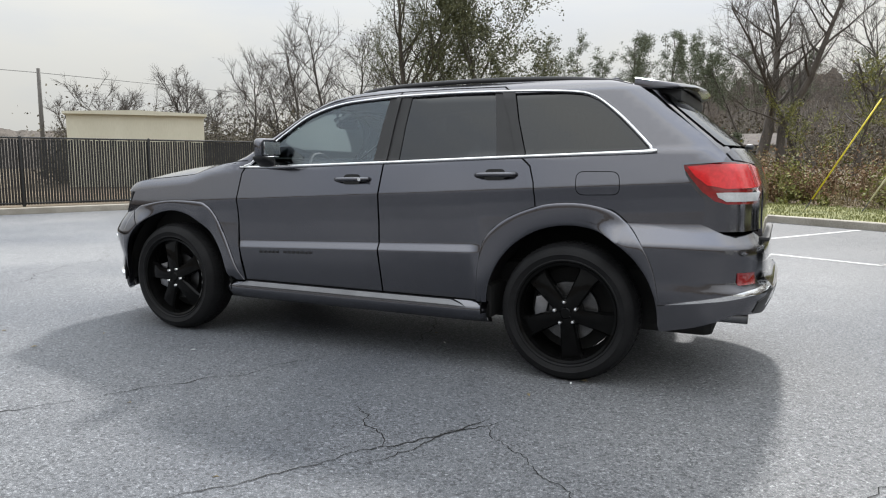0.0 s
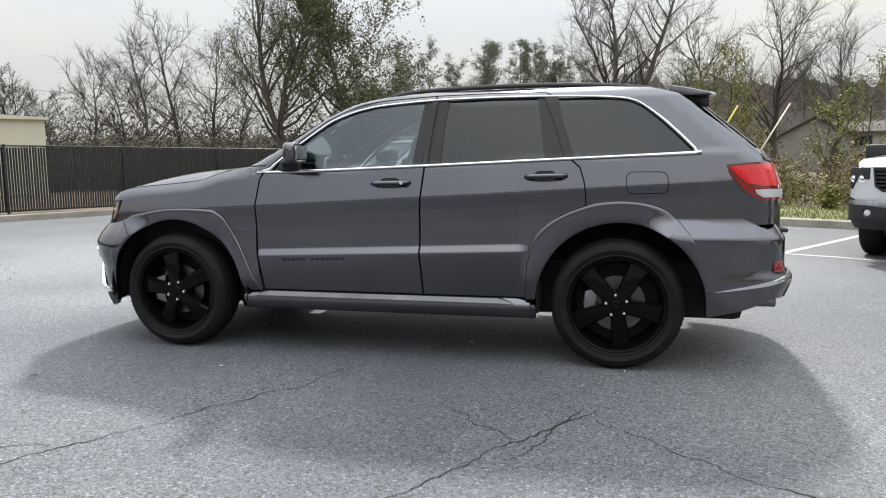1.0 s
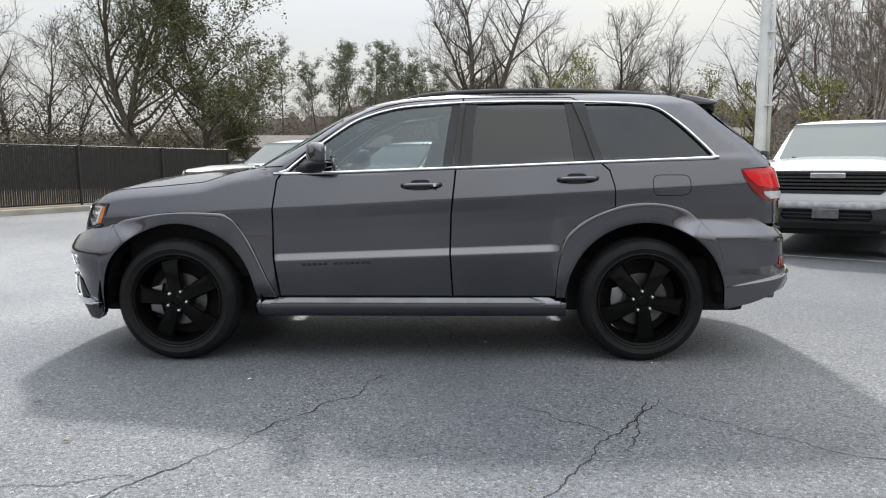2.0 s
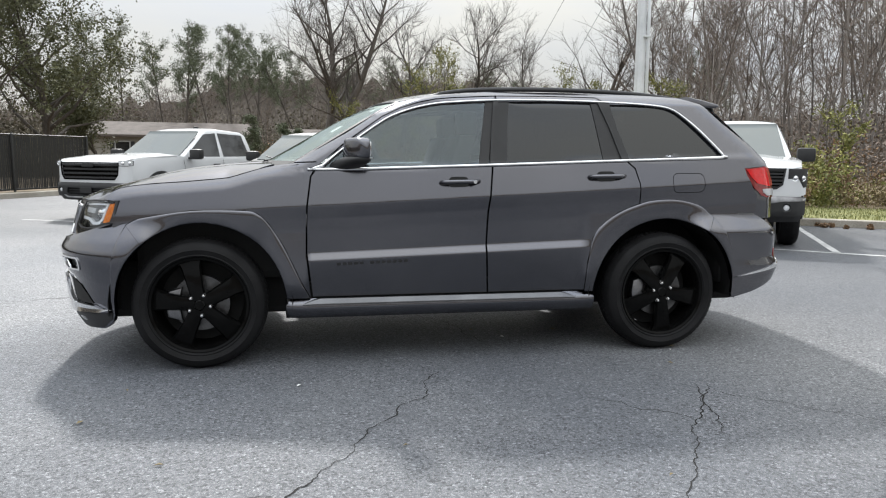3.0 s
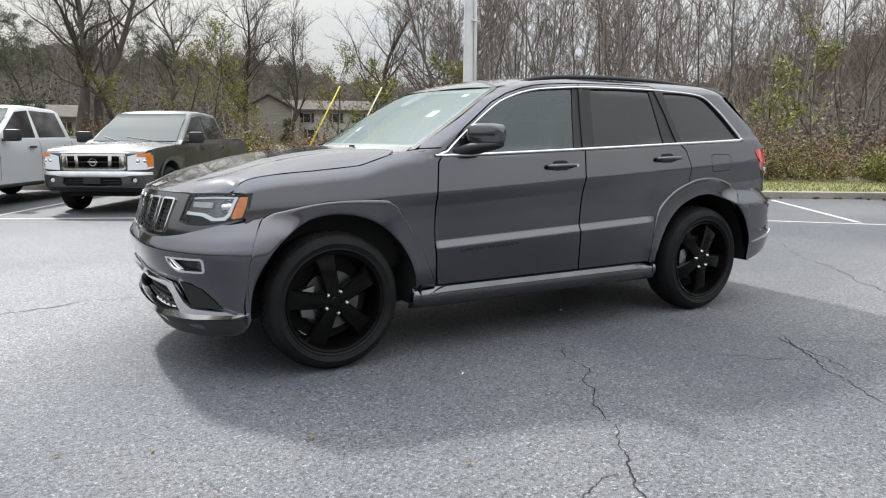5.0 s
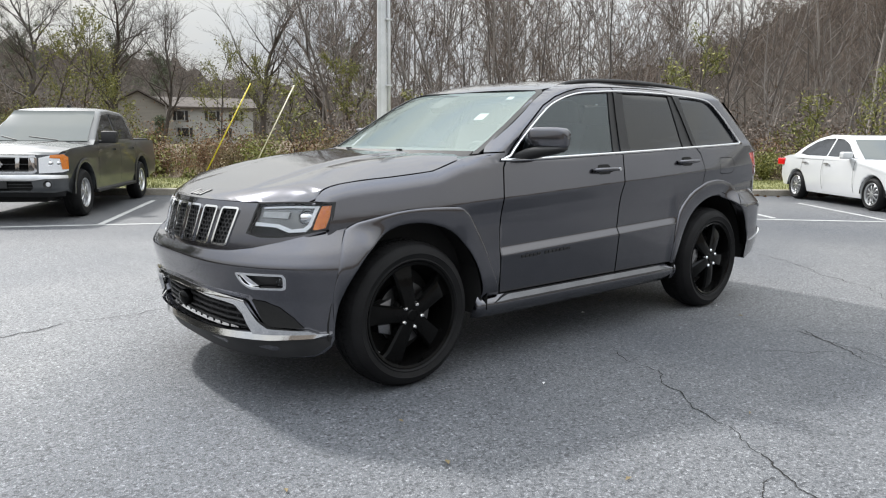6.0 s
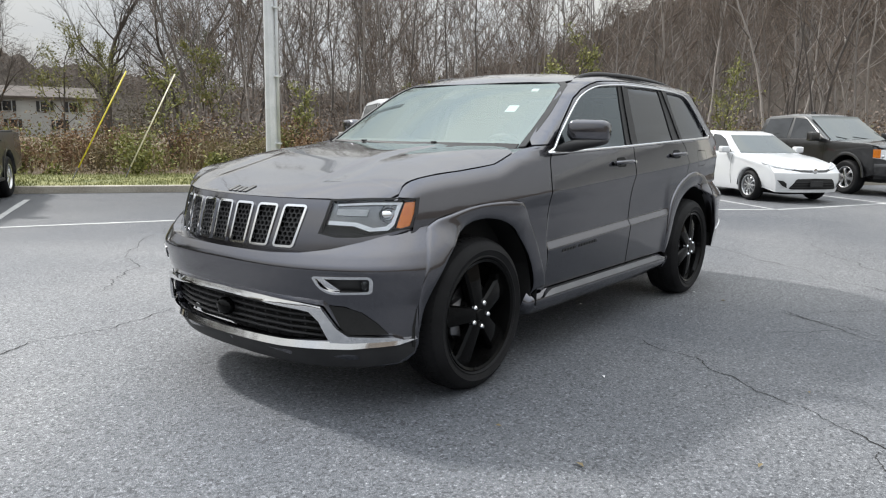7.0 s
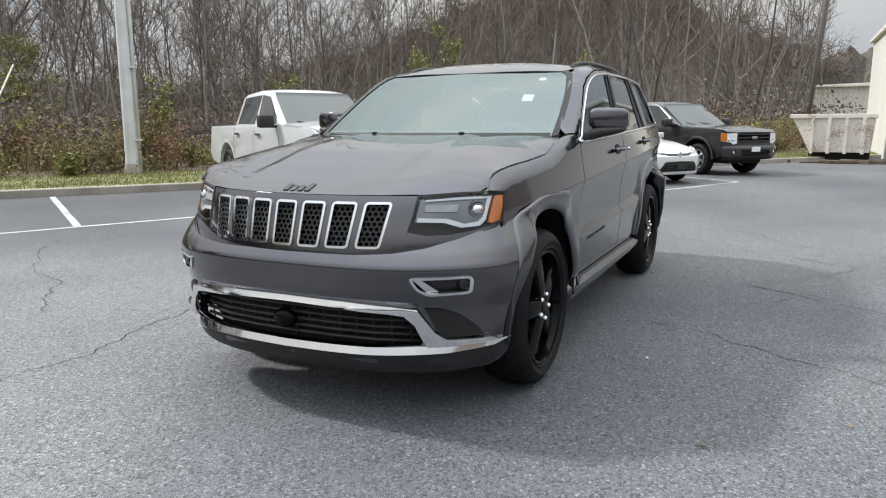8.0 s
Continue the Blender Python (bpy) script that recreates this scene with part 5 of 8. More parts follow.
    for sg in (1, -1):
        skin("fender_tip", [(1.8, 0.845), (1.8, 0.92), (1.88, 0.93), (1.912, 0.88), (1.93, 0.845)], side, (0, 1, 0), PAINT, suv, gu=steps(1.8, 1.92, 0.04), thick=0, offset=-0.009, mirror=sg < 0)
        rim_line = [(x, sg * (y + 0.01)) for x, y in edge_line] + [(x, sg * (y - 0.06)) for x, y in edge_line[::-1]]
        skin("fender_flange", rim_line, hood, (0, 0, 1), PAINT, suv, gu=HX, gv=HY, thick=0, offset=-0.009)
    for sg in (1, -1):
        strip = [(0.725, 1.2), (0.71, 1.3), (0.688, 1.404), (0.65, 1.522), (0.6, 1.59), (0.64, 1.6), (0.695, 1.522), (0.738, 1.404), (0.765, 1.3), (0.8, 1.26), (0.85, 1.2)]
        skin("screen_pillar", strip, screen, (1, 0, 0.6), PAINT, suv, gu=WY + [0.8], gv=WZ, thick=0, offset=-0.016, mirror=sg < 0)
        skin("cowl_corner", [(0.86, sg * 0.69), (0.86, sg * 0.85), (1.1, sg * 0.832), (1.12, sg * 0.78), (1.03, sg * 0.69)], hood, (0, 0, 1), PAINT, suv, gu=HX, gv=HY, thick=0, offset=-0.013)
    # dark inner structure
    part("underbody", box(-2.2, 2.1, -0.6, 0.6, 0.26, 0.62, 0.05), DARK, suv)
    part("engine_bay", box(0.95, 1.84, -0.7, 0.7, 0.5, 0.97, 0.05), DARK, suv)
    part("floor_pan", box(-1.0, 0.95, -0.84, 0.84, 0.3, 0.5, 0.03), DARK, suv)
    part("boot_tub", box(-2.25, -1.95, -0.74, 0.74, 0.4, 1.15, 0.05), DARK, suv)
    for sg in (1, -1):
        inner = [(0.82, 0.45), (0.82, 1.19), (0.72, 1.175), (-0.3, 1.2), (-1.17, 1.235), (-1.8, 1.25), (-2.1, 1.15), (-2.1, 0.9), (-1.98, 0.9), (-1.0, 0.9), (-0.98, 0.45)]
        skin("inner_side", inner, side, (0, 1, 0), DARK, suv, gu=steps(-2.1, 0.9, 0.15), thick=0, offset=-0.075, mirror=sg < 0)
        skin("inner_fender", [(0.86, 0.9), (0.86, 1.15), (1.1, 1.13), (1.7, 1.02), (1.85, 0.95), (1.84, 0.88)], side, (0, 1, 0), DARK, suv, gu=steps(0.86, 1.9, 0.15), thick=0, offset=-0.04, mirror=sg < 0)
    skin("headliner", [(0.3, -0.58), (0.3, 0.58), (-1.7, 0.58), (-1.7, -0.58)], roof, (0, 0, 1), CABIN, suv, gu=steps(-1.7, 0.3, 0.2), gv=steps(-0.58, 0.58, 0.15), thick=0, offset=-0.045)

    # cabin
    dash = slab([(1.02, 0.9), (1.02, 1.17), (0.85, 1.185), (0.66, 1.16), (0.6, 1.08), (0.62, 0.9)], -0.74, 0.74, 0.03)
    part("dashboard", dash, CABIN_LIGHT, suv, "grey dashboard", 40)
    ring = [(0.185 * math.cos(a), 0.185 * math.sin(a)) for a in [2 * math.pi * i / 28 for i in range(28)]]
    tilt = Matrix.Translation((0.46, 0.37, 1.1)) @ Matrix.Rotation(radians(-65), 4, "Y")
    v, f = tube([tilt @ Vector((a, b, 0)) for a, b in ring], 0.014, 8, True)
    sw = mesh_object("steering_wheel", v, f, CABIN_LIGHT, suv, "leather steering wheel", True)
    part("hub", box(-0.06, 0.06, -0.17, 0.17, -0.02, 0.02, 0.015, m=tilt), CABIN_LIGHT, sw)
    for xs, ys, nm in ((-0.05, (0.37, -0.37), "front_seat"), (-0.95, (0.36, 0.0, -0.36), "rear_seat")):
        for y in ys:
            seat = thing(nm, "", "")
            seat.parent = suv
            w = 0.24 if nm == "front_seat" else 0.17
            part("cushion", box(xs - 0.05, xs + 0.45, y - w, y + w, 0.68, 0.84, 0.05), CABIN, seat, "", 50)
            back = slab([(xs - 0.02, 0.8), (xs + 0.1, 0.82), (xs - 0.1, 1.4), (xs - 0.22, 1.4)], y - w, y + w, 0.045)
            part("seat_back", back, CABIN, seat, "", 50)
            part("headrest", box(xs - 0.24, xs - 0.13, y - 0.13, y + 0.13, 1.4, 1.56, 0.04), CABIN, seat, "", 50)
    fin = slab([(-1.38, 1.69), (-1.42, 1.72), (-1.5, 1.748), (-1.53, 1.745), (-1.53, 1.68)], -0.018, 0.018, 0.006)
    part("roof_aerial", fin, PAINT, suv, "", 40)
    part("rear_view_mirror", box(0.5, 0.53, -0.12, 0.12, 1.46, 1.53, 0.012), TRIM, suv, "", 40)
    return suv


def build_wheel(rim_mat, r, width, spokes, spin, name="wheel", lugs=True, rim_r=0.262, spoke_w=0.064):
    """A wheel standing at the origin, its outer face towards +y."""
    w = thing(name, "", "")
    h = width / 2
    prof = [(rim_r + 0.004, h - 0.03), (rim_r + 0.012, h - 0.014), (rim_r + 0.02, h - 0.006), (rim_r + 0.026, h - 0.009), (rim_r + 0.05, h), (r - 0.062, h - 0.001), (r - 0.058, h + 0.002), (r - 0.052, h - 0.002), (r - 0.045, h - 0.004), (r - 0.02, h - 0.022), (r - 0.006, h - 0.045), (r, h - 0.08), (r, 0.0),
            (r, -h + 0.08), (r - 0.02, -h + 0.02), (rim_r + 0.05, -h), (rim_r, -h + 0.03)]
    tyre = part("tyre", lathe(prof, "y", 64), RUBBER, w, "black rubber tyre", 30)
    tv, tf = [], []
    n = 72
    for k in range(n):
        a = 2 * math.pi * k / n
        for y0, y1, lean in ((h - 0.085, h - 0.03, 0.0), (0.012, h - 0.1, 0.02), (-h + 0.1, -0.012, -0.02)):
            base = len(tv)
            for da, y in ((0.0, y0), (0.052, y0), (0.052 + lean, y1), (lean, y1)):
                for rr in (r - 0.012, r + (0.004 if y < h - 0.05 else -0.012)):
                    tv.append((rr * math.cos(a + da), y, rr * math.sin(a + da)))
            tf += [(base + 1, base + 3, base + 5, base + 7)] + [(base + 2 * i, base + 2 * i + 1, base + (2 * i + 3) % 8, base + (2 * i + 2) % 8) for i in range(4)]
    tagged(mesh_object("tread", tv, tf, RUBBER, tyre), kind="stuff")
    lip = [(rim_r + 0.006, h - 0.034), (rim_r + 0.012, h - 0.018), (rim_r + 0.006, h - 0.012), (rim_r - 0.008, h - 0.018), (rim_r - 0.014, h - 0.04), (rim_r - 0.03, h - 0.1), (rim_r - 0.035, -h + 0.04)]
    part("rim", lathe(lip, "y", 64), rim_mat, w, "", 40)
    for k in range(spokes):
        a = radians(spin + 360 / spokes * k)
        sp = bmesh.new()
        rows = [(0.03, spoke_w * 0.62, 0.052, 0.0), (0.09, spoke_w * 0.66, 0.05, 0.006), (0.15, spoke_w * 0.74, 0.045, 0.004), (rim_r * 0.8, spoke_w * 0.86, 0.038, 0.002), (rim_r - 0.03, spoke_w * 0.98, 0.03, 0.0), (rim_r - 0.004, spoke_w * 1.3, 0.027, 0.0)]
        rings = []
        for rad, hw, y, rise in rows:
            top = h - 0.075 + y
            ring = [sp.verts.new((rad, top + yy, zz)) for zz, yy in ((-hw, -0.05), (-hw, -0.014), (-hw * 0.82, 0.0), (-hw * 0.3, rise), (hw * 0.3, rise), (hw * 0.82, 0.0), (hw, -0.014), (hw, -0.05))]
            rings.append(ring)
        for p, q in zip(rings, rings[1:]):
            for i in range(8):
                j = (i + 1) % 8
                sp.faces.new((p[i], p[j], q[j], q[i]))
        sp.faces.new(rings[0])
        sp.faces.new(rings[-1])
        bmesh.ops.transform(sp, matrix=Matrix.Rotation(-a, 4, "Y"), verts=sp.verts)
        part("spoke", sp, rim_mat, w, "", 28)
        if lugs:
            b = a + math.pi / spokes
            nut = lathe([(0.0, 0.022), (0.008, 0.02), (0.0125, 0.012), (0.0135, 0.0), (0.0135, -0.02)], "y", 8)
            bmesh.ops.transform(nut, matrix=Matrix.Translation((0.0625 * math.cos(b), h - 0.03, 0.0625 * math.sin(b))), verts=nut.verts)
            part("lug_nut", nut, CHROME, w, "chrome lug nut")
    cap = lathe([(0.0, h - 0.018), (0.026, h - 0.018), (0.032, h - 0.024), (0.05, h - 0.05), (0.088, h - 0.062), (0.09, h - 0.1)], "y", 40)
    part("hub_cap", cap, rim_mat, w, "", 35)
    disc = lathe([(0.06, 0.0), (0.165, 0.0), (0.165, -0.03), (0.06, -0.03)], "y", 40, True)
    bmesh.ops.transform(disc, matrix=Matrix.Translation((0, 0.035, 0)), verts=disc.verts)
    part("brake_disc", disc, DISC, w, "steel brake disc", 40)
    cal = slab([(0.1, -0.1), (0.185, -0.075), (0.195, 0.0), (0.185, 0.075), (0.1, 0.1), (0.12, 0.0)], 0.0, 0.07, 0.012)
    part("brake_caliper", cal, STEEL, w, "bare metal brake caliper", 40)
    # added dark disc standing for the shade inside the wheel
    part("wheel_shade_disc", lathe([(0.0, -0.05), (rim_r - 0.035, -0.05)], "y", 32), DARK, w)
    return w


suv = build_suv()
for x, spin in ((1.4575, 79), (-1.4575, 47)):
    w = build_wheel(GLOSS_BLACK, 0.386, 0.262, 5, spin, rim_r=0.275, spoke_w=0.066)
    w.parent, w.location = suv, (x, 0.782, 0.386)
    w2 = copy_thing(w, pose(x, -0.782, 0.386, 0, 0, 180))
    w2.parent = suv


# ---- ground, lot, kerbs ----
KERB = [(8.2, -18.2), (3.0, -14.75), (-1.4, -11.8), (-6.0, -8.6), (-12.5, -4.1), (-19.2, 0.55), (-26.0, 5.3), (-42.0, 16.5)]
FENCE_KERB = [(8.2, -18.2), (11.0, -12.1), (13.4, -6.2), (16.2, 0.0), (22.0, 12.6), (44.0, 60.0)]
OUT = Vector((-0.566, -0.824))


def offset_line(line, d):
    pts = [Vector(p) for p in line]
    out = []
    for i, p in enumerate(pts):
        a, b = pts[max(0, i - 1)], pts[min(len(pts) - 1, i + 1)]
        t = (b - a).normalized()
        out.append(p + Vector((t.y, -t.x)) * d)
    return out


def flat(name, outline, z, mat, kind="structure", label=""):
    bm = bmesh.new()
    bm.faces.new([bm.verts.new((p[0], p[1], z)) for p in outline])
    bmesh.ops.triangulate(bm, faces=bm.faces)
    for f in bm.faces:
        if f.normal.z < 0:
            f.normal_flip()
    me = bpy.data.meshes.new(name)
    bm.to_mesh(me)
    bm.free()
    me.materials.append(mat)
    return tagged(new(name, me), label, "", "", kind)


def strip(name, left, right, z0, z1, mat, label="", kind="structure", parent=None):
    """A raised band between two lines: top and both faces."""
    n = len(left)
    verts, faces = [], []
    for a, b in zip(left, right):
        t = (Vector(b) - Vector(a)).normalized() * 0.02
        verts += [(a[0], a[1], z0), (a[0], a[1], z1 - 0.015), (a[0] + t.x, a[1] + t.y, z1), (b[0] - t.x, b[1] - t.y, z1), (b[0], b[1], z1 - 0.015), (b[0], b[1], z0)]
    for i in range(n - 1):
        for j in range(5):
            faces.append((i * 6 + j, i * 6 + j + 1, i * 6 + 7 + j, i * 6 + 6 + j))
    ob = mesh_object(name, verts, faces, mat, parent)
    bm = bmesh.new()
    bm.from_mesh(ob.data)
    bmesh.ops.recalc_face_normals(bm, faces=bm.faces)
    bm.to_mesh(ob.data)
    bm.free()
    return tagged(ob, label, "", "", kind)


tagged(mesh_object("ground", [(-900, -900, -0.03), (900, -900, -0.03), (900, 900, -0.03), (-900, 900, -0.03)], [(0, 1, 2, 3)], LITTER), "brown leaf-covered ground", kind="structure")
lot = [tuple(p) for p in FENCE_KERB[::-1]] + [tuple(p) for p in KERB[1:]] + [(-42, 60)]
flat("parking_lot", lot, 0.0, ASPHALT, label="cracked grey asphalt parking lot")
k1 = offset_line(KERB, -0.17)
strip("kerb", KERB, k1, -0.02, 0.14, CONCRETE, "stained concrete kerb along the grass")
k2 = offset_line(FENCE_KERB, 0.22)
strip("kerb", FENCE_KERB, k2, -0.02, 0.15, CONCRETE, "pale concrete kerb below the fence")
v1 = offset_line(KERB, -3.9)
v2 = offset_line(KERB, -70)
flat("verge", [tuple(p) for p in k1] + [tuple(p) for p in v1[::-1]], 0.125, GRASS, label="strip of yellow-green winter grass")
flat("woodland_floor", [tuple(p) for p in v1] + [tuple(p) for p in v2[::-1]], 0.12, LITTER, label="brown leaf litter under the weeds")
w1 = offset_line(FENCE_KERB, 3.2)
flat("verge", [tuple(p) for p in k2] + [tuple(p) for p in w1[::-1]], 0.12, LITTER, label="thin dead grass below the fence")

# painted lines
LINES = [
    [(6.2, -9.6), (2.2, -7.75), (0.2, -6.85), (-1.3, -6.15), (-2.7, -5.5), (-4.2, -4.75), (-5.6, -3.75), (-7.0, -2.6), (-9.2, -0.33)],
    [(-9.2, -0.33), (-10.4, 0.22), (-12.2, 0.98)],
    [(0.95, -7.2), (-0.9, -10.6)], [(3.6, -8.4), (1.9, -11.6)], [(-1.35, -6.2), (-3.75, -10.0)], [(-3.6, -5.05), (-5.8, -8.4)],
    [(-6.2, -3.25), (-8.1, -6.6)], [(-9.2, -0.33), (-11.3, -2.8)], [(-12.2, 0.98), (-14.2, -1.6)], [(-8.1, -1.75), (-10.4, -4.9)],
]
for pts in LINES:
    line = [Vector(p) for p in pts]
    dense = [line[i] + (line[i + 1] - line[i]) * (k / 6) for i in range(len(line) - 1) for k in range(6)] + [line[-1]]
    a, b = offset_line(dense, 0.05), offset_line(dense, -0.05)
    n = len(a)
    verts = [(p.x + random.uniform(-0.006, 0.006), p.y + random.uniform(-0.006, 0.006), 0.004) for p in a + b]
    ob = mesh_object("parking_line", verts, [(n + i, n + i + 1, i + 1, i) for i in range(n - 1)], LINE_PAINT)
    tagged(ob, "worn white painted parking line", kind="structure")

# cracks in the asphalt
CRACKS = [
    [(-0.46, 3.15), (-0.56, 2.9), (-0.66, 2.72), (-0.8, 2.5), (-0.92, 2.25), (-1.06, 2.1), (-1.15, 1.95), (-1.28, 1.77), (-1.38, 1.62)],
    [(-1.34, 1.72), (-1.52, 1.92), (-1.68, 2.07), (-1.89, 2.26), (-2.15, 2.4), (-2.6, 2.6)],
    [(-0.64, 1.74), (-0.82, 1.95), (-1.02, 2.13)],
    [(1.18, 2.95), (1.0, 2.75), (0.9, 2.58), (0.8, 2.45), (0.64, 2.2), (0.5, 1.92), (0.38, 1.7), (0.2, 1.48), (0.08, 1.15)],
    [(0.1, -0.9), (-0.02, -0.53), (-0.2, 0.0), (-0.33, 0.52)],
    [(1.9, 2.85), (1.5, 2.74), (1.2, 2.65), (0.95, 2.6)],
    [(-5.8, -2.2), (-5.2, -1.3), (-4.6, -0.5), (-3.9, 0.5), (-3.3, 1.4), (-2.7, 2.1), (-2.2, 2.8)],
    [(3.4, -1.4), (2.9, -1.5), (2.6, -1.62), (2.3, -1.57), (1.95, -1.62), (1.6, -1.74), (1.0, -1.76)],
    [(1.78, -2.6), (1.5, -2.8), (1.2, -3.15), (0.8, -3.9), (0.3, -4.6), (-0.6, -6.0)],
    [(-8.6, -0.2), (-8.0, 0.7), (-7.6, 1.8), (-7.3, 3.2)],
    [(-1.3, 1.6), (-1.17, 1.99), (-1.05, 2.31)], [(1.4, -2.3), (1.2, -1.78)],
    [(-3.0, 3.0), (-3.4, 2.2), (-4.2, 1.6), (-5.5, 1.0)],
    [(4.2, 0.6), (4.8, -0.3), (5.2, -1.5), (6.0, -2.4)],
]


def crack(points, seed):
    rnd = random.Random(seed)
    pts = [Vector(p) for p in points]
    for _ in range(4):
        new_pts = [pts[0]]
        for a, b in zip(pts, pts[1:]):
            d = b - a
            m = (a + b) / 2 + Vector((-d.y, d.x)) * rnd.uniform(-0.16, 0.16)
            new_pts += [m, b]
        pts = new_pts
    n = len(pts)
    verts = []
    for i, p in enumerate(pts):
        a, b = pts[max(0, i - 1)], pts[min(n - 1, i + 1)]
        t = (b - a).normalized()
        w = (0.0012 + 0.0032 * abs(noise.noise((p.x * 3, p.y * 3, seed))) * 1.5) * min(1, (i + 1) / 6, (n - i) / 6) + rnd.uniform(0, 0.0008)
        q = Vector((-t.y, t.x)) * w
        verts += [(p.x + q.x, p.y + q.y, 0.003), (p.x - q.x, p.y - q.y, 0.003)]
    ob = mesh_object("asphalt_crack", verts, [(2 * i, 2 * i + 1, 2 * i + 3, 2 * i + 2) for i in range(n - 1)], CRACK)
    tagged(ob, "jagged dark crack in the asphalt", kind="structure")


for i, c in enumerate(CRACKS):
    crack(c, i)

# fallen leaves on the asphalt
for i in range(26):
    x, y = random.choice([(1.9, 2.2), (0.6, 1.6), (2.9, 1.6), (-0.9, 0.6), (2.6, 2.6)])
    x, y = x + random.gauss(0, 0.7), y + random.gauss(0, 0.6)
    a = random.uniform(0, 6.28)
    s0 = random.uniform(0.01, 0.02)
    pts = [(s0 * 1.6, 0, 0.004), (0.3 * s0, s0 * 0.6, 0.012), (-s0, 0.1 * s0, 0.006), (0.2 * s0, -s0 * 0.6, 0.01)]
    m = pose(x, y, 0.002, 0, 0, math.degrees(a))
    tagged(mesh_object("fallen_leaf", [m @ Vector(p) for p in pts], [(0, 1, 2, 3)], WEEDS if i % 3 else STICKER), "small pale curled leaf on the asphalt", "leaf", "leaves on the asphalt")


# ---- slatted fence ----
def build_fence():
    fence = thing("fence", "black chain-link privacy fence with vertical slats", "fence")
    p0, d = Vector((8.15, -20.6)), Vector((0.41, 0.912))
    length, top, low = 46.0, 1.8, 0.16
    sv, sf = [], []
    n = int(length / 0.066)
    side_v = Vector((-d.y, d.x))
    for i in range(n):
        c = p0 + d * (i * 0.066 + 0.03)
        jig = random.uniform(-0.004, 0.004)
        lean = random.uniform(-0.004, 0.004)
        h = top - 0.03 + random.uniform(-0.012, 0.006)
        b = len(sv)
        for z, k in ((low, 0), (h, lean)):
            for u, w in ((-0.026, -0.004), (0.026, -0.004), (0.026, 0.004), (-0.026, 0.004)):
                q = c + d * (u + k) + side_v * (w + jig)
                sv.append((q.x, q.y, z))
        sf += [(b, b + 1, b + 5, b + 4), (b + 1, b + 2, b + 6, b + 5), (b + 2, b + 3, b + 7, b + 6), (b + 3, b, b + 4, b + 7), (b + 4, b + 5, b + 6, b + 7)]
    tagged(mesh_object("slats", sv, sf, SLAT, fence), "dark plastic privacy slats", kind="stuff")
    for i in range(int(length / 3.05) + 1):
        c = p0 + d * (i * 3.05)
        post = lathe([(0.0, top + 0.05), (0.03, top + 0.035), (0.036, top + 0.01), (0.036, 0.1)], "z", 10)
        bmesh.ops.transform(post, matrix=Matrix.Translation((c.x + side_v.x * 0.05, c.y + side_v.y * 0.05, 0)), verts=post.verts)
        part("post", post, FENCE_METAL, fence, "", 40)
    for z in (top, 0.2):
        a, b = p0, p0 + d * length
        v, f = tube([(a.x, a.y, z), (b.x, b.y, z)], 0.022, 8)
        mesh_object("rail", v, f, FENCE_METAL, fence)
    return fence


build_fence()


# ---- poles and wires ----
def build_light_pole():
    pole = thing("light_pole", "tall grey galvanised pole with a conduit on the grass", "pole")
    x, y = -7.55, -12.3
    shaft = lathe([(0.0, 9.0), (0.1, 9.0), (0.15, 0.35), (0.15, 0.1)], "z", 8)
    bmesh.ops.transform(shaft, matrix=Matrix.Translation((x, y, 0)), verts=shaft.verts)
    part("shaft", shaft, POLE_METAL, pole, "", 20)
    c = Vector((x, y)) + Vector((-0.78, 0.62)) * 0.185
    v, f = tube([(c.x, c.y, 0.1), (c.x, c.y, 4.0), (c.x + 0.03, c.y - 0.02, 9.0)], 0.045, 8)
    mesh_object("conduit", v, f, POLE_METAL, pole, "grey conduit beside the shaft", True)
    for z in (0.9, 2.6, 4.3, 6.0):
        part("strap", box(c.x - 0.06, c.x + 0.14, c.y - 0.08, c.y + 0.06, z, z + 0.04, 0.004), POLE_METAL, pole)
    foot = lathe([(0.0, 0.36), (0.16, 0.36), (0.2, 0.2), (0.22, 0.1)], "z", 12)
    bmesh.ops.transform(foot, matrix=Matrix.Translation((x, y, 0)), verts=foot.verts)
    part("footing", foot, CONCRETE, pole, "pale concrete footing", 30)


build_light_pole()


def build_guy(x, y, mat, label):
    g = thing("guy_wire", label, "guy wire")
    lean = Vector((-0.55, 0.03, 1.0))
    a = Vector((x, y, 0.1))
    at = lambda h: a + lean * h
    v, f = tube([at(0.0), at(0.32)], 0.011, 6)
    mesh_object("anchor_rod", v, f, WIRE, g)
    v, f = tube([at(0.28), at(1.4), at(2.45)], 0.017, 8)
    mesh_object("guard", v, f, mat, g, "plastic guard tube", True)
    v, f = tube([at(2.4), at(9.5)], 0.006, 5)
    mesh_object("wire", v, f, WIRE, g)


build_guy(-2.9, -13.35, YELLOW, "yellow guard on a thin slanting guy wire")
build_guy(-4.0, -13.15, PALE_GUARD, "bleached guard on a thin slanting guy wire")


def build_wood_pole(x, y, h, lean, label, thick=1.0):
    p = thing("utility_pole", label, "pole")
    v, f = tube([(x, y, -0.1), (x + lean[0] * 0.5, y + lean[1] * 0.5, h / 2), (x + lean[0], y + lean[1], h)], [0.17 * thick, 0.15 * thick, 0.12 * thick], 10)
    mesh_object("shaft", v, f, POLE_WOOD, p, "", True)
    return p


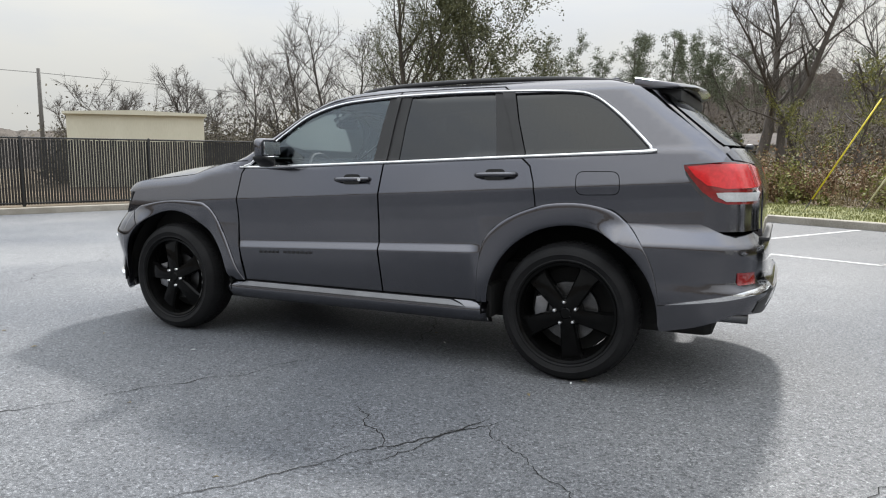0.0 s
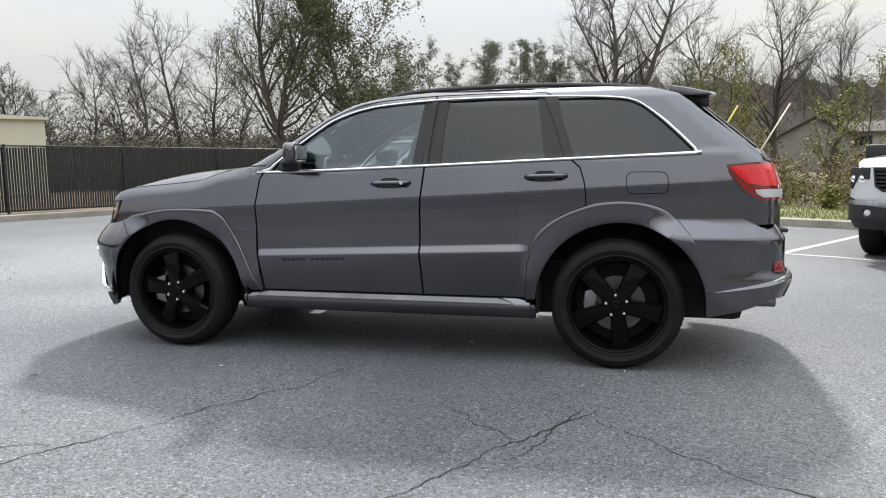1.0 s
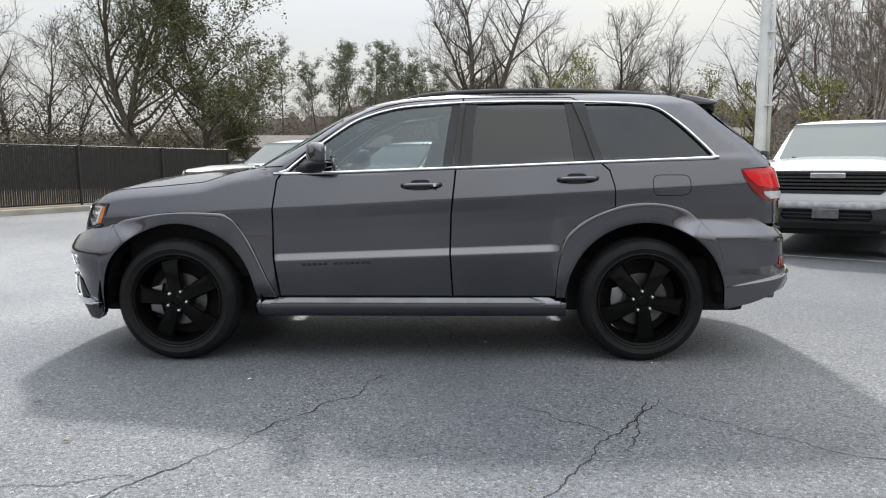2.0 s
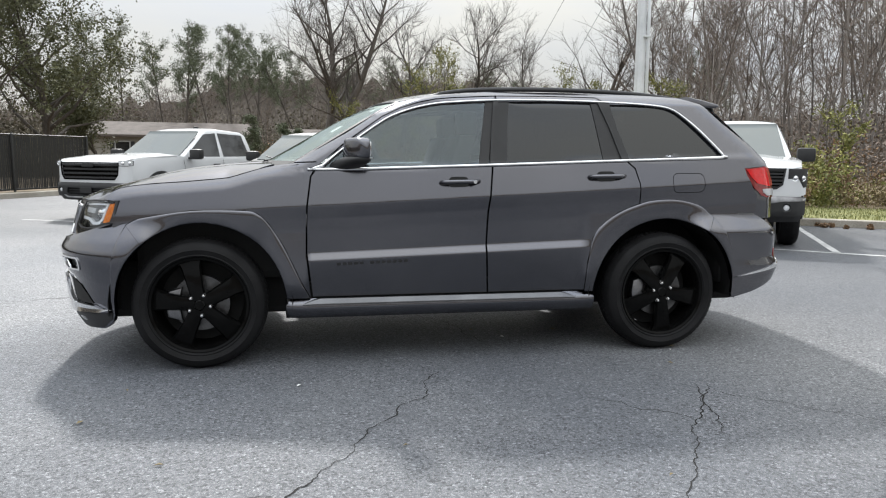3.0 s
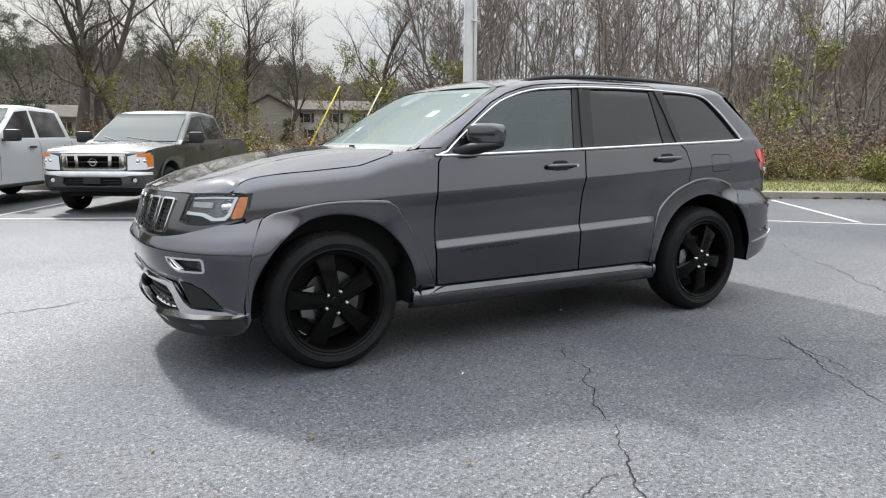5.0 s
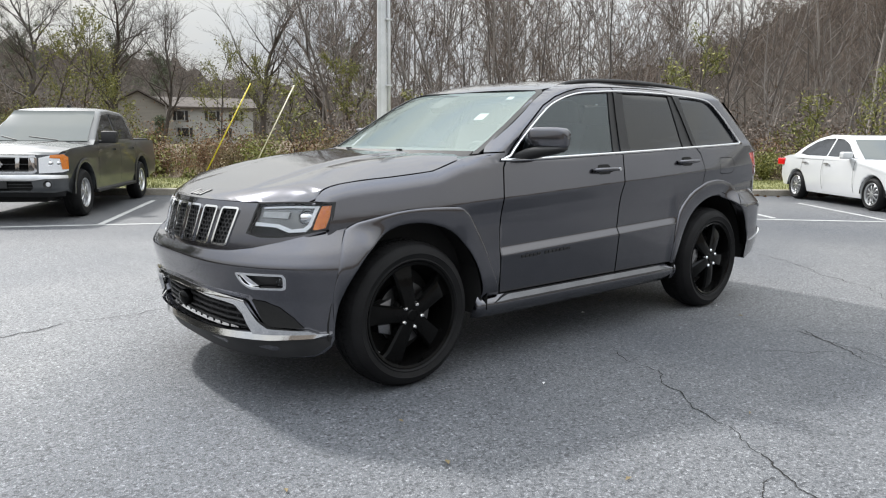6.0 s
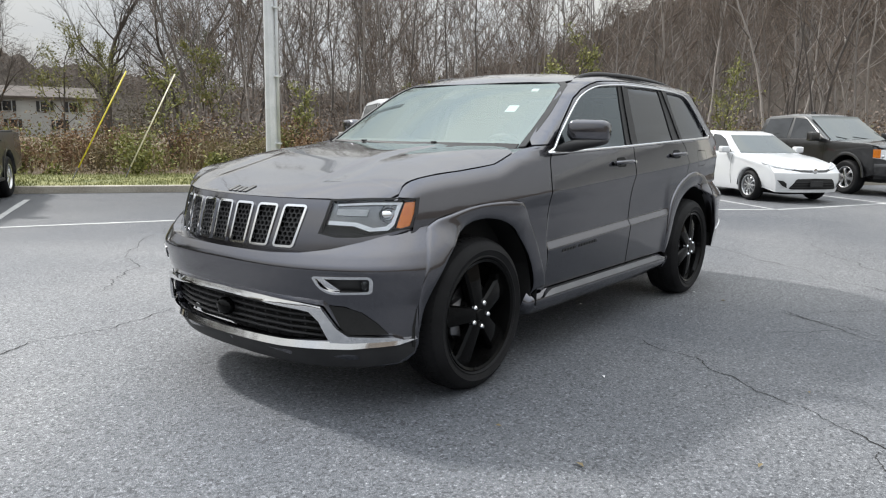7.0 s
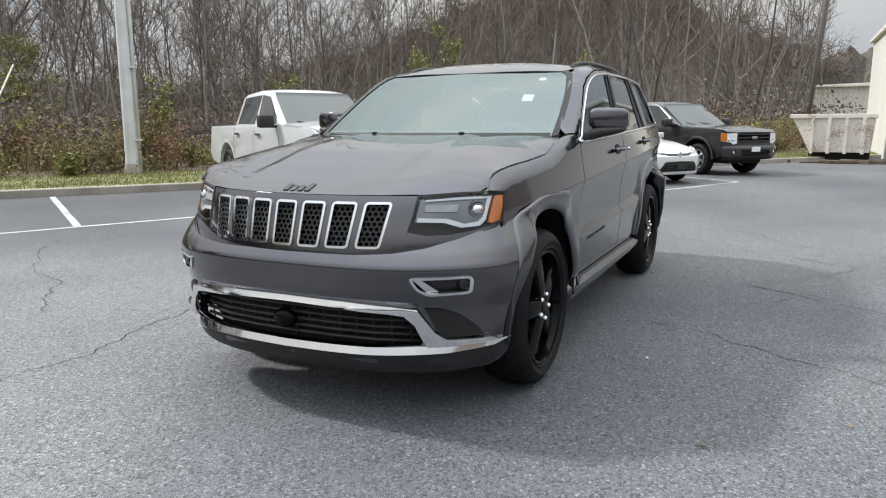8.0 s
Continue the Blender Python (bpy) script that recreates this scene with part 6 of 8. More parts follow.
build_wood_pole(-33.0, 2.5, 12.0, (0.0, 0.9), "leaning bare wooden utility pole", 0.72)
far_pole = build_wood_pole(46.5, -30.0, 7.9, (0, 0), "thin grey utility pole behind the fence")
v, f = tube([(46.5, -30.0, 7.6), (38.0, -52.0, 7.0), (24.0, -90.0, 6.8)], 0.02, 4)
mesh_object("wire", v, f, WIRE, far_pole)
v, f = tube([(46.5, -30.0, 7.6), (60.0, -10.0, 8.4)], 0.02, 4)
mesh_object("wire", v, f, WIRE, far_pole)


# ---- buildings ----
def steel_shed(name, m, w, d, h, rise, mat, label, rib=0.3):
    """A ribbed metal building: w along local x, d along local y, its front wall on y = 0."""
    b = thing(name, label, "building", m=m)
    pts = []
    n = int(w / rib)
    for i in range(n):
        x = -w / 2 + i * w / n
        pts += [(x, 0.0), (x + 0.05, -0.03), (x + 0.1, -0.03), (x + 0.15, 0.0)]
    pts += [(w / 2, 0.0), (w / 2, d), (-w / 2, d)]
    bm = bmesh.new()
    lo = [bm.verts.new((x, y, -0.1)) for x, y in pts]
    hi = [bm.verts.new((x, y, h)) for x, y in pts]
    for i in range(len(pts)):
        j = (i + 1) % len(pts)
        bm.faces.new((lo[i], lo[j], hi[j], hi[i]))
    part("wall", bm, mat, b)
    roof_b = slab([(-w / 2 - 0.15, h), (w / 2 + 0.15, h), (w / 2 + 0.15, h + 0.12), (0, h + 0.12 + rise), (-w / 2 - 0.15, h + 0.12)], -0.2, d + 0.2)
    part("roof", roof_b, mat, b)
    part("gutter", box(-w / 2 - 0.18, w / 2 + 0.18, -0.3, -0.2, h - 0.02, h + 0.1, 0.02), mat, b)
    for sx in (-1, 1):
        part("downpipe", box(sx * (w / 2 - 0.2) - 0.05, sx * (w / 2 - 0.2) + 0.05, -0.14, -0.03, 0, h, 0.015), mat, b)
    return b


steel_shed("metal_shed", pose(32.4, -26.2, 0, 0, 0, 48), 6.4, 7.0, 3.55, 0.12, TAN_STEEL, "low tan ribbed metal building behind the fence")
steel_shed("dealer_building", pose(-21.4, 9.45, 0, 0, 0, 90), 9.0, 11.0, 4.7, 0.3, WHITE_STEEL, "cream ribbed metal building beside the lot")
steel_shed("metal_shed", pose(-52.0, 10.2, 0, 0, 0, 90), 14.0, 9.0, 3.7, 0.25, WHITE_STEEL, "far cream ribbed metal building with weeds before it")


def house(name, m, w, d, h, rise, wall, label, windows, gable_front=False):
    b = thing(name, label, "house", m=m)
    part("wall", box(-w / 2, w / 2, 0, d, -0.5, h), wall, b)
    if gable_front:
        part("gable", slab([(-w / 2, h), (w / 2, h), (0, h + rise)], 0.0, d), wall, b)
        for sx in (-1, 1):
            r = slab([(0, h + rise + 0.1), (0, h + rise + 0.3), (sx * (w / 2 + 0.5), h + 0.0), (sx * (w / 2 + 0.5), h - 0.2)], -0.5, d + 0.5)
            part("roof", r, ROOF, b)
    else:
        bm = bmesh.new()
        rows = [(-0.6, h - 0.1), (-0.6, h + 0.1), (d / 2, h + rise), (d + 0.6, h + 0.1), (d + 0.6, h - 0.1)]
        a = [bm.verts.new((-w / 2 - 0.5, y, z)) for y, z in rows]
        c = [bm.verts.new((w / 2 + 0.5, y, z)) for y, z in rows]
        for i in range(5):
            j = (i + 1) % 5
            bm.faces.new((a[i], a[j], c[j], c[i]))
        bm.faces.new(a)
        bm.faces.new(c)
        part("roof", bm, ROOF, b)
    for x, z, ww, hh in windows:
        win = part("window", box(x - ww / 2 - 0.1, x + ww / 2 + 0.1, -0.08, 0.0, z - 0.1, z + hh + 0.1), LINE_PAINT, b, "white window frame")
        part("pane", box(x - ww / 2, x + ww / 2, -0.1, -0.07, z, z + hh), DARK_GLASS, win, "dark window pane")
        for sx in (-1, 1):
            part("shutter", box(x + sx * (ww / 2 + 0.3) - 0.18, x + sx * (ww / 2 + 0.3) + 0.18, -0.1, -0.01, z - 0.05, z + hh + 0.05), TRIM, win, "dark shutter")
    return b


def facing(x, y, z=0.0):
    """A pose at x, y whose front looks towards the lot."""
    return pose(x, y, z, 0, 0, math.degrees(math.atan2(y - 4, x - 3)) - 90)


house("house", facing(-33.2, -91.5, 0.2), 13.6, 8.0, 4.5, 1.5, SIDING, "pale two-storey house with a brown shingle roof", [(-4.6, 2.85, 0.9, 1.15), (-2.5, 2.85, 0.9, 1.15), (1.5, 2.85, 0.9, 1.15), (4.6, 2.85, 0.9, 1.15), (-4.5, 0.7, 0.9, 1.1), (-2.0, 0.7, 0.9, 1.1), (3, 0.7, 0.9, 1.1)])
house("house", facing(-24.8, -90.0, 0.2), 8.0, 10.0, 4.0, 2.2, BEIGE_SIDING, "grey-beige gabled house among the trees", [], True)
house("house", facing(14.5, -69.0, 0.1), 17.0, 8.0, 2.9, 1.5, BEIGE_SIDING, "low ranch house with a grey shingle roof", [(-4, 1.2, 1.2, 1.1), (3, 1.2, 1.2, 1.1)])
house("house", facing(0.8, -73.0, 0.1), 5.0, 6.0, 2.7, 1.3, SIDING, "small white house behind the trucks", [(0.5, 1.1, 1.0, 1.1)])


# ---- waste skip with scrap in front ----
def build_skip():
    b = thing("dumpster", "rusty white roll-off dumpster with upright ribs", "dumpster", m=pose(-22.5, 3.35, 0, 0, 0, 84))
    w, d, h = 2.1, 2.0, 1.5
    body = slab([(-w / 2 + 0.25, 0.3), (w / 2 - 0.1, 0.3), (w / 2, h), (-w / 2 - 0.35, h)], 0.0, d)
    part("body", body, RUST, b)
    part("rim", box(-w / 2 - 0.4, w / 2 + 0.05, -0.06, d + 0.06, h - 0.08, h + 0.06, 0.02), RUST, b)
    for i in range(4):
        x = -w / 2 + 0.3 + i * 0.5
        part("rib", box(x - 0.05, x + 0.05, -0.09, 0.0, 0.25, h - 0.08, 0.012), RUST, b)
    for y in (0.25, d - 0.35):
        part("skid", box(-w / 2 + 0.2, w / 2 - 0.1, y, y + 0.12, 0.04, 0.3, 0.01), DARK, b)
    for i in range(9):
        x = random.uniform(-2.6, 2.2)
        p = box(-random.uniform(0.2, 0.7), random.uniform(0.2, 0.6), -0.08, 0.08, 0.0, random.uniform(0.05, 0.16), 0.02)
        o = part("scrap_piece", p, DEBRIS, None)
        o.matrix_world = pose(-21.4 + random.uniform(-0.2, 0.5), 3.0 + x * 0.6, 0.0, 0, 0, random.uniform(50, 120))
        tagged(o, "dark piece of scrap wood on the asphalt", "scrap", "scrap by the dumpster")
    log = lathe([(0.0, -0.6), (0.16, -0.6), (0.17, 0.0), (0.15, 0.6), (0.0, 0.6)], "x", 10)
    o = part("log", log, DEBRIS, None, "", 40)
    o.matrix_world = pose(-21.8, -0.6, 0.15, 0, 0, 60)
    tagged(o, "short dark log lying by the kerb", "log")


build_skip()


# ---- parked vehicles ----
def arc(cx, cz, r, a0, a1, n=10):
    return [(cx + r * math.cos(radians(a0 + (a1 - a0) * i / n)), cz + r * math.sin(radians(a0 + (a1 - a0) * i / n))) for i in range(n + 1)]


def side_sheet(name, poly, yfun, mat, parent, s, thick=0.012, label="", off=0.004):
    """A flat-cut sheet following the body side y = yfun(x, z)."""
    return skin(name, poly, lambda x, z: (x, yfun(x, z), z), (0, 1, 0.1), mat, parent, gu=steps(min(p[0] for p in poly), max(p[0] for p in poly), 0.35), gv=steps(min(p[1] for p in poly), max(p[1] for p in poly), 0.12), thick=thick, mirror=s < 0, label=label, offset=off)


def pickup(label, paint, wheel_mat, m, style, half=0.98, base=3.65, cab_len=2.15, lamp_amber=False, group="pickups in the lot", tall=1.9):
    t = thing("pickup_truck", label, "pickup", group, m)
    fx, rx = base / 2, -base / 2
    front, rear = fx + 0.96, rx - 1.2
    r = 0.4
    beltz, hoodz = 1.22, style.get("hood", 1.19)
    wscale = half / 0.98

    def yside(x, z):
        y = knots([(0.3, 0.9), (0.55, 0.965), (0.9, 0.98), (1.12, 0.965), (1.22, 0.94), (1.26, 0.925), (1.85, 0.74)], z, 0.03) * wscale
        return y - 0.05 * max(0, x - fx + 0.1) ** 2 * 1.2

    def bend(x, y, z):
        k = abs(y) / half
        y2 = math.copysign(min(abs(y), yside(x, z)), y) if abs(y) > half * 0.8 else y
        dx = -0.15 * k ** 5 * ease(front - 0.5, front - 0.1, x)
        crown = 0.022 * (1 - k ** 2) if z > 1.0 else 0
        return (x + dx, y2, z + crown * ease(rx, fx, x))

    body = [(front - 0.1, 0.5), (front - 0.09, 0.8), (front - 0.09, hoodz - 0.12), (front - 0.12, hoodz - 0.068), (front - 0.3, hoodz - 0.014), (front - 0.6, hoodz + 0.018), (fx - 0.55, hoodz + 0.056), (fx - 0.75, beltz + 0.06), (rx + base / 2 - cab_len / 2 - 0.28, beltz + 0.04),
            (rear + 0.02, beltz + 0.02), (rear, 0.7), (rear + 0.1, 0.52)] + arc(rx, 0.42, 0.5, 180, 0) + [(rx + 0.5, 0.42), (fx - 0.5, 0.42)] + arc(fx, 0.42, 0.5, 180, 0)
    part("body", slab(body, -half, half, 0.03, cuts=[half * k for k in (-0.9, -0.7, -0.45, -0.2, 0, 0.2, 0.45, 0.7, 0.9)], shape=bend), paint, t, "", 32)
    # cab
    c0, c1 = fx - 0.6, fx - 0.6 - cab_len - 0.55
    cab = [(c0 + 0.05, beltz), (c0 - 0.42, beltz + 0.3), (c0 - 0.9, tall - 0.09), (c0 - 1.12, tall - 0.02), (c0 - 1.6, tall + 0.012), (c1 + 0.3, tall - 0.03), (c1 + 0.14, tall - 0.1), (c1, beltz)]

    def cabin(x, y, z):
        k = 1 - (1 - 0.74 * wscale / (0.925 * wscale)) * max(0, z - beltz) / 0.63
        a = abs(y) / (0.925 * wscale)
        return (x - 0.12 * a ** 3 * ease(c0 - 1.25, c0 - 0.75, x), y * k, z - (0.04 * a ** 3 if z > tall - 0.15 else 0))

    w = 0.925 * wscale
    part("cab", slab(cab, -w, w, 0.035, cuts=[w * k for k in (-0.7, -0.35, 0, 0.35, 0.7)], shape=cabin), paint, t, "", 32)

    def yglass(x, z):
        return w * (1 - 0.2 * max(0, z - beltz) / 0.63) - 0.0

    for s in (1, -1):
        mid = c0 - 1.45
        side_sheet("front_side_window", [(c0 - 0.36, beltz + 0.05), (c0 - 0.45, beltz + 0.2), (c0 - 1.0, tall - 0.15), (mid + 0.04, tall - 0.11), (mid + 0.07, beltz + 0.06)], yglass, DARK_GLASS, t, s)
        side_sheet("rear_side_window", [(mid - 0.06, beltz + 0.06), (mid - 0.05, tall - 0.11), (c1 + 0.32, tall - 0.14), (c1 + 0.2, beltz + 0.07)], yglass, DARK_GLASS, t, s)
        for x in (mid, c1 + 0.06, c0 - 0.12):
            side_sheet("door_gap", [(x - 0.006, 0.5), (x + 0.006, 0.5), (x + 0.006, beltz - 0.01), (x - 0.006, beltz - 0.01)], yside, DARK, t, s, 0.0, off=0.003)
        for x in (mid + 0.28, c1 + 0.3):
            side_sheet("door_handle", [(x - 0.11, 1.08), (x + 0.11, 1.08), (x + 0.11, 1.115), (x - 0.11, 1.115)], yside, style.get("handle", paint), t, s, 0.02, off=0.03)
        for ax in (fx, rx):
            fl = []
            for k in range(15):
                a = radians(180 * k / 14)
                for rad, y in ((0.5, 0.974), (0.54, 0.984), (0.565, 0.974)):
                    fl.append((ax + rad * math.cos(a), s * y * wscale, 0.42 + rad * math.sin(a)))
            fc = []
            for k in range(14):
                for j in (0, 1):
                    fc.append((k * 3 + j, k * 3 + j + 1, k * 3 + 4 + j, k * 3 + 3 + j))
            mesh_object("wheel_arch", fl, fc, style.get("arch", paint), t, "", True)
            liner = []
            for k in range(15):
                a = radians(180 * k / 14)
                for y in (0.97, 0.5):
                    liner.append((ax + 0.505 * math.cos(a), s * y * wscale, 0.42 + 0.505 * math.sin(a)))
            mesh_object("arch_liner", liner, [(2 * k, 2 * k + 1, 2 * k + 3, 2 * k + 2) for k in range(14)], DARK, t, "", True)
        part("running_board", box(rx + 0.55, fx - 0.55, min(s * 0.84, s * 0.99), max(s * 0.84, s * 0.99), 0.36, 0.42, 0.02), TRIM, t)
        mir = part("mirror", box(c0 - 0.42, c0 - 0.24, min(s * 0.98, s * 1.25), max(s * 0.98, s * 1.25), beltz + 0.0, beltz + 0.22, 0.05), style.get("mirror", TRIM), t, "", 40)
        part("mirror_arm", box(c0 - 0.36, c0 - 0.28, min(s * 0.88, s * 1.02), max(s * 0.88, s * 1.02), beltz + 0.0, beltz + 0.05, 0.012), TRIM, mir)
        part("tail_lamp", box(rear - 0.012, rear + 0.1, min(s * 0.84, s * 0.935) * 1.0, max(s * 0.84, s * 0.935), 0.85, 1.16, 0.02), RED_LENS, t)
    # windscreen: sloped sheet
    def wind(y, z):
        x = knots([(beltz, c0 + 0.05), (beltz + 0.3, c0 - 0.42), (tall - 0.09, c0 - 0.9)], z, 0.04)
        a = abs(y) / w
        return (x - 0.12 * a ** 3 * 0.8 + 0.012, y, z)

    skin("windscreen", [(-w * 0.88, beltz + 0.04), (w * 0.88, beltz + 0.04), (w * 0.76, tall - 0.075), (-w * 0.76, tall - 0.075)], wind, (1, 0, 0.8), SKY_TONED_GLASS, t, gu=steps(-w, w, 0.2), gv=steps(beltz, tall, 0.08), thick=0.01)
    part("bed_floor", box(rear + 0.08, c1 - 0.05, -half * 0.86, half * 0.86, beltz - 0.02, beltz + 0.065, 0.01), TRIM, t)
    # front end: hood, fascia with grille and lamps, bumper
    def front_x(y, z):
        a = abs(y) / half
        return (front - 0.045 * a ** 2 - 0.17 * a ** 10 - 0.5 * max(0.0, z - hoodz + 0.15) ** 1.6, y, z)

    def hood_at(x, y):
        a = abs(y) / half
        z = knots([(fx - 0.5, hoodz + 0.098), (front - 0.5, hoodz + 0.05), (front - 0.2, hoodz + 0.008), (front - 0.1, hoodz - 0.022), (front - 0.06, hoodz - 0.05)], x, 0.03)
        lip = max(0.0, 1 - (front_x(y, hoodz - 0.05)[0] - x) / 0.1)
        return (x, y, z - 0.04 * a ** 3 + 0.016 * (1 - ease(0.5 * half, 0.6 * half, abs(y))) * ease(front - 0.15, front - 0.45, x) - 0.03 * lip ** 2)

    def bumper_x(y, z):
        a = abs(y) / half
        return (front + 0.075 - 0.05 * a ** 2 - 0.2 * a ** 9 - 1.6 * max(0.0, z - 0.66) ** 1.7 - 0.9 * max(0.0, 0.56 - z) ** 1.5, y, z)

    def both_ways(pts):
        return pts + [(-y, z) for y, z in pts[::-1] if abs(y) > 1e-6]

    wy = half * 0.985
    grid_y = sorted(steps(-0.8 * half, 0.8 * half, 0.16) + [k * q for k in (1, -1) for q in steps(0.8 * half, half, 0.02)])
    h_edge = [(front_x(y, hoodz - 0.05)[0] - 0.012, y) for y in (0.0, 0.3 * half, 0.6 * half, 0.8 * half, 0.88 * half)]
    h_side = [(x, min(yside(x, hoodz) - 0.004, 0.955 * half)) for x in (front - 0.25, front - 0.5, front - 0.9, fx - 0.3, fx - 0.52)]
    h_half = h_edge + h_side + [(fx - 0.52, 0.0)]
    skin("hood", h_half + [(x, -y) for x, y in h_half[::-1] if y > 0], hood_at, (0.1, 0, 1), paint, t, gu=steps(fx - 0.52, front, 0.09), gv=grid_y, thick=0.03)
    grille = [(y * wscale, min(z, 1.1) + hoodz - 1.19) for y, z in style["grille_shape"]]
    lamp_shape = [(y * wscale, z - 0.01 + hoodz - 1.19) for y, z in style["lamp_shape"]]
    face_half = [(0.0, 0.74), (wy * 0.6, 0.74), (wy * 0.9, 0.75), (wy, 0.78), (wy, 0.95), (wy * 0.985, hoodz - 0.11), (wy * 0.93, hoodz - 0.098), (wy * 0.6, hoodz - 0.082), (0.0, hoodz - 0.076)]
    fascia = skin("front_fascia", both_ways(face_half), front_x, (1, 0, 0.1), style.get("fascia", paint), t, holes=[both_ways(inset(grille, 0.0))], gu=grid_y, gv=steps(0.74, hoodz, 0.06), thick=0.06)
    skin("grille", both_ways(grille), front_x, (1, 0, 0), style["grille"], fascia, gu=grid_y, thick=0.0, offset=-0.03, label=style.get("grille_label", "black grille mesh"))
    ring = inset(both_ways(grille), style.get("rim", 0.014))
    skin("grille_frame", inset(both_ways(grille), -0.004), front_x, (1, 0, 0), style.get("frame", TRIM), fascia, holes=[ring], gu=grid_y, thick=0.02, offset=0.006)
    g_lo, g_hi = min(z for y, z in grille), max(z for y, z in grille)
    n_bars = style.get("bars", 4)
    for k in range(n_bars):
        z = g_lo + (k + 0.5) * (g_hi - g_lo) / n_bars
        reach = 0.0
        for (ya, za), (yb, zb) in zip(grille, grille[1:]):
            if min(za, zb) <= z <= max(za, zb) and abs(zb - za) > 1e-6:
                reach = max(reach, ya + (yb - ya) * (z - za) / (zb - za))
        thick_z = style.get("bar_h", 0.3) * (g_hi - g_lo) / n_bars
        skin("grille_bar", [(-reach, z - thick_z), (reach, z - thick_z), (reach, z + thick_z), (-reach, z + thick_z)], front_x, (1, 0, 0), style.get("bar", TRIM), fascia, gu=grid_y, thick=0.02, offset=-0.008)
    for ya, yb, lean in style.get("uprights", ()):
        for sg in (1, -1):
            skin("grille_upright", [(sg * ya, g_lo), (sg * yb, g_lo), (sg * (yb + lean), g_hi), (sg * (ya + lean), g_hi)], front_x, (1, 0, 0), CHROME, fascia, gu=grid_y, thick=0.02, offset=0.004, label="slanting chrome bar in the grille")
    for s in (1, -1):
        lamp = skin("headlight", lamp_shape, front_x, (1, 0.3, 0), style.get("lamp_mat", LAMP_WHITE), t, gu=grid_y, gv=steps(0.74, hoodz, 0.05), thick=0.03, offset=0.008, mirror=s < 0, label=style.get("lamp_label", "clear headlight with bright reflectors"))
        skin("lamp_edge", inset(lamp_shape, -0.008), front_x, (1, 0.3, 0), TRIM, lamp, holes=[inset(lamp_shape, 0.004)], gu=grid_y, thick=0.01, offset=0.004, mirror=s < 0)
        yc, zc = sum(p[0] for p in lamp_shape) / len(lamp_shape), sum(p[1] for p in lamp_shape) / len(lamp_shape)
        for k, dy in enumerate((-0.055, 0.045)):
            eye = lathe([(0.0, 0.012), (0.02, 0.009), (0.034, 0.0), (0.042, 0.004), (0.046, -0.01)], "x", 14)
            bmesh.ops.transform(eye, matrix=Matrix.Translation((front_x(yc + dy, zc)[0] + 0.006, s * (yc + dy), zc)), verts=eye.verts)
            part("lamp_bowl", eye, CHROME, lamp, "round chrome lamp bowl", 40)
        if lamp_amber:
            amber = [(y, z) for y, z in style["amber_shape"]]
            skin("turn_signal", [(y * wscale, z + hoodz - 1.19) for y, z in amber], front_x, (1, 0.3, 0), AMBER, lamp, gu=grid_y, gv=steps(0.74, hoodz, 0.05), thick=0.012, offset=0.014, mirror=s < 0, label="amber corner lens")
    if style.get("disc"):
        badge = lathe([(0.05, 0.0), (0.053, 0.012), (0.07, 0.012), (0.075, 0.0)], "x", 24)
        box(-0.002, 0.012, -0.085, 0.085, -0.014, 0.014, 0.003, bm=badge)
        bmesh.ops.transform(badge, matrix=Matrix.Translation((front + 0.006, 0, (g_lo + g_hi) / 2)), verts=badge.verts)
        part("emblem", badge, style["emblem"], fascia, "plain ring and bar emblem", 40)
    else:
        ez = style.get("emblem_z", (g_lo + g_hi) / 2)
        part("emblem", box(front - 0.01, front + 0.02, -style.get("emblem_w", 0.13), style.get("emblem_w", 0.13), ez - 0.035, ez + 0.035, 0.014), style["emblem"], fascia, style.get("emblem_label", "plain emblem block"))
    b_half = [(0.0, 0.48), (wy * 0.55, 0.48), (wy * 0.85, 0.47), (wy, 0.5), (wy, 0.66), (wy * 0.99, 0.745), (wy * 0.6, 0.755), (0.0, 0.755)]
    mouth = [(0.0, 0.5), (0.47, 0.5), (0.52, 0.55), (0.5, 0.645), (0.0, 0.65)]
    fogs = []
    for sg in (1, -1):
        fogs.append([(sg * (0.72 * wscale + 0.062 * math.cos(a)), 0.6 + 0.062 * math.sin(a)) for a in [2 * math.pi * k / 14 for k in range(14)]])
    bump = skin("front_bumper", both_ways(b_half), bumper_x, (1, 0, 0), style["bumper"], t, holes=[both_ways(mouth)] + fogs, gu=grid_y, gv=steps(0.46, 0.76, 0.05), thick=0.05, label=style.get("bumper_label", ""))
    skin("lower_intake", both_ways(mouth), bumper_x, (1, 0, 0), DARK, bump, gu=grid_y, thick=0, offset=-0.05)
    for z in (0.55, 0.6):
        skin("intake_bar", [(-0.5, z - 0.007), (0.5, z - 0.007), (0.5, z + 0.007), (-0.5, z + 0.007)], bumper_x, (1, 0, 0), TRIM, bump, gu=grid_y, thick=0.015, offset=-0.025)
    for sg in (1, -1):
        x0 = bumper_x(0.72 * wscale, 0.6)[0]
        fog = part("fog_lamp", lathe([(0.0, 0.004), (0.036, -0.004), (0.04, -0.05)], "x", 16), LAMP_WHITE, bump, "round fog lamp", 40)
        fog.location = (x0 - 0.02, sg * 0.72 * wscale, 0.6)
        part("bezel", lathe([(0.04, 0.0), (0.06, 0.02), (0.066, 0.018), (0.066, -0.04)], "x", 16), TRIM, fog, "black fog lamp ring", 40)
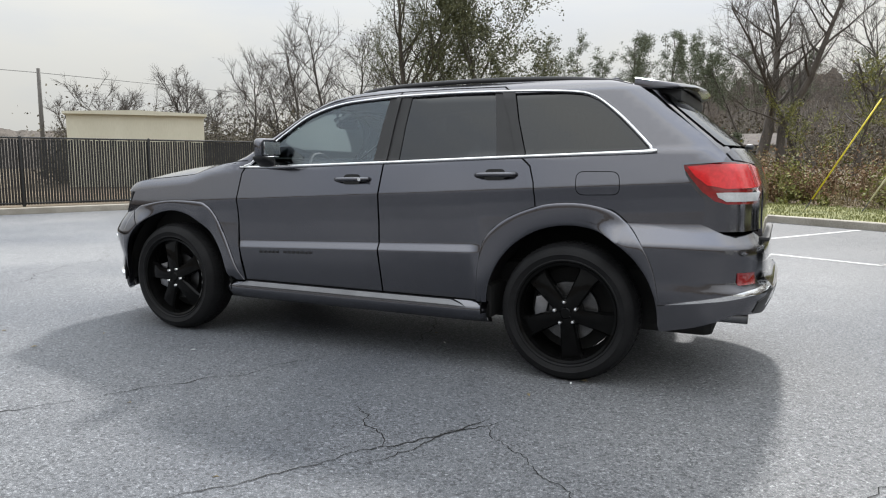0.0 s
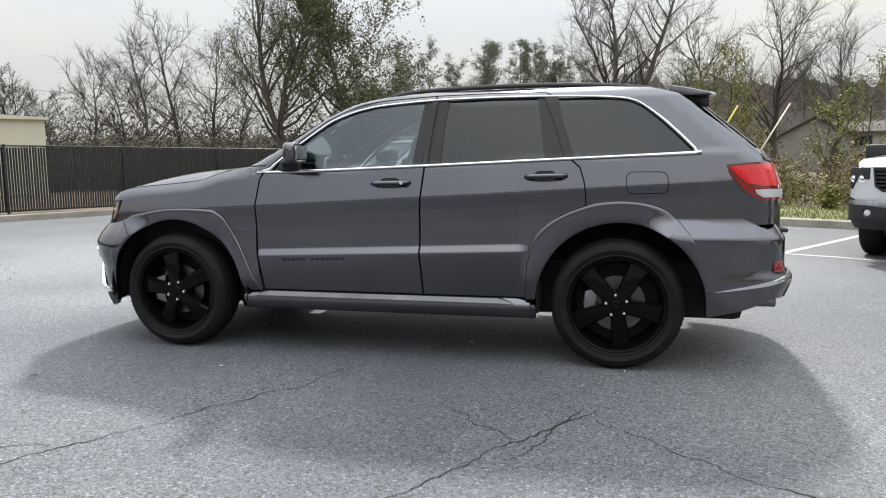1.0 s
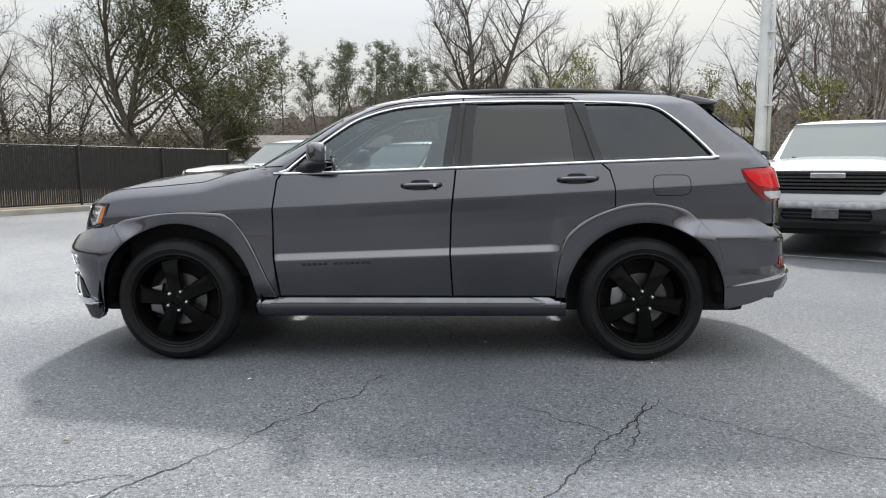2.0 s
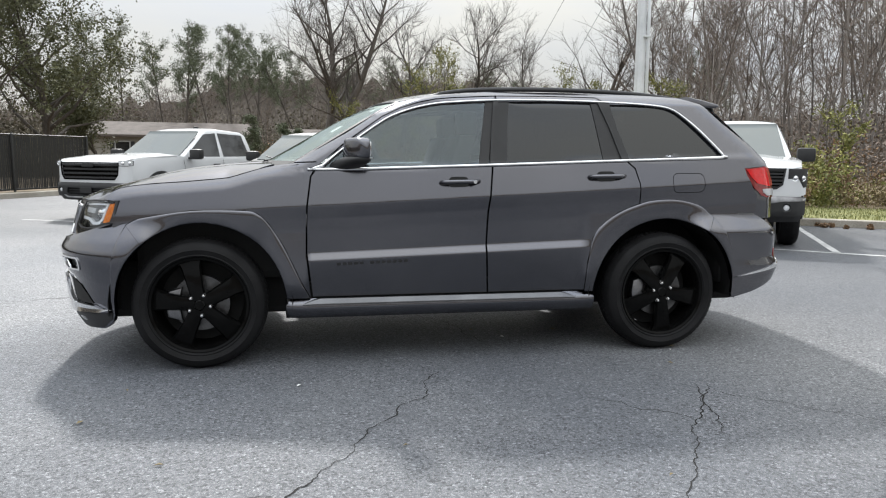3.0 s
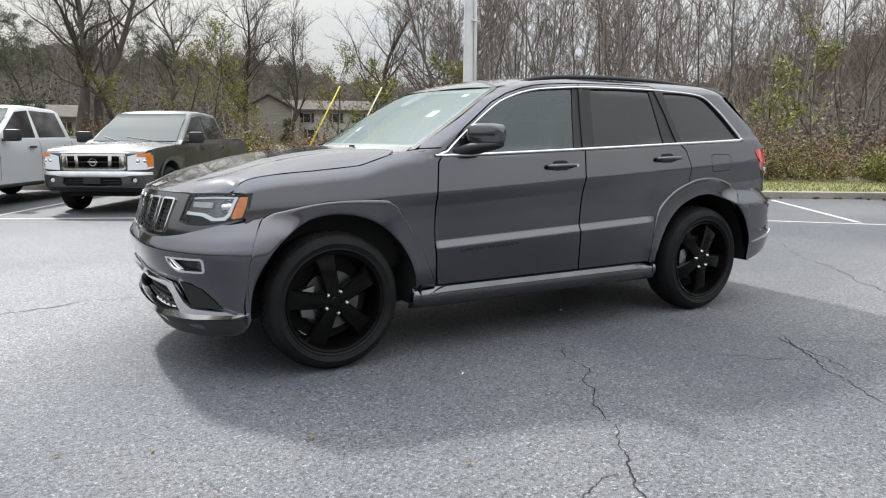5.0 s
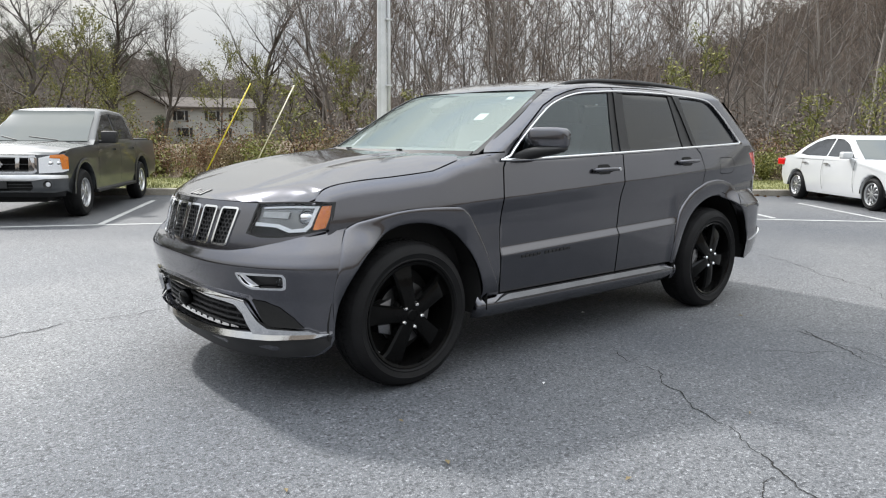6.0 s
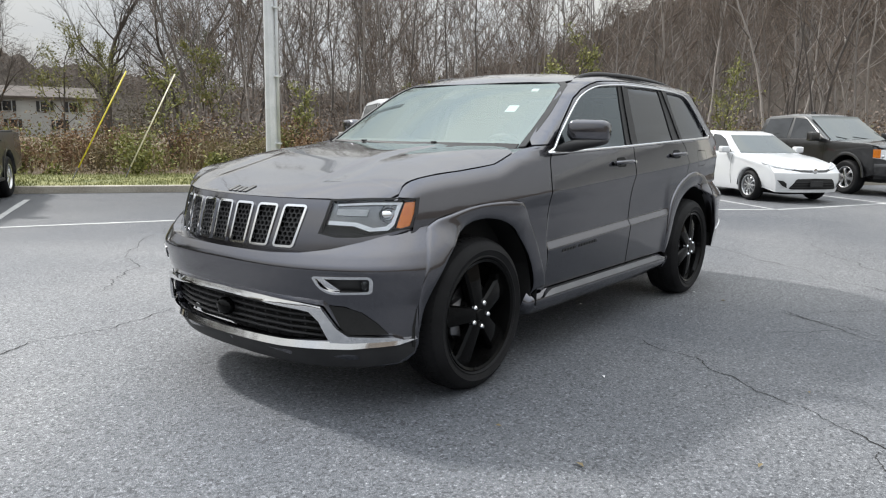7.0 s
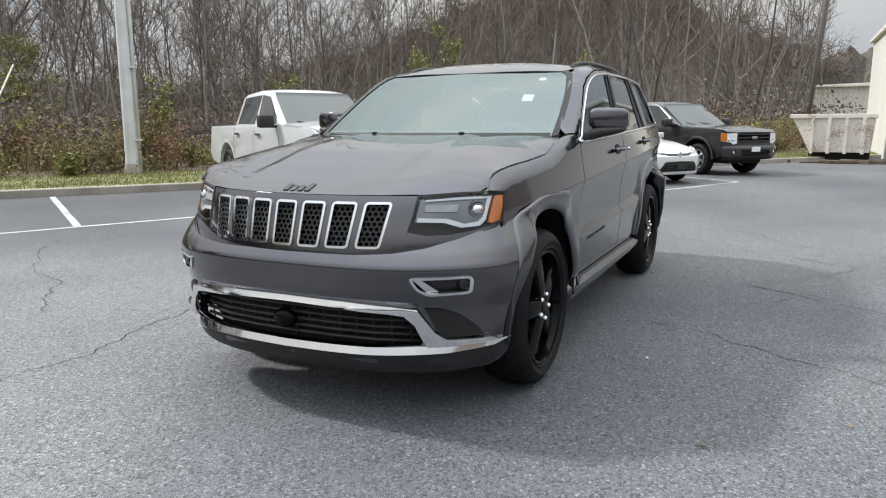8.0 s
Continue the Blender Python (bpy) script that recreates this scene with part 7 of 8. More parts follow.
    if style.get("strip"):
        band = [(0.0, 0.66), (wy * 0.55, 0.66), (wy * 0.7, 0.685), (wy, 0.69), (wy * 0.995, 0.735), (wy * 0.6, 0.75), (0.0, 0.75)]
        skin("bumper_strip", both_ways(band), bumper_x, (1, 0, 0), style["strip"], bump, gu=grid_y, thick=0.015, offset=0.008, label="bright band on top of the bumper")
    if style.get("skid"):
        skin("skid_strip", both_ways([(0.0, 0.472), (0.5, 0.472), (0.56, 0.5), (0.62, 0.5), (0.55, 0.448), (0.0, 0.448)][::-1]), bumper_x, (1, 0, 0), SATIN, bump, gu=grid_y, thick=0.015, offset=0.006, label="silver skid strip under the bumper")
    skirt = [(0.0, 0.4), (wy * 0.6, 0.39), (wy * 0.93, 0.4), (wy * 0.97, 0.5), (0.0, 0.5)]
    skin("bumper_skirt", both_ways(skirt), lambda y, z: (bumper_x(y, z)[0] - 0.02 - 0.5 * (0.5 - z), y, z), (1, 0, 0), TRIM, t, gu=grid_y, thick=0.03, label="black lower bumper skirt")
    pz = style.get("plate_z", 0.54)
    part("plate", box(front + 0.06, front + 0.085, -0.15, 0.15, pz, pz + 0.12, 0.006), style.get("plate", TRIM), bump, "plain front plate")
    for y in (0.34, -0.34):
        v, f = tube([wind(y + (-0.5 if y > 0 else -0.28) * k, beltz + 0.05 + 0.06 * k) for k in (0, 0.5, 1)], 0.012, 5)
        mesh_object("wiper", v, f, TRIM, t)
    part("aerial_fin", box(c0 - 1.75, c0 - 1.6, -0.02, 0.02, tall, tall + 0.06, 0.01), style.get("fin", TRIM), t)
    part("rear_bumper", box(rear - 0.12, rear + 0.05, -half * 0.95, half * 0.95, 0.5, 0.68, 0.03), style["bumper"], t)
    part("underbody", box(rear + 0.2, front - 0.25, -0.6, 0.6, 0.3, 0.55, 0.03), DARK, t)
    part("axle_front", box(fx - 0.06, fx + 0.06, -0.85, 0.85, 0.34, 0.46, 0.02), DARK, t)
    part("axle_rear", box(rx - 0.06, rx + 0.06, -0.85, 0.85, 0.34, 0.46, 0.02), DARK, t)
    for ax in (fx, rx):
        wl = build_wheel(wheel_mat, r, 0.27, style.get("spokes", 6), 15, lugs=False, rim_r=0.24, spoke_w=0.042)
        wl.parent, wl.location = t, (ax, 0.83 * wscale, r)
        w2 = copy_thing(wl, pose(ax, -0.83 * wscale, r, 0, 0, 180))
        w2.parent = t
    return t


def sedan(label, paint, m):
    t = thing("sedan", label, "car", m=m)
    fx, rx, half, r = 1.35, -1.35, 0.88, 0.315
    front, rear = fx + 0.92, rx - 1.0

    def yside(x, z):
        y = knots([(0.2, 0.8), (0.4, 0.86), (0.65, 0.88), (0.85, 0.865), (0.95, 0.83)], z, 0.03)
        return y - 0.09 * max(0, x - 1.2) ** 2 - 0.1 * max(0, -1.3 - x) ** 2

    def bend(x, y, z):
        k = abs(y) / half
        if abs(y) > half * 0.75:
            y = math.copysign(min(abs(y), yside(x, z)), y)
        crown = 0.03 * (1 - k * k) if z > 0.7 else 0
        return (x - 0.3 * k ** 3 * ease(front - 0.7, front, x) + 0.22 * k ** 3 * ease(rear + 0.5, rear, x), y, z + crown)

    body = [(front - 0.05, 0.22), (front, 0.42), (front - 0.04, 0.6), (front - 0.25, 0.74), (fx - 0.1, 0.88), (0.6, 0.97), (-1.3, 0.98), (-1.75, 0.98), (rear + 0.05, 0.93), (rear, 0.75), (rear + 0.02, 0.5), (rear + 0.15, 0.3)]
    body += arc(rx, 0.3, 0.36, 180, 0) + [(rx + 0.38, 0.2), (fx - 0.38, 0.2)] + arc(fx, 0.3, 0.36, 180, 0)
    part("body", slab(body, -half, half, 0.06, cuts=[half * k for k in (-0.9, -0.7, -0.4, 0, 0.4, 0.7, 0.9)], shape=bend, segments=3), paint, t, "", 35)
    def nose_x(y, z):
        k = abs(y) / half
        x = knots([(0.22, front - 0.05), (0.42, front), (0.6, front - 0.04), (0.74, front - 0.25), (0.88, fx - 0.1)], z, 0.012)
        return (x - 0.3 * k ** 3 * ease(front - 0.7, front, x), y, z + 0.03 * (1 - k * k) * ease(0.6, 0.74, z))

    NY, NZ = steps(-0.86, 0.86, 0.06), steps(0.28, 0.8, 0.03)
    cab = [(0.98, 0.93), (0.5, 1.2), (0.2, 1.37), (-0.1, 1.43), (-0.6, 1.44), (-1.0, 1.37), (-1.4, 1.2), (-1.75, 0.97), (-1.0, 0.9)]
    w = 0.8

    def kz(z):
        return 1 - 0.3 * max(0, z - 0.93) / 0.5

    part("cabin", slab(cab, -w, w, 0.05, cuts=[-0.6, -0.3, 0, 0.3, 0.6], shape=lambda x, y, z: (x - 0.1 * (abs(y) / w) ** 3 * ease(0.1, 0.6, x), y * kz(z), z), segments=3), paint, t, "", 35)
    for s in (1, -1):
        yg = lambda x, z: w * kz(z)
        side_sheet("front_side_window", [(0.62, 0.98), (0.2, 1.25), (-0.05, 1.34), (-0.3, 1.36), (-0.32, 0.99)], yg, DARK_GLASS, t, s, off=0.006)
        side_sheet("rear_side_window", [(-0.38, 0.99), (-0.36, 1.36), (-0.7, 1.35), (-1.0, 1.28), (-1.3, 1.12), (-1.4, 1.02), (-1.1, 0.99)], yg, DARK_GLASS, t, s, off=0.006)
        for x in (0.75, -0.35, -1.15):
            side_sheet("door_gap", [(x - 0.005, 0.3), (x + 0.005, 0.3), (x + 0.005, 0.92), (x - 0.005, 0.92)], yside, DARK, t, s, 0.0, off=0.003)
        for x in (-0.18, -1.0):
            side_sheet("door_handle", [(x - 0.09, 0.82), (x + 0.09, 0.82), (x + 0.09, 0.845), (x - 0.09, 0.845)], yside, SATIN, t, s, 0.015, off=0.025)
        part("mirror", box(0.5, 0.66, min(s * 0.84, s * 1.04), max(s * 0.84, s * 1.04), 0.96, 1.1, 0.04, 3), paint, t, "", 50)
        lamp = skin("headlight", [(0.4, 0.655), (0.56, 0.665), (0.74, 0.705), (0.83, 0.765), (0.84, 0.8), (0.7, 0.765), (0.5, 0.71)], nose_x, (1, 0.3, 0.3), LAMP_GREY, t, gu=NY, gv=NZ, thick=0.02, offset=0.008, mirror=s < 0, label="swept-back clear headlight")
        skin("lamp_bar", [(0.42, 0.664), (0.56, 0.676), (0.72, 0.715), (0.8, 0.76), (0.7, 0.73), (0.55, 0.69)], nose_x, (1, 0.3, 0.3), LAMP_WHITE, lamp, gu=NY, gv=NZ, thick=0.01, offset=0.014, mirror=s < 0, label="white lamp strip")
        skin("fog_recess", [(0.58, 0.31), (0.66, 0.35), (0.73, 0.43), (0.75, 0.46), (0.66, 0.45), (0.6, 0.4)], nose_x, (1, 0.3, 0), DARK, t, gu=NY, gv=NZ, thick=0.0, offset=0.005, mirror=s < 0)
        part("tail_lamp", box(rear - 0.0, rear + 0.3, min(s * 0.6, s * 0.8), max(s * 0.6, s * 0.8), 0.74, 0.9, 0.03), RED_LENS, t)
        for ax in (fx, rx):
            liner = []
            for k in range(13):
                a = radians(180 * k / 12)
                for y in (0.86, 0.45):
                    liner.append((ax + 0.37 * math.cos(a), s * y, 0.3 + 0.37 * math.sin(a)))
            mesh_object("arch_liner", liner, [(2 * k, 2 * k + 1, 2 * k + 3, 2 * k + 2) for k in range(12)], DARK, t, "", True)

    def wind(y, z):
        x = knots([(0.93, 0.98), (1.2, 0.5), (1.37, 0.2)], z, 0.05)
        return (x - 0.1 * (abs(y) / w) ** 3 + 0.012, y, z)

    skin("windscreen", [(-0.72, 0.965), (0.72, 0.965), (0.56, 1.34), (-0.56, 1.34)], wind, (1, 0, 0.8), SKY_TONED_GLASS, t, gu=steps(-0.72, 0.72, 0.2), gv=steps(0.96, 1.34, 0.06), thick=0.01)
    wide = [(0.0, 0.615), (0.3, 0.622), (0.46, 0.655), (0.44, 0.672), (0.3, 0.652), (0.0, 0.648)]
    skin("upper_grille", wide + [(-y, z) for y, z in wide[::-1][1:-1]], nose_x, (1, 0, 0.2), TRIM, t, gu=NY, gv=NZ, thick=0.01, offset=0.006, label="slim black upper grille")
    low = [(0.0, 0.285), (0.5, 0.285), (0.54, 0.305), (0.43, 0.47), (0.39, 0.49), (0.0, 0.5)]
    gr = skin("lower_grille", low + [(-y, z) for y, z in low[::-1][1:-1]], nose_x, (1, 0, 0), DARK, t, gu=NY, gv=NZ, thick=0.01, offset=0.006, label="black trapezoid lower grille")
    for z in (0.33, 0.38, 0.43):
        reach = 0.52 - (z - 0.3) * 0.6
        skin("grille_bar", [(-reach, z - 0.006), (reach, z - 0.006), (reach, z + 0.006), (-reach, z + 0.006)], nose_x, (1, 0, 0), TRIM, gr, gu=NY, thick=0.008, offset=0.012)
    part("emblem", lathe([(0, 0.01), (0.05, 0.008), (0.06, 0.0)], "x", 16), CHROME, t).location = (front - 0.045, 0, 0.645)
    part("plate", box(front + 0.015, front + 0.03, -0.15, 0.15, 0.34, 0.45, 0.005), TRIM, t)
    part("underbody", box(-2.0, 1.9, -0.5, 0.5, 0.16, 0.35, 0.03), DARK, t)
    for ax in (fx, rx):
        wl = build_wheel(SATIN, r, 0.21, 10, 0, lugs=False, rim_r=0.205, spoke_w=0.024)
        wl.parent, wl.location = t, (ax, 0.765, r)
        w2 = copy_thing(wl, pose(ax, -0.765, r, 0, 0, 180))
        w2.parent = t
    return t


def parked(x, y, heading):
    return pose(x, y, 0, 0, 0, math.degrees(math.atan2(heading[1], heading[0])))


H1, H2 = (0.52, 0.854), (0.605, 0.796)
pickup("dark grey crew-cab pickup with chrome grille and amber headlight corners", GREY_PAINT, SATIN, parked(0.68, -10.42, H1) @ Matrix.Scale(0.93, 4), {
    "grille": GLOSS_BLACK, "bars": 3, "bar_h": 0.08, "frame": CHROME, "rim": 0.03, "uprights": ((0.25, 0.31, 0.02), (0.44, 0.53, 0.02)), "disc": True, "emblem": CHROME,
    "grille_shape": [(0.0, 0.82), (0.5, 0.82), (0.56, 0.85), (0.57, 1.06), (0.54, 1.09), (0.0, 1.1)],
    "lamp_shape": [(0.59, 0.83), (0.9, 0.845), (0.966, 0.87), (0.966, 1.07), (0.92, 1.115), (0.75, 1.105), (0.6, 1.07)],
    "amber_shape": [(0.9, 0.88), (0.966, 0.885), (0.966, 1.07), (0.92, 1.113), (0.76, 1.104), (0.75, 1.06), (0.88, 1.05)],
    "bumper": GREY_PAINT, "strip": SATIN, "handle": GREY_PAINT, "mirror": TRIM, "spokes": 6, "hood": 1.14}, base=3.55, lamp_amber=True, tall=1.88)
pickup("white crew-cab pickup with black grille and black wheels", WHITE_PAINT, TRIM, parked(3.55, -11.72, H1) @ Matrix.Scale(0.95, 4), {
    "grille": GLOSS_BLACK, "bars": 4, "bar_h": 0.22, "frame": GLOSS_BLACK, "emblem": TRIM, "emblem_z": 1.1, "emblem_w": 0.15,
    "grille_shape": [(0.0, 0.76), (0.66, 0.76), (0.74, 0.86), (0.76, 1.08), (0.74, 1.13), (0.0, 1.145)],
    "lamp_shape": [(0.77, 1.05), (0.9, 1.045), (0.966, 1.06), (0.966, 1.14), (0.92, 1.15), (0.76, 1.135)],
    "lamp_mat": LAMP_GREY, "lamp_label": "slim dark-edged headlight", "skid": True,
    "bumper": TRIM, "handle": TRIM, "mirror": TRIM, "spokes": 8, "arch": TRIM, "hood": 1.24}, base=3.75, tall=1.93)
pickup("white crew-cab pickup with a chrome-lined bumper and black grille", WHITE_PAINT, STEEL, parked(-6.45, -6.34, H1), {
    "grille": GLOSS_BLACK, "bars": 6, "bar_h": 0.26, "bar": TRIM, "emblem": SATIN, "emblem_z": 1.08, "emblem_w": 0.2,
    "grille_shape": [(0.0, 0.82), (0.58, 0.82), (0.66, 0.88), (0.69, 1.1), (0.0, 1.12)],
    "lamp_shape": [(0.73, 0.98), (0.86, 0.985), (0.93, 0.86), (0.962, 0.87), (0.966, 1.1), (0.73, 1.1)],
    "lamp_mat": TRIM, "lamp_label": "smoked headlight",
    "strip": STEEL, "bumper": TRIM, "plate": STEEL, "handle": TRIM, "mirror": TRIM, "arch": WHITE_PAINT, "hood": 1.22}, base=3.75, tall=1.92)
pickup("black crew-cab pickup with amber headlight corners and steel wheels", BLACK_PAINT, SATIN, parked(-16.05, -1.02, H2) @ Matrix.Scale(0.97, 4), {
    "grille": GLOSS_BLACK, "bars": 3, "bar_h": 0.16, "bar": BLACK_PAINT, "emblem": SATIN, "emblem_w": 0.09,
    "grille_shape": [(0.0, 0.84), (0.5, 0.84), (0.56, 0.87), (0.57, 1.09), (0.0, 1.1)],
    "lamp_shape": [(0.6, 0.84), (0.72, 0.82), (0.78, 0.87), (0.966, 0.9), (0.966, 1.08), (0.6, 1.095)],
    "amber_shape": [(0.87, 0.886), (0.966, 0.9), (0.966, 1.08), (0.87, 1.085)],
    "bumper": BLACK_PAINT, "mirror": BLACK_PAINT, "plate": STICKER, "plate_z": 0.6, "spokes": 6, "arch": BLACK_PAINT, "hood": 1.17}, base=3.7, lamp_amber=True, tall=1.92)
sedan("white compact sedan with grey wheel covers", WHITE_PAINT, parked(-12.3, -1.84, H2) @ Matrix.Scale(0.97, 4))


# ---- trees, weeds and woods ----
def quick_mesh(name, verts, faces, mat, parent=None, label="", kind=""):
    """A mesh from arrays: verts n x 3, faces m x 3 or m x 4."""
    verts, faces = np.asarray(verts, np.float32), np.asarray(faces, np.int32)
    me = bpy.data.meshes.new(name)
    me.vertices.add(len(verts))
    me.vertices.foreach_set("co", verts.ravel())
    k = faces.shape[1]
    me.loops.add(faces.size)
    me.loops.foreach_set("vertex_index", faces.ravel())
    me.polygons.add(len(faces))
    me.polygons.foreach_set("loop_start", np.arange(0, faces.size, k, dtype=np.int32))
    me.update(calc_edges=True)
    me.materials.append(mat)
    ob = new(name, me)
    ob.parent = parent
    return tagged(ob, label, "", "", kind)


def grow(rng, height, trunk_r, spread=0.9, first=0.3, limbs=10, subs=6, twigs=5, up=0.35, sides=(8, 5, 4, 3), lean=0.05, wild=0.12, forks=1):
    """A leafless tree: (wood arrays, twig arrays, tips)."""
    groups = {0: ([], [], [0]), 1: ([], [], [0])}
    tips = []

    def add(points, radii, ns, which):
        vs, fs, count = groups[which]
        base = count[0]
        n = len(points)
        for i in range(n):
            d = points[min(n - 1, i + 1)] - points[max(0, i - 1)]
            d = d / (np.linalg.norm(d) + 1e-9)
            a = np.array([0.0, 0, 1]) if abs(d[2]) < 0.9 else np.array([1.0, 0, 0])
            s = np.cross(d, a)
            s /= np.linalg.norm(s)
            u = np.cross(s, d)
            for k in range(ns):
                t = 2 * math.pi * k / ns
                vs.append(points[i] + radii[i] * (math.cos(t) * s + math.sin(t) * u))
        for i in range(n - 1):
            for k in range(ns):
                l = (k + 1) % ns
                fs.append((base + i * ns + k, base + i * ns + l, base + (i + 1) * ns + l, base + (i + 1) * ns + k))
        count[0] += n * ns

    def branch(start, way, length, r0, r1, nseg, level, which):
        pts, rad = [start], [r0]
        d = way / np.linalg.norm(way)
        for i in range(nseg):
            d = d + rng.normal(0, wild * (1 + 0.4 * level), 3) + np.array([0, 0, up * 0.25 * (level > 0)])
            d /= np.linalg.norm(d)
            pts.append(pts[-1] + d * length / nseg)
            rad.append(r0 + (r1 - r0) * (i + 1) / nseg)
        add(pts, rad, sides[level], which)
        return pts, rad

    for fk in range(forks):
        lean_d = np.array([rng.normal(0, lean), rng.normal(0, lean), 1.0])
        st = np.array([rng.normal(0, 0.25) * (forks > 1), rng.normal(0, 0.25) * (forks > 1), -0.2])
        hgt = height * rng.uniform(0.85, 1.0)
        tp, tr = branch(st, lean_d, hgt * 0.92, trunk_r * rng.uniform(0.75, 1.0), trunk_r * 0.12, 9, 0, 0)
        for i in range(limbs):
            f = first + (1 - first) * (i + rng.uniform(0, 0.8)) / limbs
            j = min(len(tp) - 2, int(f * (len(tp) - 1)))
            g = f * (len(tp) - 1) - j
            s = tp[j] * (1 - g) + tp[j + 1] * g
            r = (tr[j] * (1 - g) + tr[j + 1] * g) * 0.55
            a = rng.uniform(0, 2 * math.pi)
            ll = height * spread * 0.42 * (1 - 0.55 * f) * rng.uniform(0.7, 1.15)
            way = np.array([math.cos(a), math.sin(a), rng.uniform(0.35, 1.1) + 0.5 * f])
            bp, br = branch(s, way, ll, max(r, 0.02), 0.012, 5, 1, 0)
            for q in range(subs):
                g2 = rng.uniform(0.25, 1.0) * (len(bp) - 1)
                j2 = min(len(bp) - 2, int(g2))
                s2 = bp[j2] + (bp[j2 + 1] - bp[j2]) * (g2 - j2)
                w2 = way / np.linalg.norm(way) + rng.normal(0, 0.55, 3) + np.array([0, 0, 0.25])
                cp, cr = branch(s2, w2, ll * rng.uniform(0.3, 0.55), 0.02, 0.007, 2, 2, 1)
                for _ in range(twigs):
                    g3 = rng.uniform(0.3, 1.0) * (len(cp) - 1)
                    j3 = min(len(cp) - 2, int(g3))
                    s3 = cp[j3] + (cp[j3 + 1] - cp[j3]) * (g3 - j3)
                    w3 = w2 / np.linalg.norm(w2) + rng.normal(0, 0.6, 3) + np.array([0, 0, 0.2])
                    dp, _ = branch(s3, w3, ll * rng.uniform(0.14, 0.3), 0.009, 0.004, 1, 3, 1)
                    tips.append(dp[-1])
                    tips.append(dp[-2])
    return [(np.array(groups[k][0]), np.array(groups[k][1])) for k in (0, 1)] + [np.array(tips)]


def leaf_quads(rng, centres, size, squash=1.0):
    """A small bent-free leaf at each centre, turned at random."""
    n = len(centres)
    a = rng.normal(size=(n, 3))
    a /= np.linalg.norm(a, axis=1)[:, None]
    b = np.cross(a, rng.normal(size=(n, 3)))
    b /= np.linalg.norm(b, axis=1)[:, None]
    s = (size * rng.uniform(0.5, 1.4, n))[:, None]
    a, b = a * s, b * s * 0.55 * squash
    v = np.stack([centres - a, centres + b, centres + a, centres - b], 1).reshape(-1, 3)
    return v, np.arange(4 * n).reshape(-1, 4)


def tree(x, y, seed, label, height, trunk_r, leaves=None, leaf_mat=None, leaf_size=0.12, per_tip=0, name="tree", group="", z=0.05, **how):
    rng = np.random.default_rng(seed)
    t = thing(name, label, "tree", group, pose(x, y, z))
    wood, twig, tips = grow(rng, height, trunk_r, **how)
    quick_mesh("trunk", wood[0], wood[1], BARK, t)
    if per_tip:
        c = np.repeat(tips, per_tip, axis=0) + rng.normal(0, leaf_size * 2.2, (len(tips) * per_tip, 3))
        v, f = leaf_quads(rng, c, leaf_size)
        v = np.concatenate([twig[0], v])
        f = np.concatenate([twig[1], f + len(twig[0])])
        quick_mesh("crown", v, f, leaf_mat, t)
    else:
        quick_mesh("crown", twig[0], twig[1], BARK, t)
    return t


def pine(x, y, seed, height, label="tall slender pine with a tufted crown", crown_from=0.5, z=0.0):
    rng = np.random.default_rng(seed)
    t = thing("pine_tree", label, "tree", "pines beyond the lot", pose(x, y, z))
    wood, twig, tips = grow(rng, height, height * 0.011, spread=0.55, first=crown_from, limbs=20, subs=4, twigs=3, up=0.1, lean=0.02, wild=0.06)
    quick_mesh("trunk", wood[0], wood[1], BARK, t)
    c = np.repeat(tips, 12, axis=0) + rng.normal(0, 0.2, (len(tips) * 12, 3)) * np.array([1, 1, 0.6])
    v, f = leaf_quads(rng, c, 0.1, 0.6)
    v = np.concatenate([twig[0], v])
    f = np.concatenate([twig[1], f + len(twig[0])])
    quick_mesh("crown", v, f, PINE_LEAF, t)
    return t


def bearing(eye_x, eye_y, az, dist):
    """A place dist metres off, az degrees from -y towards -x."""
    return eye_x - dist * math.sin(radians(az)), eye_y - dist * math.cos(radians(az))


E0 = (-2.55, 4.65)
# bare trees in the field behind the fence
for i, (az, d, h, r) in enumerate([(-51.8, 70, 7.0, 0.14), (-49.8, 66, 7.6, 0.15), (-47.6, 62, 9.4, 0.18), (-45.9, 60, 8.4, 0.16), (-44.2, 58, 8.8, 0.18), (-42.3, 63, 8.2, 0.15), (-40.4, 60, 10.2, 0.2), (-38.6, 58, 9.2, 0.18), (-36.7, 55, 12.2, 0.24), (-34.6, 57, 12.8, 0.24), (-32.4, 54, 11.4, 0.2), (-30.4, 58, 10.0, 0.18)]):
    tree(*bearing(*E0, az, d), 100 + i, "leafless grey tree with fine upright twigs", h, r, group="bare trees behind the fence", limbs=18, subs=8, twigs=7, spread=1.05, first=0.16, up=0.25)
# tall half-bare tree and the olive-leaved one beside it
tree(*bearing(*E0, -27.3, 46), 210, "tall half-bare tree with a few brown leaves", 15.5, 0.3, leaf_mat=OAK_LEAF, leaf_size=0.07, per_tip=1, limbs=22, subs=10, twigs=7, spread=1.0, first=0.18, forks=2)
tree(*bearing(*E0, -22.0, 47), 211, "broad tree still in dull olive leaf", 13.2, 0.3, leaf_mat=OAK_LEAF, leaf_size=0.085, per_tip=10, limbs=22, subs=9, twigs=6, spread=1.25, first=0.1)
tree(*bearing(*E0, -18.6, 52), 212, "smaller tree in dull olive leaf", 9.0, 0.2, leaf_mat=OAK_LEAF, leaf_size=0.085, per_tip=11, limbs=16, subs=8, twigs=5, spread=1.0, first=0.1)
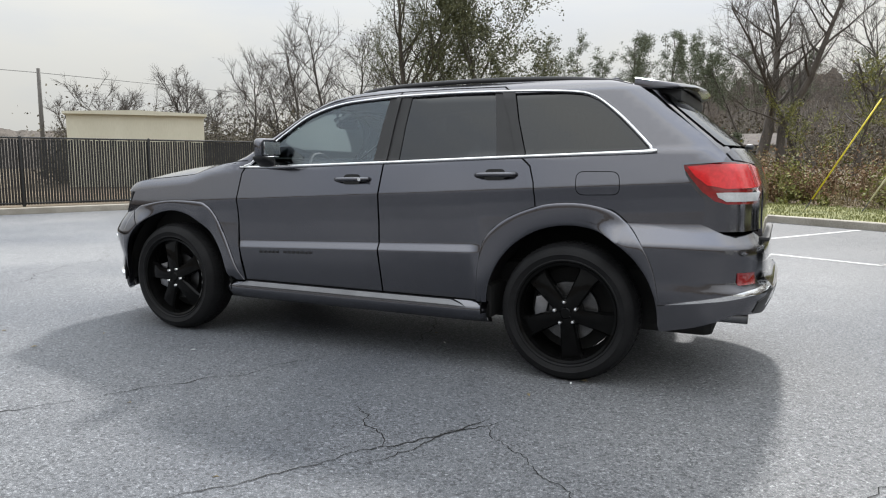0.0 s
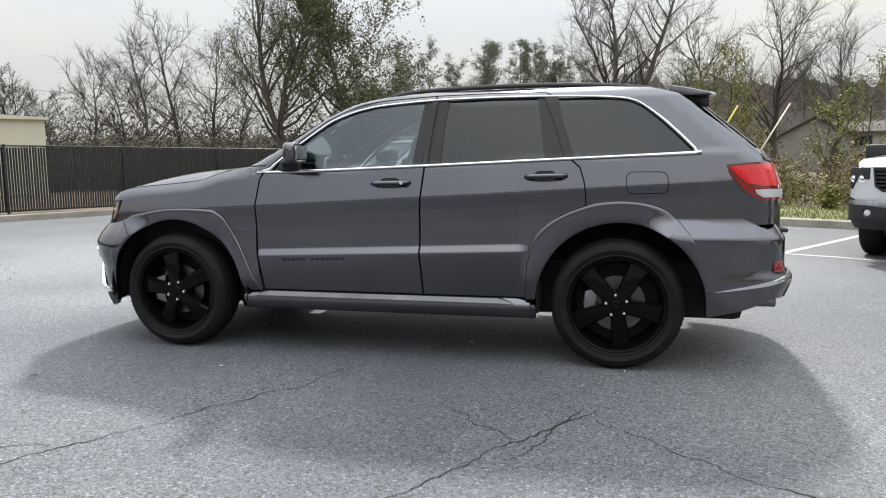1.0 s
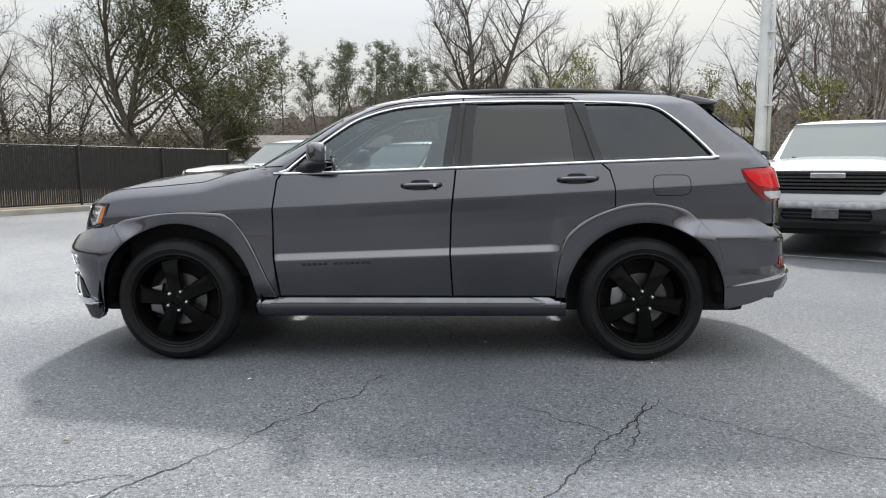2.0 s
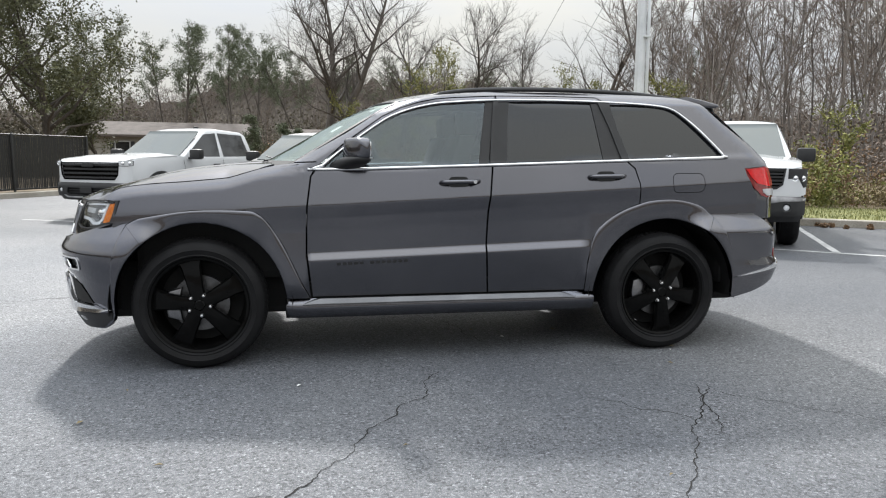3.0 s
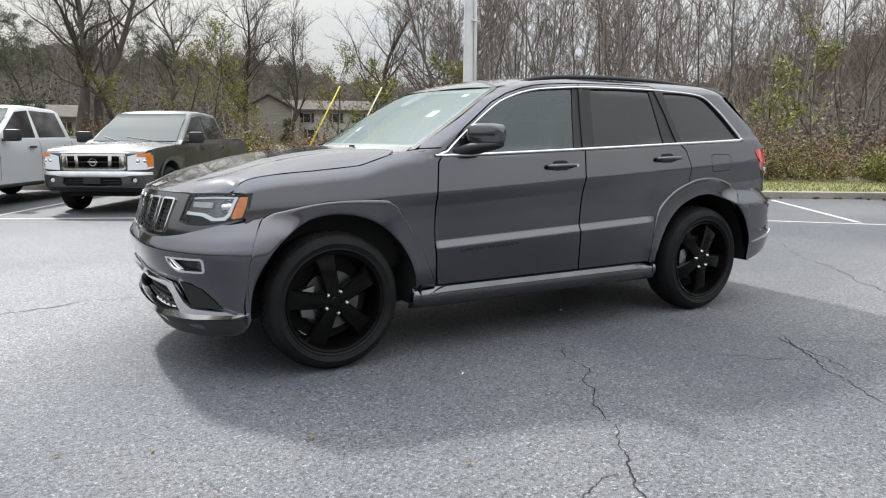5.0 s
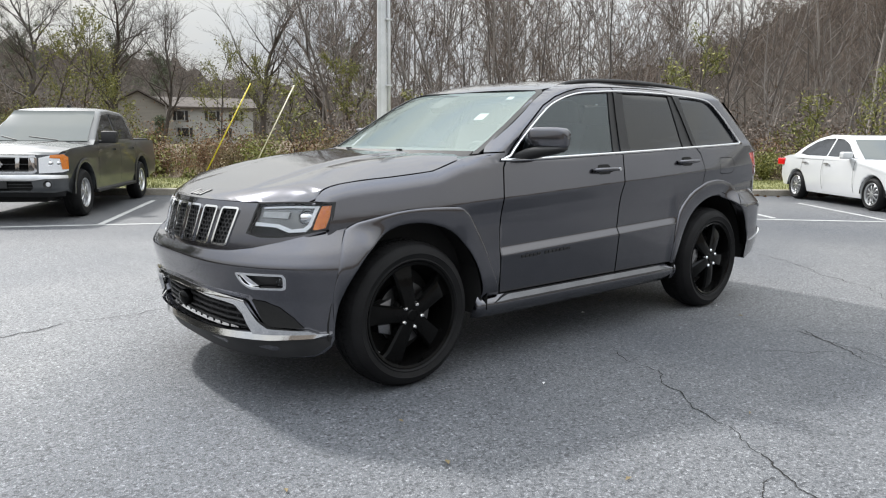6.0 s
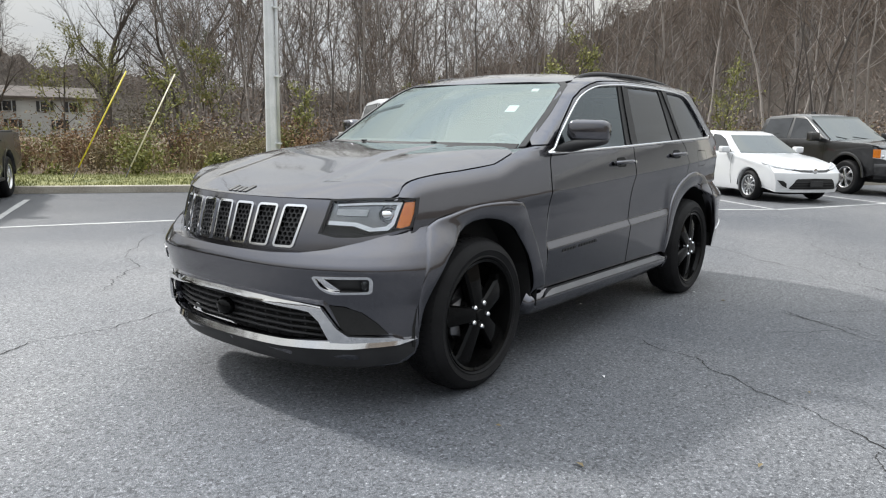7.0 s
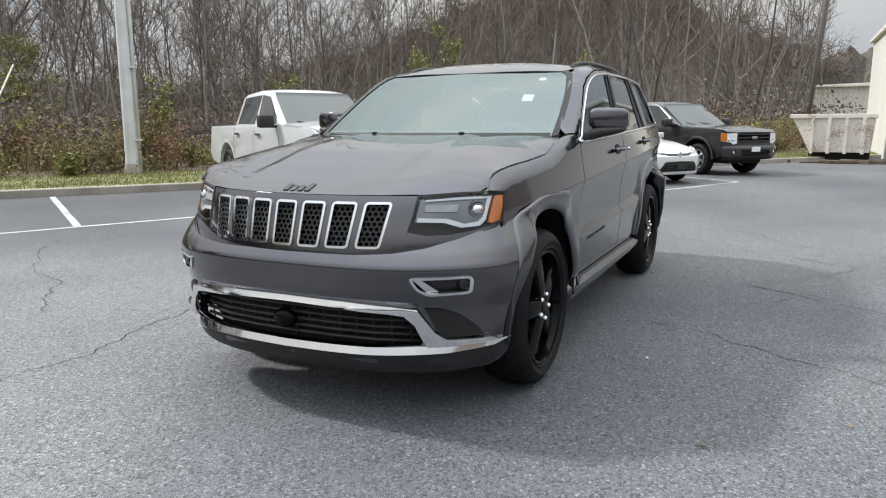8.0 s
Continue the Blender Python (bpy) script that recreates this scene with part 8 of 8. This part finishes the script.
# the big trunks beyond the weeds
for i, (x, y, h, r) in enumerate([(-0.4, -57.0, 21, 0.5), (-2.1, -57.6, 20, 0.42), (-3.4, -56.2, 18, 0.3), (-7.2, -60.0, 17, 0.34)]):
    tree(x, y, 300 + i, "tall bare tree with a heavy dark trunk", h, r, group="big bare trees", limbs=20, subs=9, twigs=7, spread=0.85, first=0.24)
for i, (x, y, h, r) in enumerate([(-15.5, -66.0, 17, 0.4), (-27.0, -60.0, 16, 0.38), (-21.5, -72.0, 15, 0.3), (-33.0, -58.0, 17, 0.34), (-37.0, -62.0, 18, 0.36)]):
    tree(x, y, 320 + i, "wide spreading bare tree", h, r, group="big bare trees", limbs=20, subs=9, twigs=8, spread=1.15, first=0.18)
# pines on the skyline
for i, (az, d, h) in enumerate([(-17.4, 118, 20), (-16.0, 120, 22), (-14.6, 115, 21), (-9.6, 120, 15.5), (-6.6, 122, 19), (-5.4, 118, 21), (-4.2, 121, 22), (-2.6, 117, 21.5), (-1.6, 120, 20), (4.5, 115, 19), (7.5, 110, 17), (13.0, 110, 16), (-20, 110, 17), (29, 95, 15)]):
    pine(*bearing(-1.4, 5.1, az, d), 400 + i, h)
for i, (x, y, h) in enumerate([(6.2, -66, 5.5), (3.0, -67.0, 5.0), (1.6, -68, 4.2), (-25.4, -85.0, 4.2)]):
    pine(x, y, 450 + i, h, "small dense dark evergreen", 0.05)


# taller pines nearer the lot, and thin yellow-green trees before them
for i, (az, d, h) in enumerate([(-9.5, 92, 17), (-8.0, 86, 18.5), (-6.4, 90, 19), (-4.6, 84, 16.5), (-2.8, 92, 18.5), (0.6, 88, 16), (3.4, 96, 15.5), (17.5, 104, 14), (33.0, 90, 13)]):
    pine(*bearing(2.4, 4.8, az, d), 430 + i, h)
for i, (az, d, h) in enumerate([(6.5, 58, 8.0), (9.6, 52, 9.0), (11.8, 55, 10.5), (14.5, 50, 6.5), (21.0, 54, 8.5), (23.5, 60, 9.0), (31.0, 46, 7.0)]):
    tree(*bearing(2.4, 4.8, az, d), 470 + i, "slim tree with thin yellow-green leaves", h, 0.09, leaf_mat=SHRUB, leaf_size=0.075, per_tip=2, group="slim leafy trees", limbs=13, subs=6, twigs=4, spread=0.75, first=0.15)


def open_view(az, d):
    """Whether a place would stand before one of the houses."""
    return (12 < az < 28 and d < 112) or (-20 < az < 4 and d < 84)


def scatter_woods():
    """The dense bare wood round the lot's far side, as one stuff object of trunks and one of twigs."""
    rng = np.random.default_rng(77)
    kinds = [grow(np.random.default_rng(500 + k), 18, rng.uniform(0.05, 0.105), spread=rng.uniform(0.35, 0.65), first=rng.uniform(0.15, 0.4), limbs=12, subs=6, twigs=3, sides=(6, 4, 3, 3), lean=0.035, wild=0.08) for k in range(9)]
    out = {0: [], 1: []}
    faces = {0: [], 1: []}
    count = {0: 0, 1: 0}

    def put(x, y, k, s):
        a = rng.uniform(0, 6.283)
        c, q = math.cos(a), math.sin(a)
        rot = np.array([[c, -q, 0], [q, c, 0], [0, 0, 1]]) * s
        for which in (0, 1):
            v, f = kinds[k][which]
            out[which].append(v @ rot.T + np.array([x, y, 0.05]))
            faces[which].append(f + count[which])
            count[which] += len(v)

    n = 0
    while n < 310:
        t = rng.uniform(0, 1)
        az = 24 + 66 * rng.uniform(0, 1)
        near = 44 + 8 * math.sin(az * 0.13) + (10 if az > 80 else 0) - (8 if az < 40 else 0) * -1
        d = near + 34 * rng.uniform(0, 1) ** 1.3
        x, y = bearing(3.5, 3.5, az, d)
        if az < 30 and d < 108:
            continue
        if -24 < x < -20 and y > -2:
            continue
        put(x, y, int(rng.integers(9)), rng.uniform(0.72, 1.15) * (1.0 - 0.25 * ease(84, 92, az)))
        n += 1
    for i in range(130):
        az = -13 + 38 * rng.uniform(0, 1)
        d = rng.uniform(72, 125)
        x, y = bearing(0, 4, az, d)
        if open_view(az, d):
            continue
        put(x, y, int(rng.integers(9)), rng.uniform(0.5, 0.85))
    for which, nm, mat, lab in ((0, "woodland_trunks", WOOD_BARK, "grey-brown trunks of the bare winter wood"), (1, "woodland_twigs", TWIG, "reddish-brown twigs of the bare winter wood")):
        quick_mesh(nm, np.concatenate(out[which]), np.concatenate(faces[which]), mat, None, lab, "stuff")


scatter_woods()


def undergrowth(name, n, area, height, size, mat, label, seed, spread=(0.0, 1.0), clump=0.0):
    """Leafy scrub: small leaves in heaped clumps over an area (a function of two random numbers)."""
    rng = np.random.default_rng(seed)
    cs = []
    for _ in range(n):
        x, y = area(rng.uniform(), rng.uniform())
        h = height * rng.uniform(0.5, 1.25) * min(1.5, max(0.35, 0.8 + 1.5 * noise.noise((x * 0.3, y * 0.3, 5.0))))
        w = h * rng.uniform(0.5, 1.0)
        k = int(rng.integers(60, 130))
        p = np.clip(rng.normal(0, 1, (k, 3)), -1.7, 1.7) * np.array([w * 0.45, w * 0.45, h * 0.3]) + np.array([x, y, h * 0.5])
        p[:, 2] = np.abs(p[:, 2])
        cs.append(p)
    v, f = leaf_quads(rng, np.concatenate(cs), size)
    quick_mesh(name, v, f, mat, None, label, "stuff")


def along_kerb(t, d0, d1, u, a=0.0, b=1.0):
    pts = [Vector(p) for p in KERB]
    i0, i1 = a * (len(pts) - 1), b * (len(pts) - 1)
    s = i0 + (i1 - i0) * t
    i = min(len(pts) - 2, int(s))
    p = pts[i] + (pts[i + 1] - pts[i]) * (s - i)
    q = p + OUT * (d0 + (d1 - d0) * u)
    return q.x, q.y


def stems(name, n, area, height, mat, label, seed, width=0.012, z=0.12):
    """Upright stalks, each a narrow bent blade."""
    rng = np.random.default_rng(seed)
    xy = np.array([area(rng.uniform(), rng.uniform()) for _ in range(n)])
    patch = np.array([0.62 + 0.75 * noise.noise((p[0] * 0.45, p[1] * 0.45, seed)) + 0.3 * noise.noise((p[0] * 1.7, p[1] * 1.7, seed)) for p in xy])
    h = height * rng.uniform(0.45, 1.2, n) * np.clip(patch + 0.25, 0.15, 1.5)
    a = rng.uniform(0, 6.283, n)
    s = np.stack([np.cos(a), np.sin(a), 0 * a], 1) * (width * rng.uniform(0.6, 1.5, n))[:, None]
    lean = rng.normal(0, 0.22, (n, 2)) * h[:, None]
    b = np.concatenate([xy, np.full((n, 1), z)], 1)
    m = b + np.concatenate([lean * 0.35, (h * 0.6)[:, None]], 1)
    t = b + np.concatenate([lean, h[:, None]], 1)
    v = np.stack([b - s, b + s, m + s * 0.8, t, m - s * 0.8], 1).reshape(-1, 3)
    i = np.arange(n)[:, None] * 5
    f = np.concatenate([i + np.array([[0, 1, 2, 4]]), i + np.array([[4, 2, 3, 3]])])
    tri = np.concatenate([i + np.array([[0, 1, 2]]), i + np.array([[0, 2, 4]]), i + np.array([[4, 2, 3]])])
    quick_mesh(name, v, tri, mat, None, label, "stuff")


stems("dry_weeds", 1500, lambda a, b: along_kerb(a, 4.6, 10.0, b ** 1.4, 0.0, 0.47), 0.9, WEEDS, "tall dry brown weeds and grasses", 11)
stems("dry_weeds", 1200, lambda a, b: along_kerb(a, 5.2, 10.5, b, 0.47, 0.8), 0.8, WEEDS, "dry grasses behind the green shrubs", 18)
stems("dry_weeds", 1200, lambda a, b: along_kerb(a, 4.4, 10.0, b ** 1.4, 0.8, 0.95), 0.9, WEEDS, "dry brown weeds at the end of the kerb", 19)
undergrowth("weed_heads", 560, lambda a, b: along_kerb(a, 3.9, 12.0, b, 0.0, 0.98), 1.0, 0.034, WEEDS, "feathery dry seed heads and brown leaves", 12)
undergrowth("russet_brush", 330, lambda a, b: along_kerb(a, 4.4, 13.0, b ** 1.1, 0.0, 0.97), 1.2, 0.036, RUSSET, "russet brush with dead leaves along the wood", 22)
undergrowth("green_shrubs", 240, lambda a, b: along_kerb(a, 4.0, 9.0, b ** 1.2, 0.45, 0.82), 1.05, 0.042, SHRUB, "yellow-green leafy shrubs along the wood", 13)
undergrowth("green_shrubs", 120, lambda a, b: along_kerb(a, 3.9, 11.5, b, 0.05, 0.5), 1.2, 0.05, SHRUB, "yellow-green leafy shrubs in the weeds", 14)
undergrowth("woodland_scrub", 700, lambda a, b: bearing(3.5, 3.5, 31 + 61 * a, 34 + 40 * b), 2.6, 0.09, TWIG, "brown scrub and fallen branches under the trees", 15)
undergrowth("field_scrub", 1050, lambda a, b: bearing(-2.5, 4.6, -54 + 33 * a, 44 + 18 * b), 3.1, 0.09, FAR_WOOD, "brown-green brush behind the fence", 16)


undergrowth("drifted_leaves", 150, lambda a, b: along_kerb(a, -0.35, 0.75, b, 0.46, 0.66), 0.07, 0.03, RUSSET, "brown leaves drifted along the kerb", 26)


def mounds(name, n, area, mat, label, seed, tall=(0.8, 1.7), leaf=0.036):
    """Rounded bushes: many small leaves on arching sprays that start from one foot."""
    rng = np.random.default_rng(seed)
    cs = []
    for _ in range(n):
        x, y = area(rng.uniform(), rng.uniform())
        h = rng.uniform(*tall)
        w = h * rng.uniform(0.55, 0.95)
        sprays = int(rng.integers(34, 54))
        a = rng.uniform(0, 6.283, sprays)
        r = np.sqrt(rng.uniform(0.02, 1.0, sprays))
        top = h * np.sqrt(np.clip(1.08 - r * r, 0.05, 1)) * rng.uniform(0.75, 1.12, sprays)
        k = 26
        t = np.linspace(0.12, 1.0, k)[None, :]
        px = x + (np.cos(a) * r * w)[:, None] * t ** 1.3
        py = y + (np.sin(a) * r * w)[:, None] * t ** 1.3
        pz = 0.12 + top[:, None] * (1 - (1 - t) ** 1.5)
        c = np.stack([px, py, pz], 2).reshape(-1, 3)
        c += rng.normal(0, 0.055, c.shape)
        c[:, 2] = np.maximum(c[:, 2], 0.13)
        cs.append(c)
    v, f = leaf_quads(rng, np.concatenate(cs), leaf)
    quick_mesh(name, v, f, mat, None, label, "stuff")


mounds("brown_bushes", 70, lambda a, b: along_kerb(a, 3.7, 7.5, b, 0.0, 0.97), RUSSET, "rounded russet-brown bushes with dead leaves", 61)
mounds("straw_bushes", 52, lambda a, b: along_kerb(a, 3.6, 7.0, b, 0.0, 0.97), WEEDS, "pale straw-brown bushy weeds by the grass", 62, (0.6, 1.35), 0.032)
mounds("olive_bushes", 36, lambda a, b: along_kerb(a, 3.5, 6.5, b, 0.0, 0.97), SHRUB, "low olive-green leafy bushes by the grass", 63, (0.5, 1.5), 0.042)
stems("grass_tufts", 34000, lambda a, b: along_kerb(a, 0.2, 4.0, b, 0.1, 0.92), 0.07, BLADES, "short yellow-green grass blades", 17, 0.006)


def wood_backdrop():
    """Far wooded rise all round: a jagged-topped sheet bent round the place, beyond the real trees."""
    rng = np.random.default_rng(90)
    verts, faces = [], []
    n = 2400
    ridge = []
    for i in range(n):
        az = -180 + 360 * i / n
        d = knots([(-180, 130), (-70, 140), (-20, 175), (20, 170), (40, 120), (85, 105), (95, 125), (180, 130)], az)
        # behind the camera the rise is unseen, added to darken the car's reflections
        el = knots([(-180, 8.5), (-120, 8.0), (-75, 3.0), (-40, 2.6), (-22, 3.2), (-12, 4.4), (-5, 6.6), (4, 7.0), (14, 6.4), (22, 5.2), (34, 3.7), (48, 4.2), (58, 7.0), (70, 12.0), (80, 12.5), (86, 8.5), (92, 5.5), (110, 7.5), (180, 8.5)], az, 3)
        top = d * math.tan(radians(el)) * (1 + 0.16 * noise.noise((az * 0.25, 3, 0)) + 0.12 * noise.noise((az * 1.3, 7, 0)) + rng.uniform(-0.02, 0.02))
        if -24 < az < 94:
            ridge.append((*(1.03 * c for c in bearing(0, 0, az, d)), top))
        x, y = bearing(0, 0, az, d)
        k = 1.15
        verts += [(x, y, -0.5), (x * 1.03, y * 1.03, top * 0.6), (x * 1.06, y * 1.06, top)]
    for i in range(n):
        j = (i + 1) % n
        for q in (0, 1):
            faces.append((i * 3 + q, j * 3 + q, j * 3 + q + 1, i * 3 + q + 1))
    quick_mesh("backdrop", verts, faces, WOOD_MASS, None, "distant brown wooded rise, carried on unseen behind the camera", "structure")
    ridge = np.array(ridge)
    k = 80
    c = np.repeat(ridge, k, axis=0)
    q = len(c)
    c += np.stack([rng.normal(0, 1.2, q), rng.normal(0, 1.2, q), rng.uniform(-4.5, 1.0, q) + np.repeat(rng.uniform(-0.8, 1.6, len(ridge)), k)], 1)
    v, f = leaf_quads(rng, c, 0.55, 0.14)
    quick_mesh("ridge_twigs", v, f, TWIG, None, "bare treetops along the distant rise", "stuff")


# leafy saplings standing out of the weeds
for i, (t, d, h) in enumerate([(0.56, 5.6, 3.6), (0.6, 6.6, 4.6), (0.645, 5.2, 2.8), (0.7, 6.4, 4.2), (0.5, 6.2, 3.2), (0.34, 7.0, 3.4), (0.42, 6.0, 2.6)]):
    tree(*along_kerb(t, d, d, 0.5), 700 + i, "young tree with thin yellow-green leaves among the weeds", h, 0.035, leaf_mat=SHRUB, leaf_size=0.05, per_tip=2, name="sapling", group="saplings along the wood", limbs=11, subs=5, twigs=3, spread=0.9, first=0.15)

wood_backdrop()


def far_trees():
    """Bare and evergreen trees in front of the far rise, joined."""
    rng = np.random.default_rng(91)
    kinds = [grow(np.random.default_rng(600 + k), 12, 0.14, spread=0.7, first=0.15, limbs=11, subs=6, twigs=3, sides=(5, 3, 3, 3)) for k in range(5)]
    vs, fs, c = [], [], 0
    for i in range(60):
        az = rng.uniform(-52, 32)
        d = rng.uniform(85, 150)
        x, y = bearing(0, 0, az, d)
        if open_view(az, d):
            continue
        s = rng.uniform(0.5, 1.0)
        k = kinds[int(rng.integers(5))]
        a = rng.uniform(0, 6.283)
        ca, sa = math.cos(a), math.sin(a)
        rot = np.array([[ca, -sa, 0], [sa, ca, 0], [0, 0, 1]]) * s
        for which in (0, 1):
            vs.append(k[which][0] @ rot.T + np.array([x, y, 0.0]))
            fs.append(k[which][1] + c)
            c += len(k[which][0])
    quick_mesh("far_bare_trees", np.concatenate(vs), np.concatenate(fs), TWIG, None, "distant leafless trees before the wooded rise", "stuff")
    cs = []
    for i in range(620):
        az = rng.uniform(-54, 30)
        d = rng.uniform(80, 150)
        x, y = bearing(0, 0, az, d)
        if open_view(az, d):
            continue
        h = rng.uniform(2.5, 10.0)
        p = np.clip(rng.normal(0, 1, (240, 3)), -1.7, 1.7) * np.array([1.5, 1.5, h * 0.3]) * (1 - 0.3 * rng.uniform(0, 1)) + np.array([x, y, h * 0.45])
        cs.append(p)
    p = np.concatenate(cs)
    p[:, 2] = np.abs(p[:, 2])
    v, f = leaf_quads(rng, p, 0.17)
    quick_mesh("far_leafy_scrub", v, f, FAR_WOOD, None, "distant olive and brown leafy trees", "stuff")


far_trees()
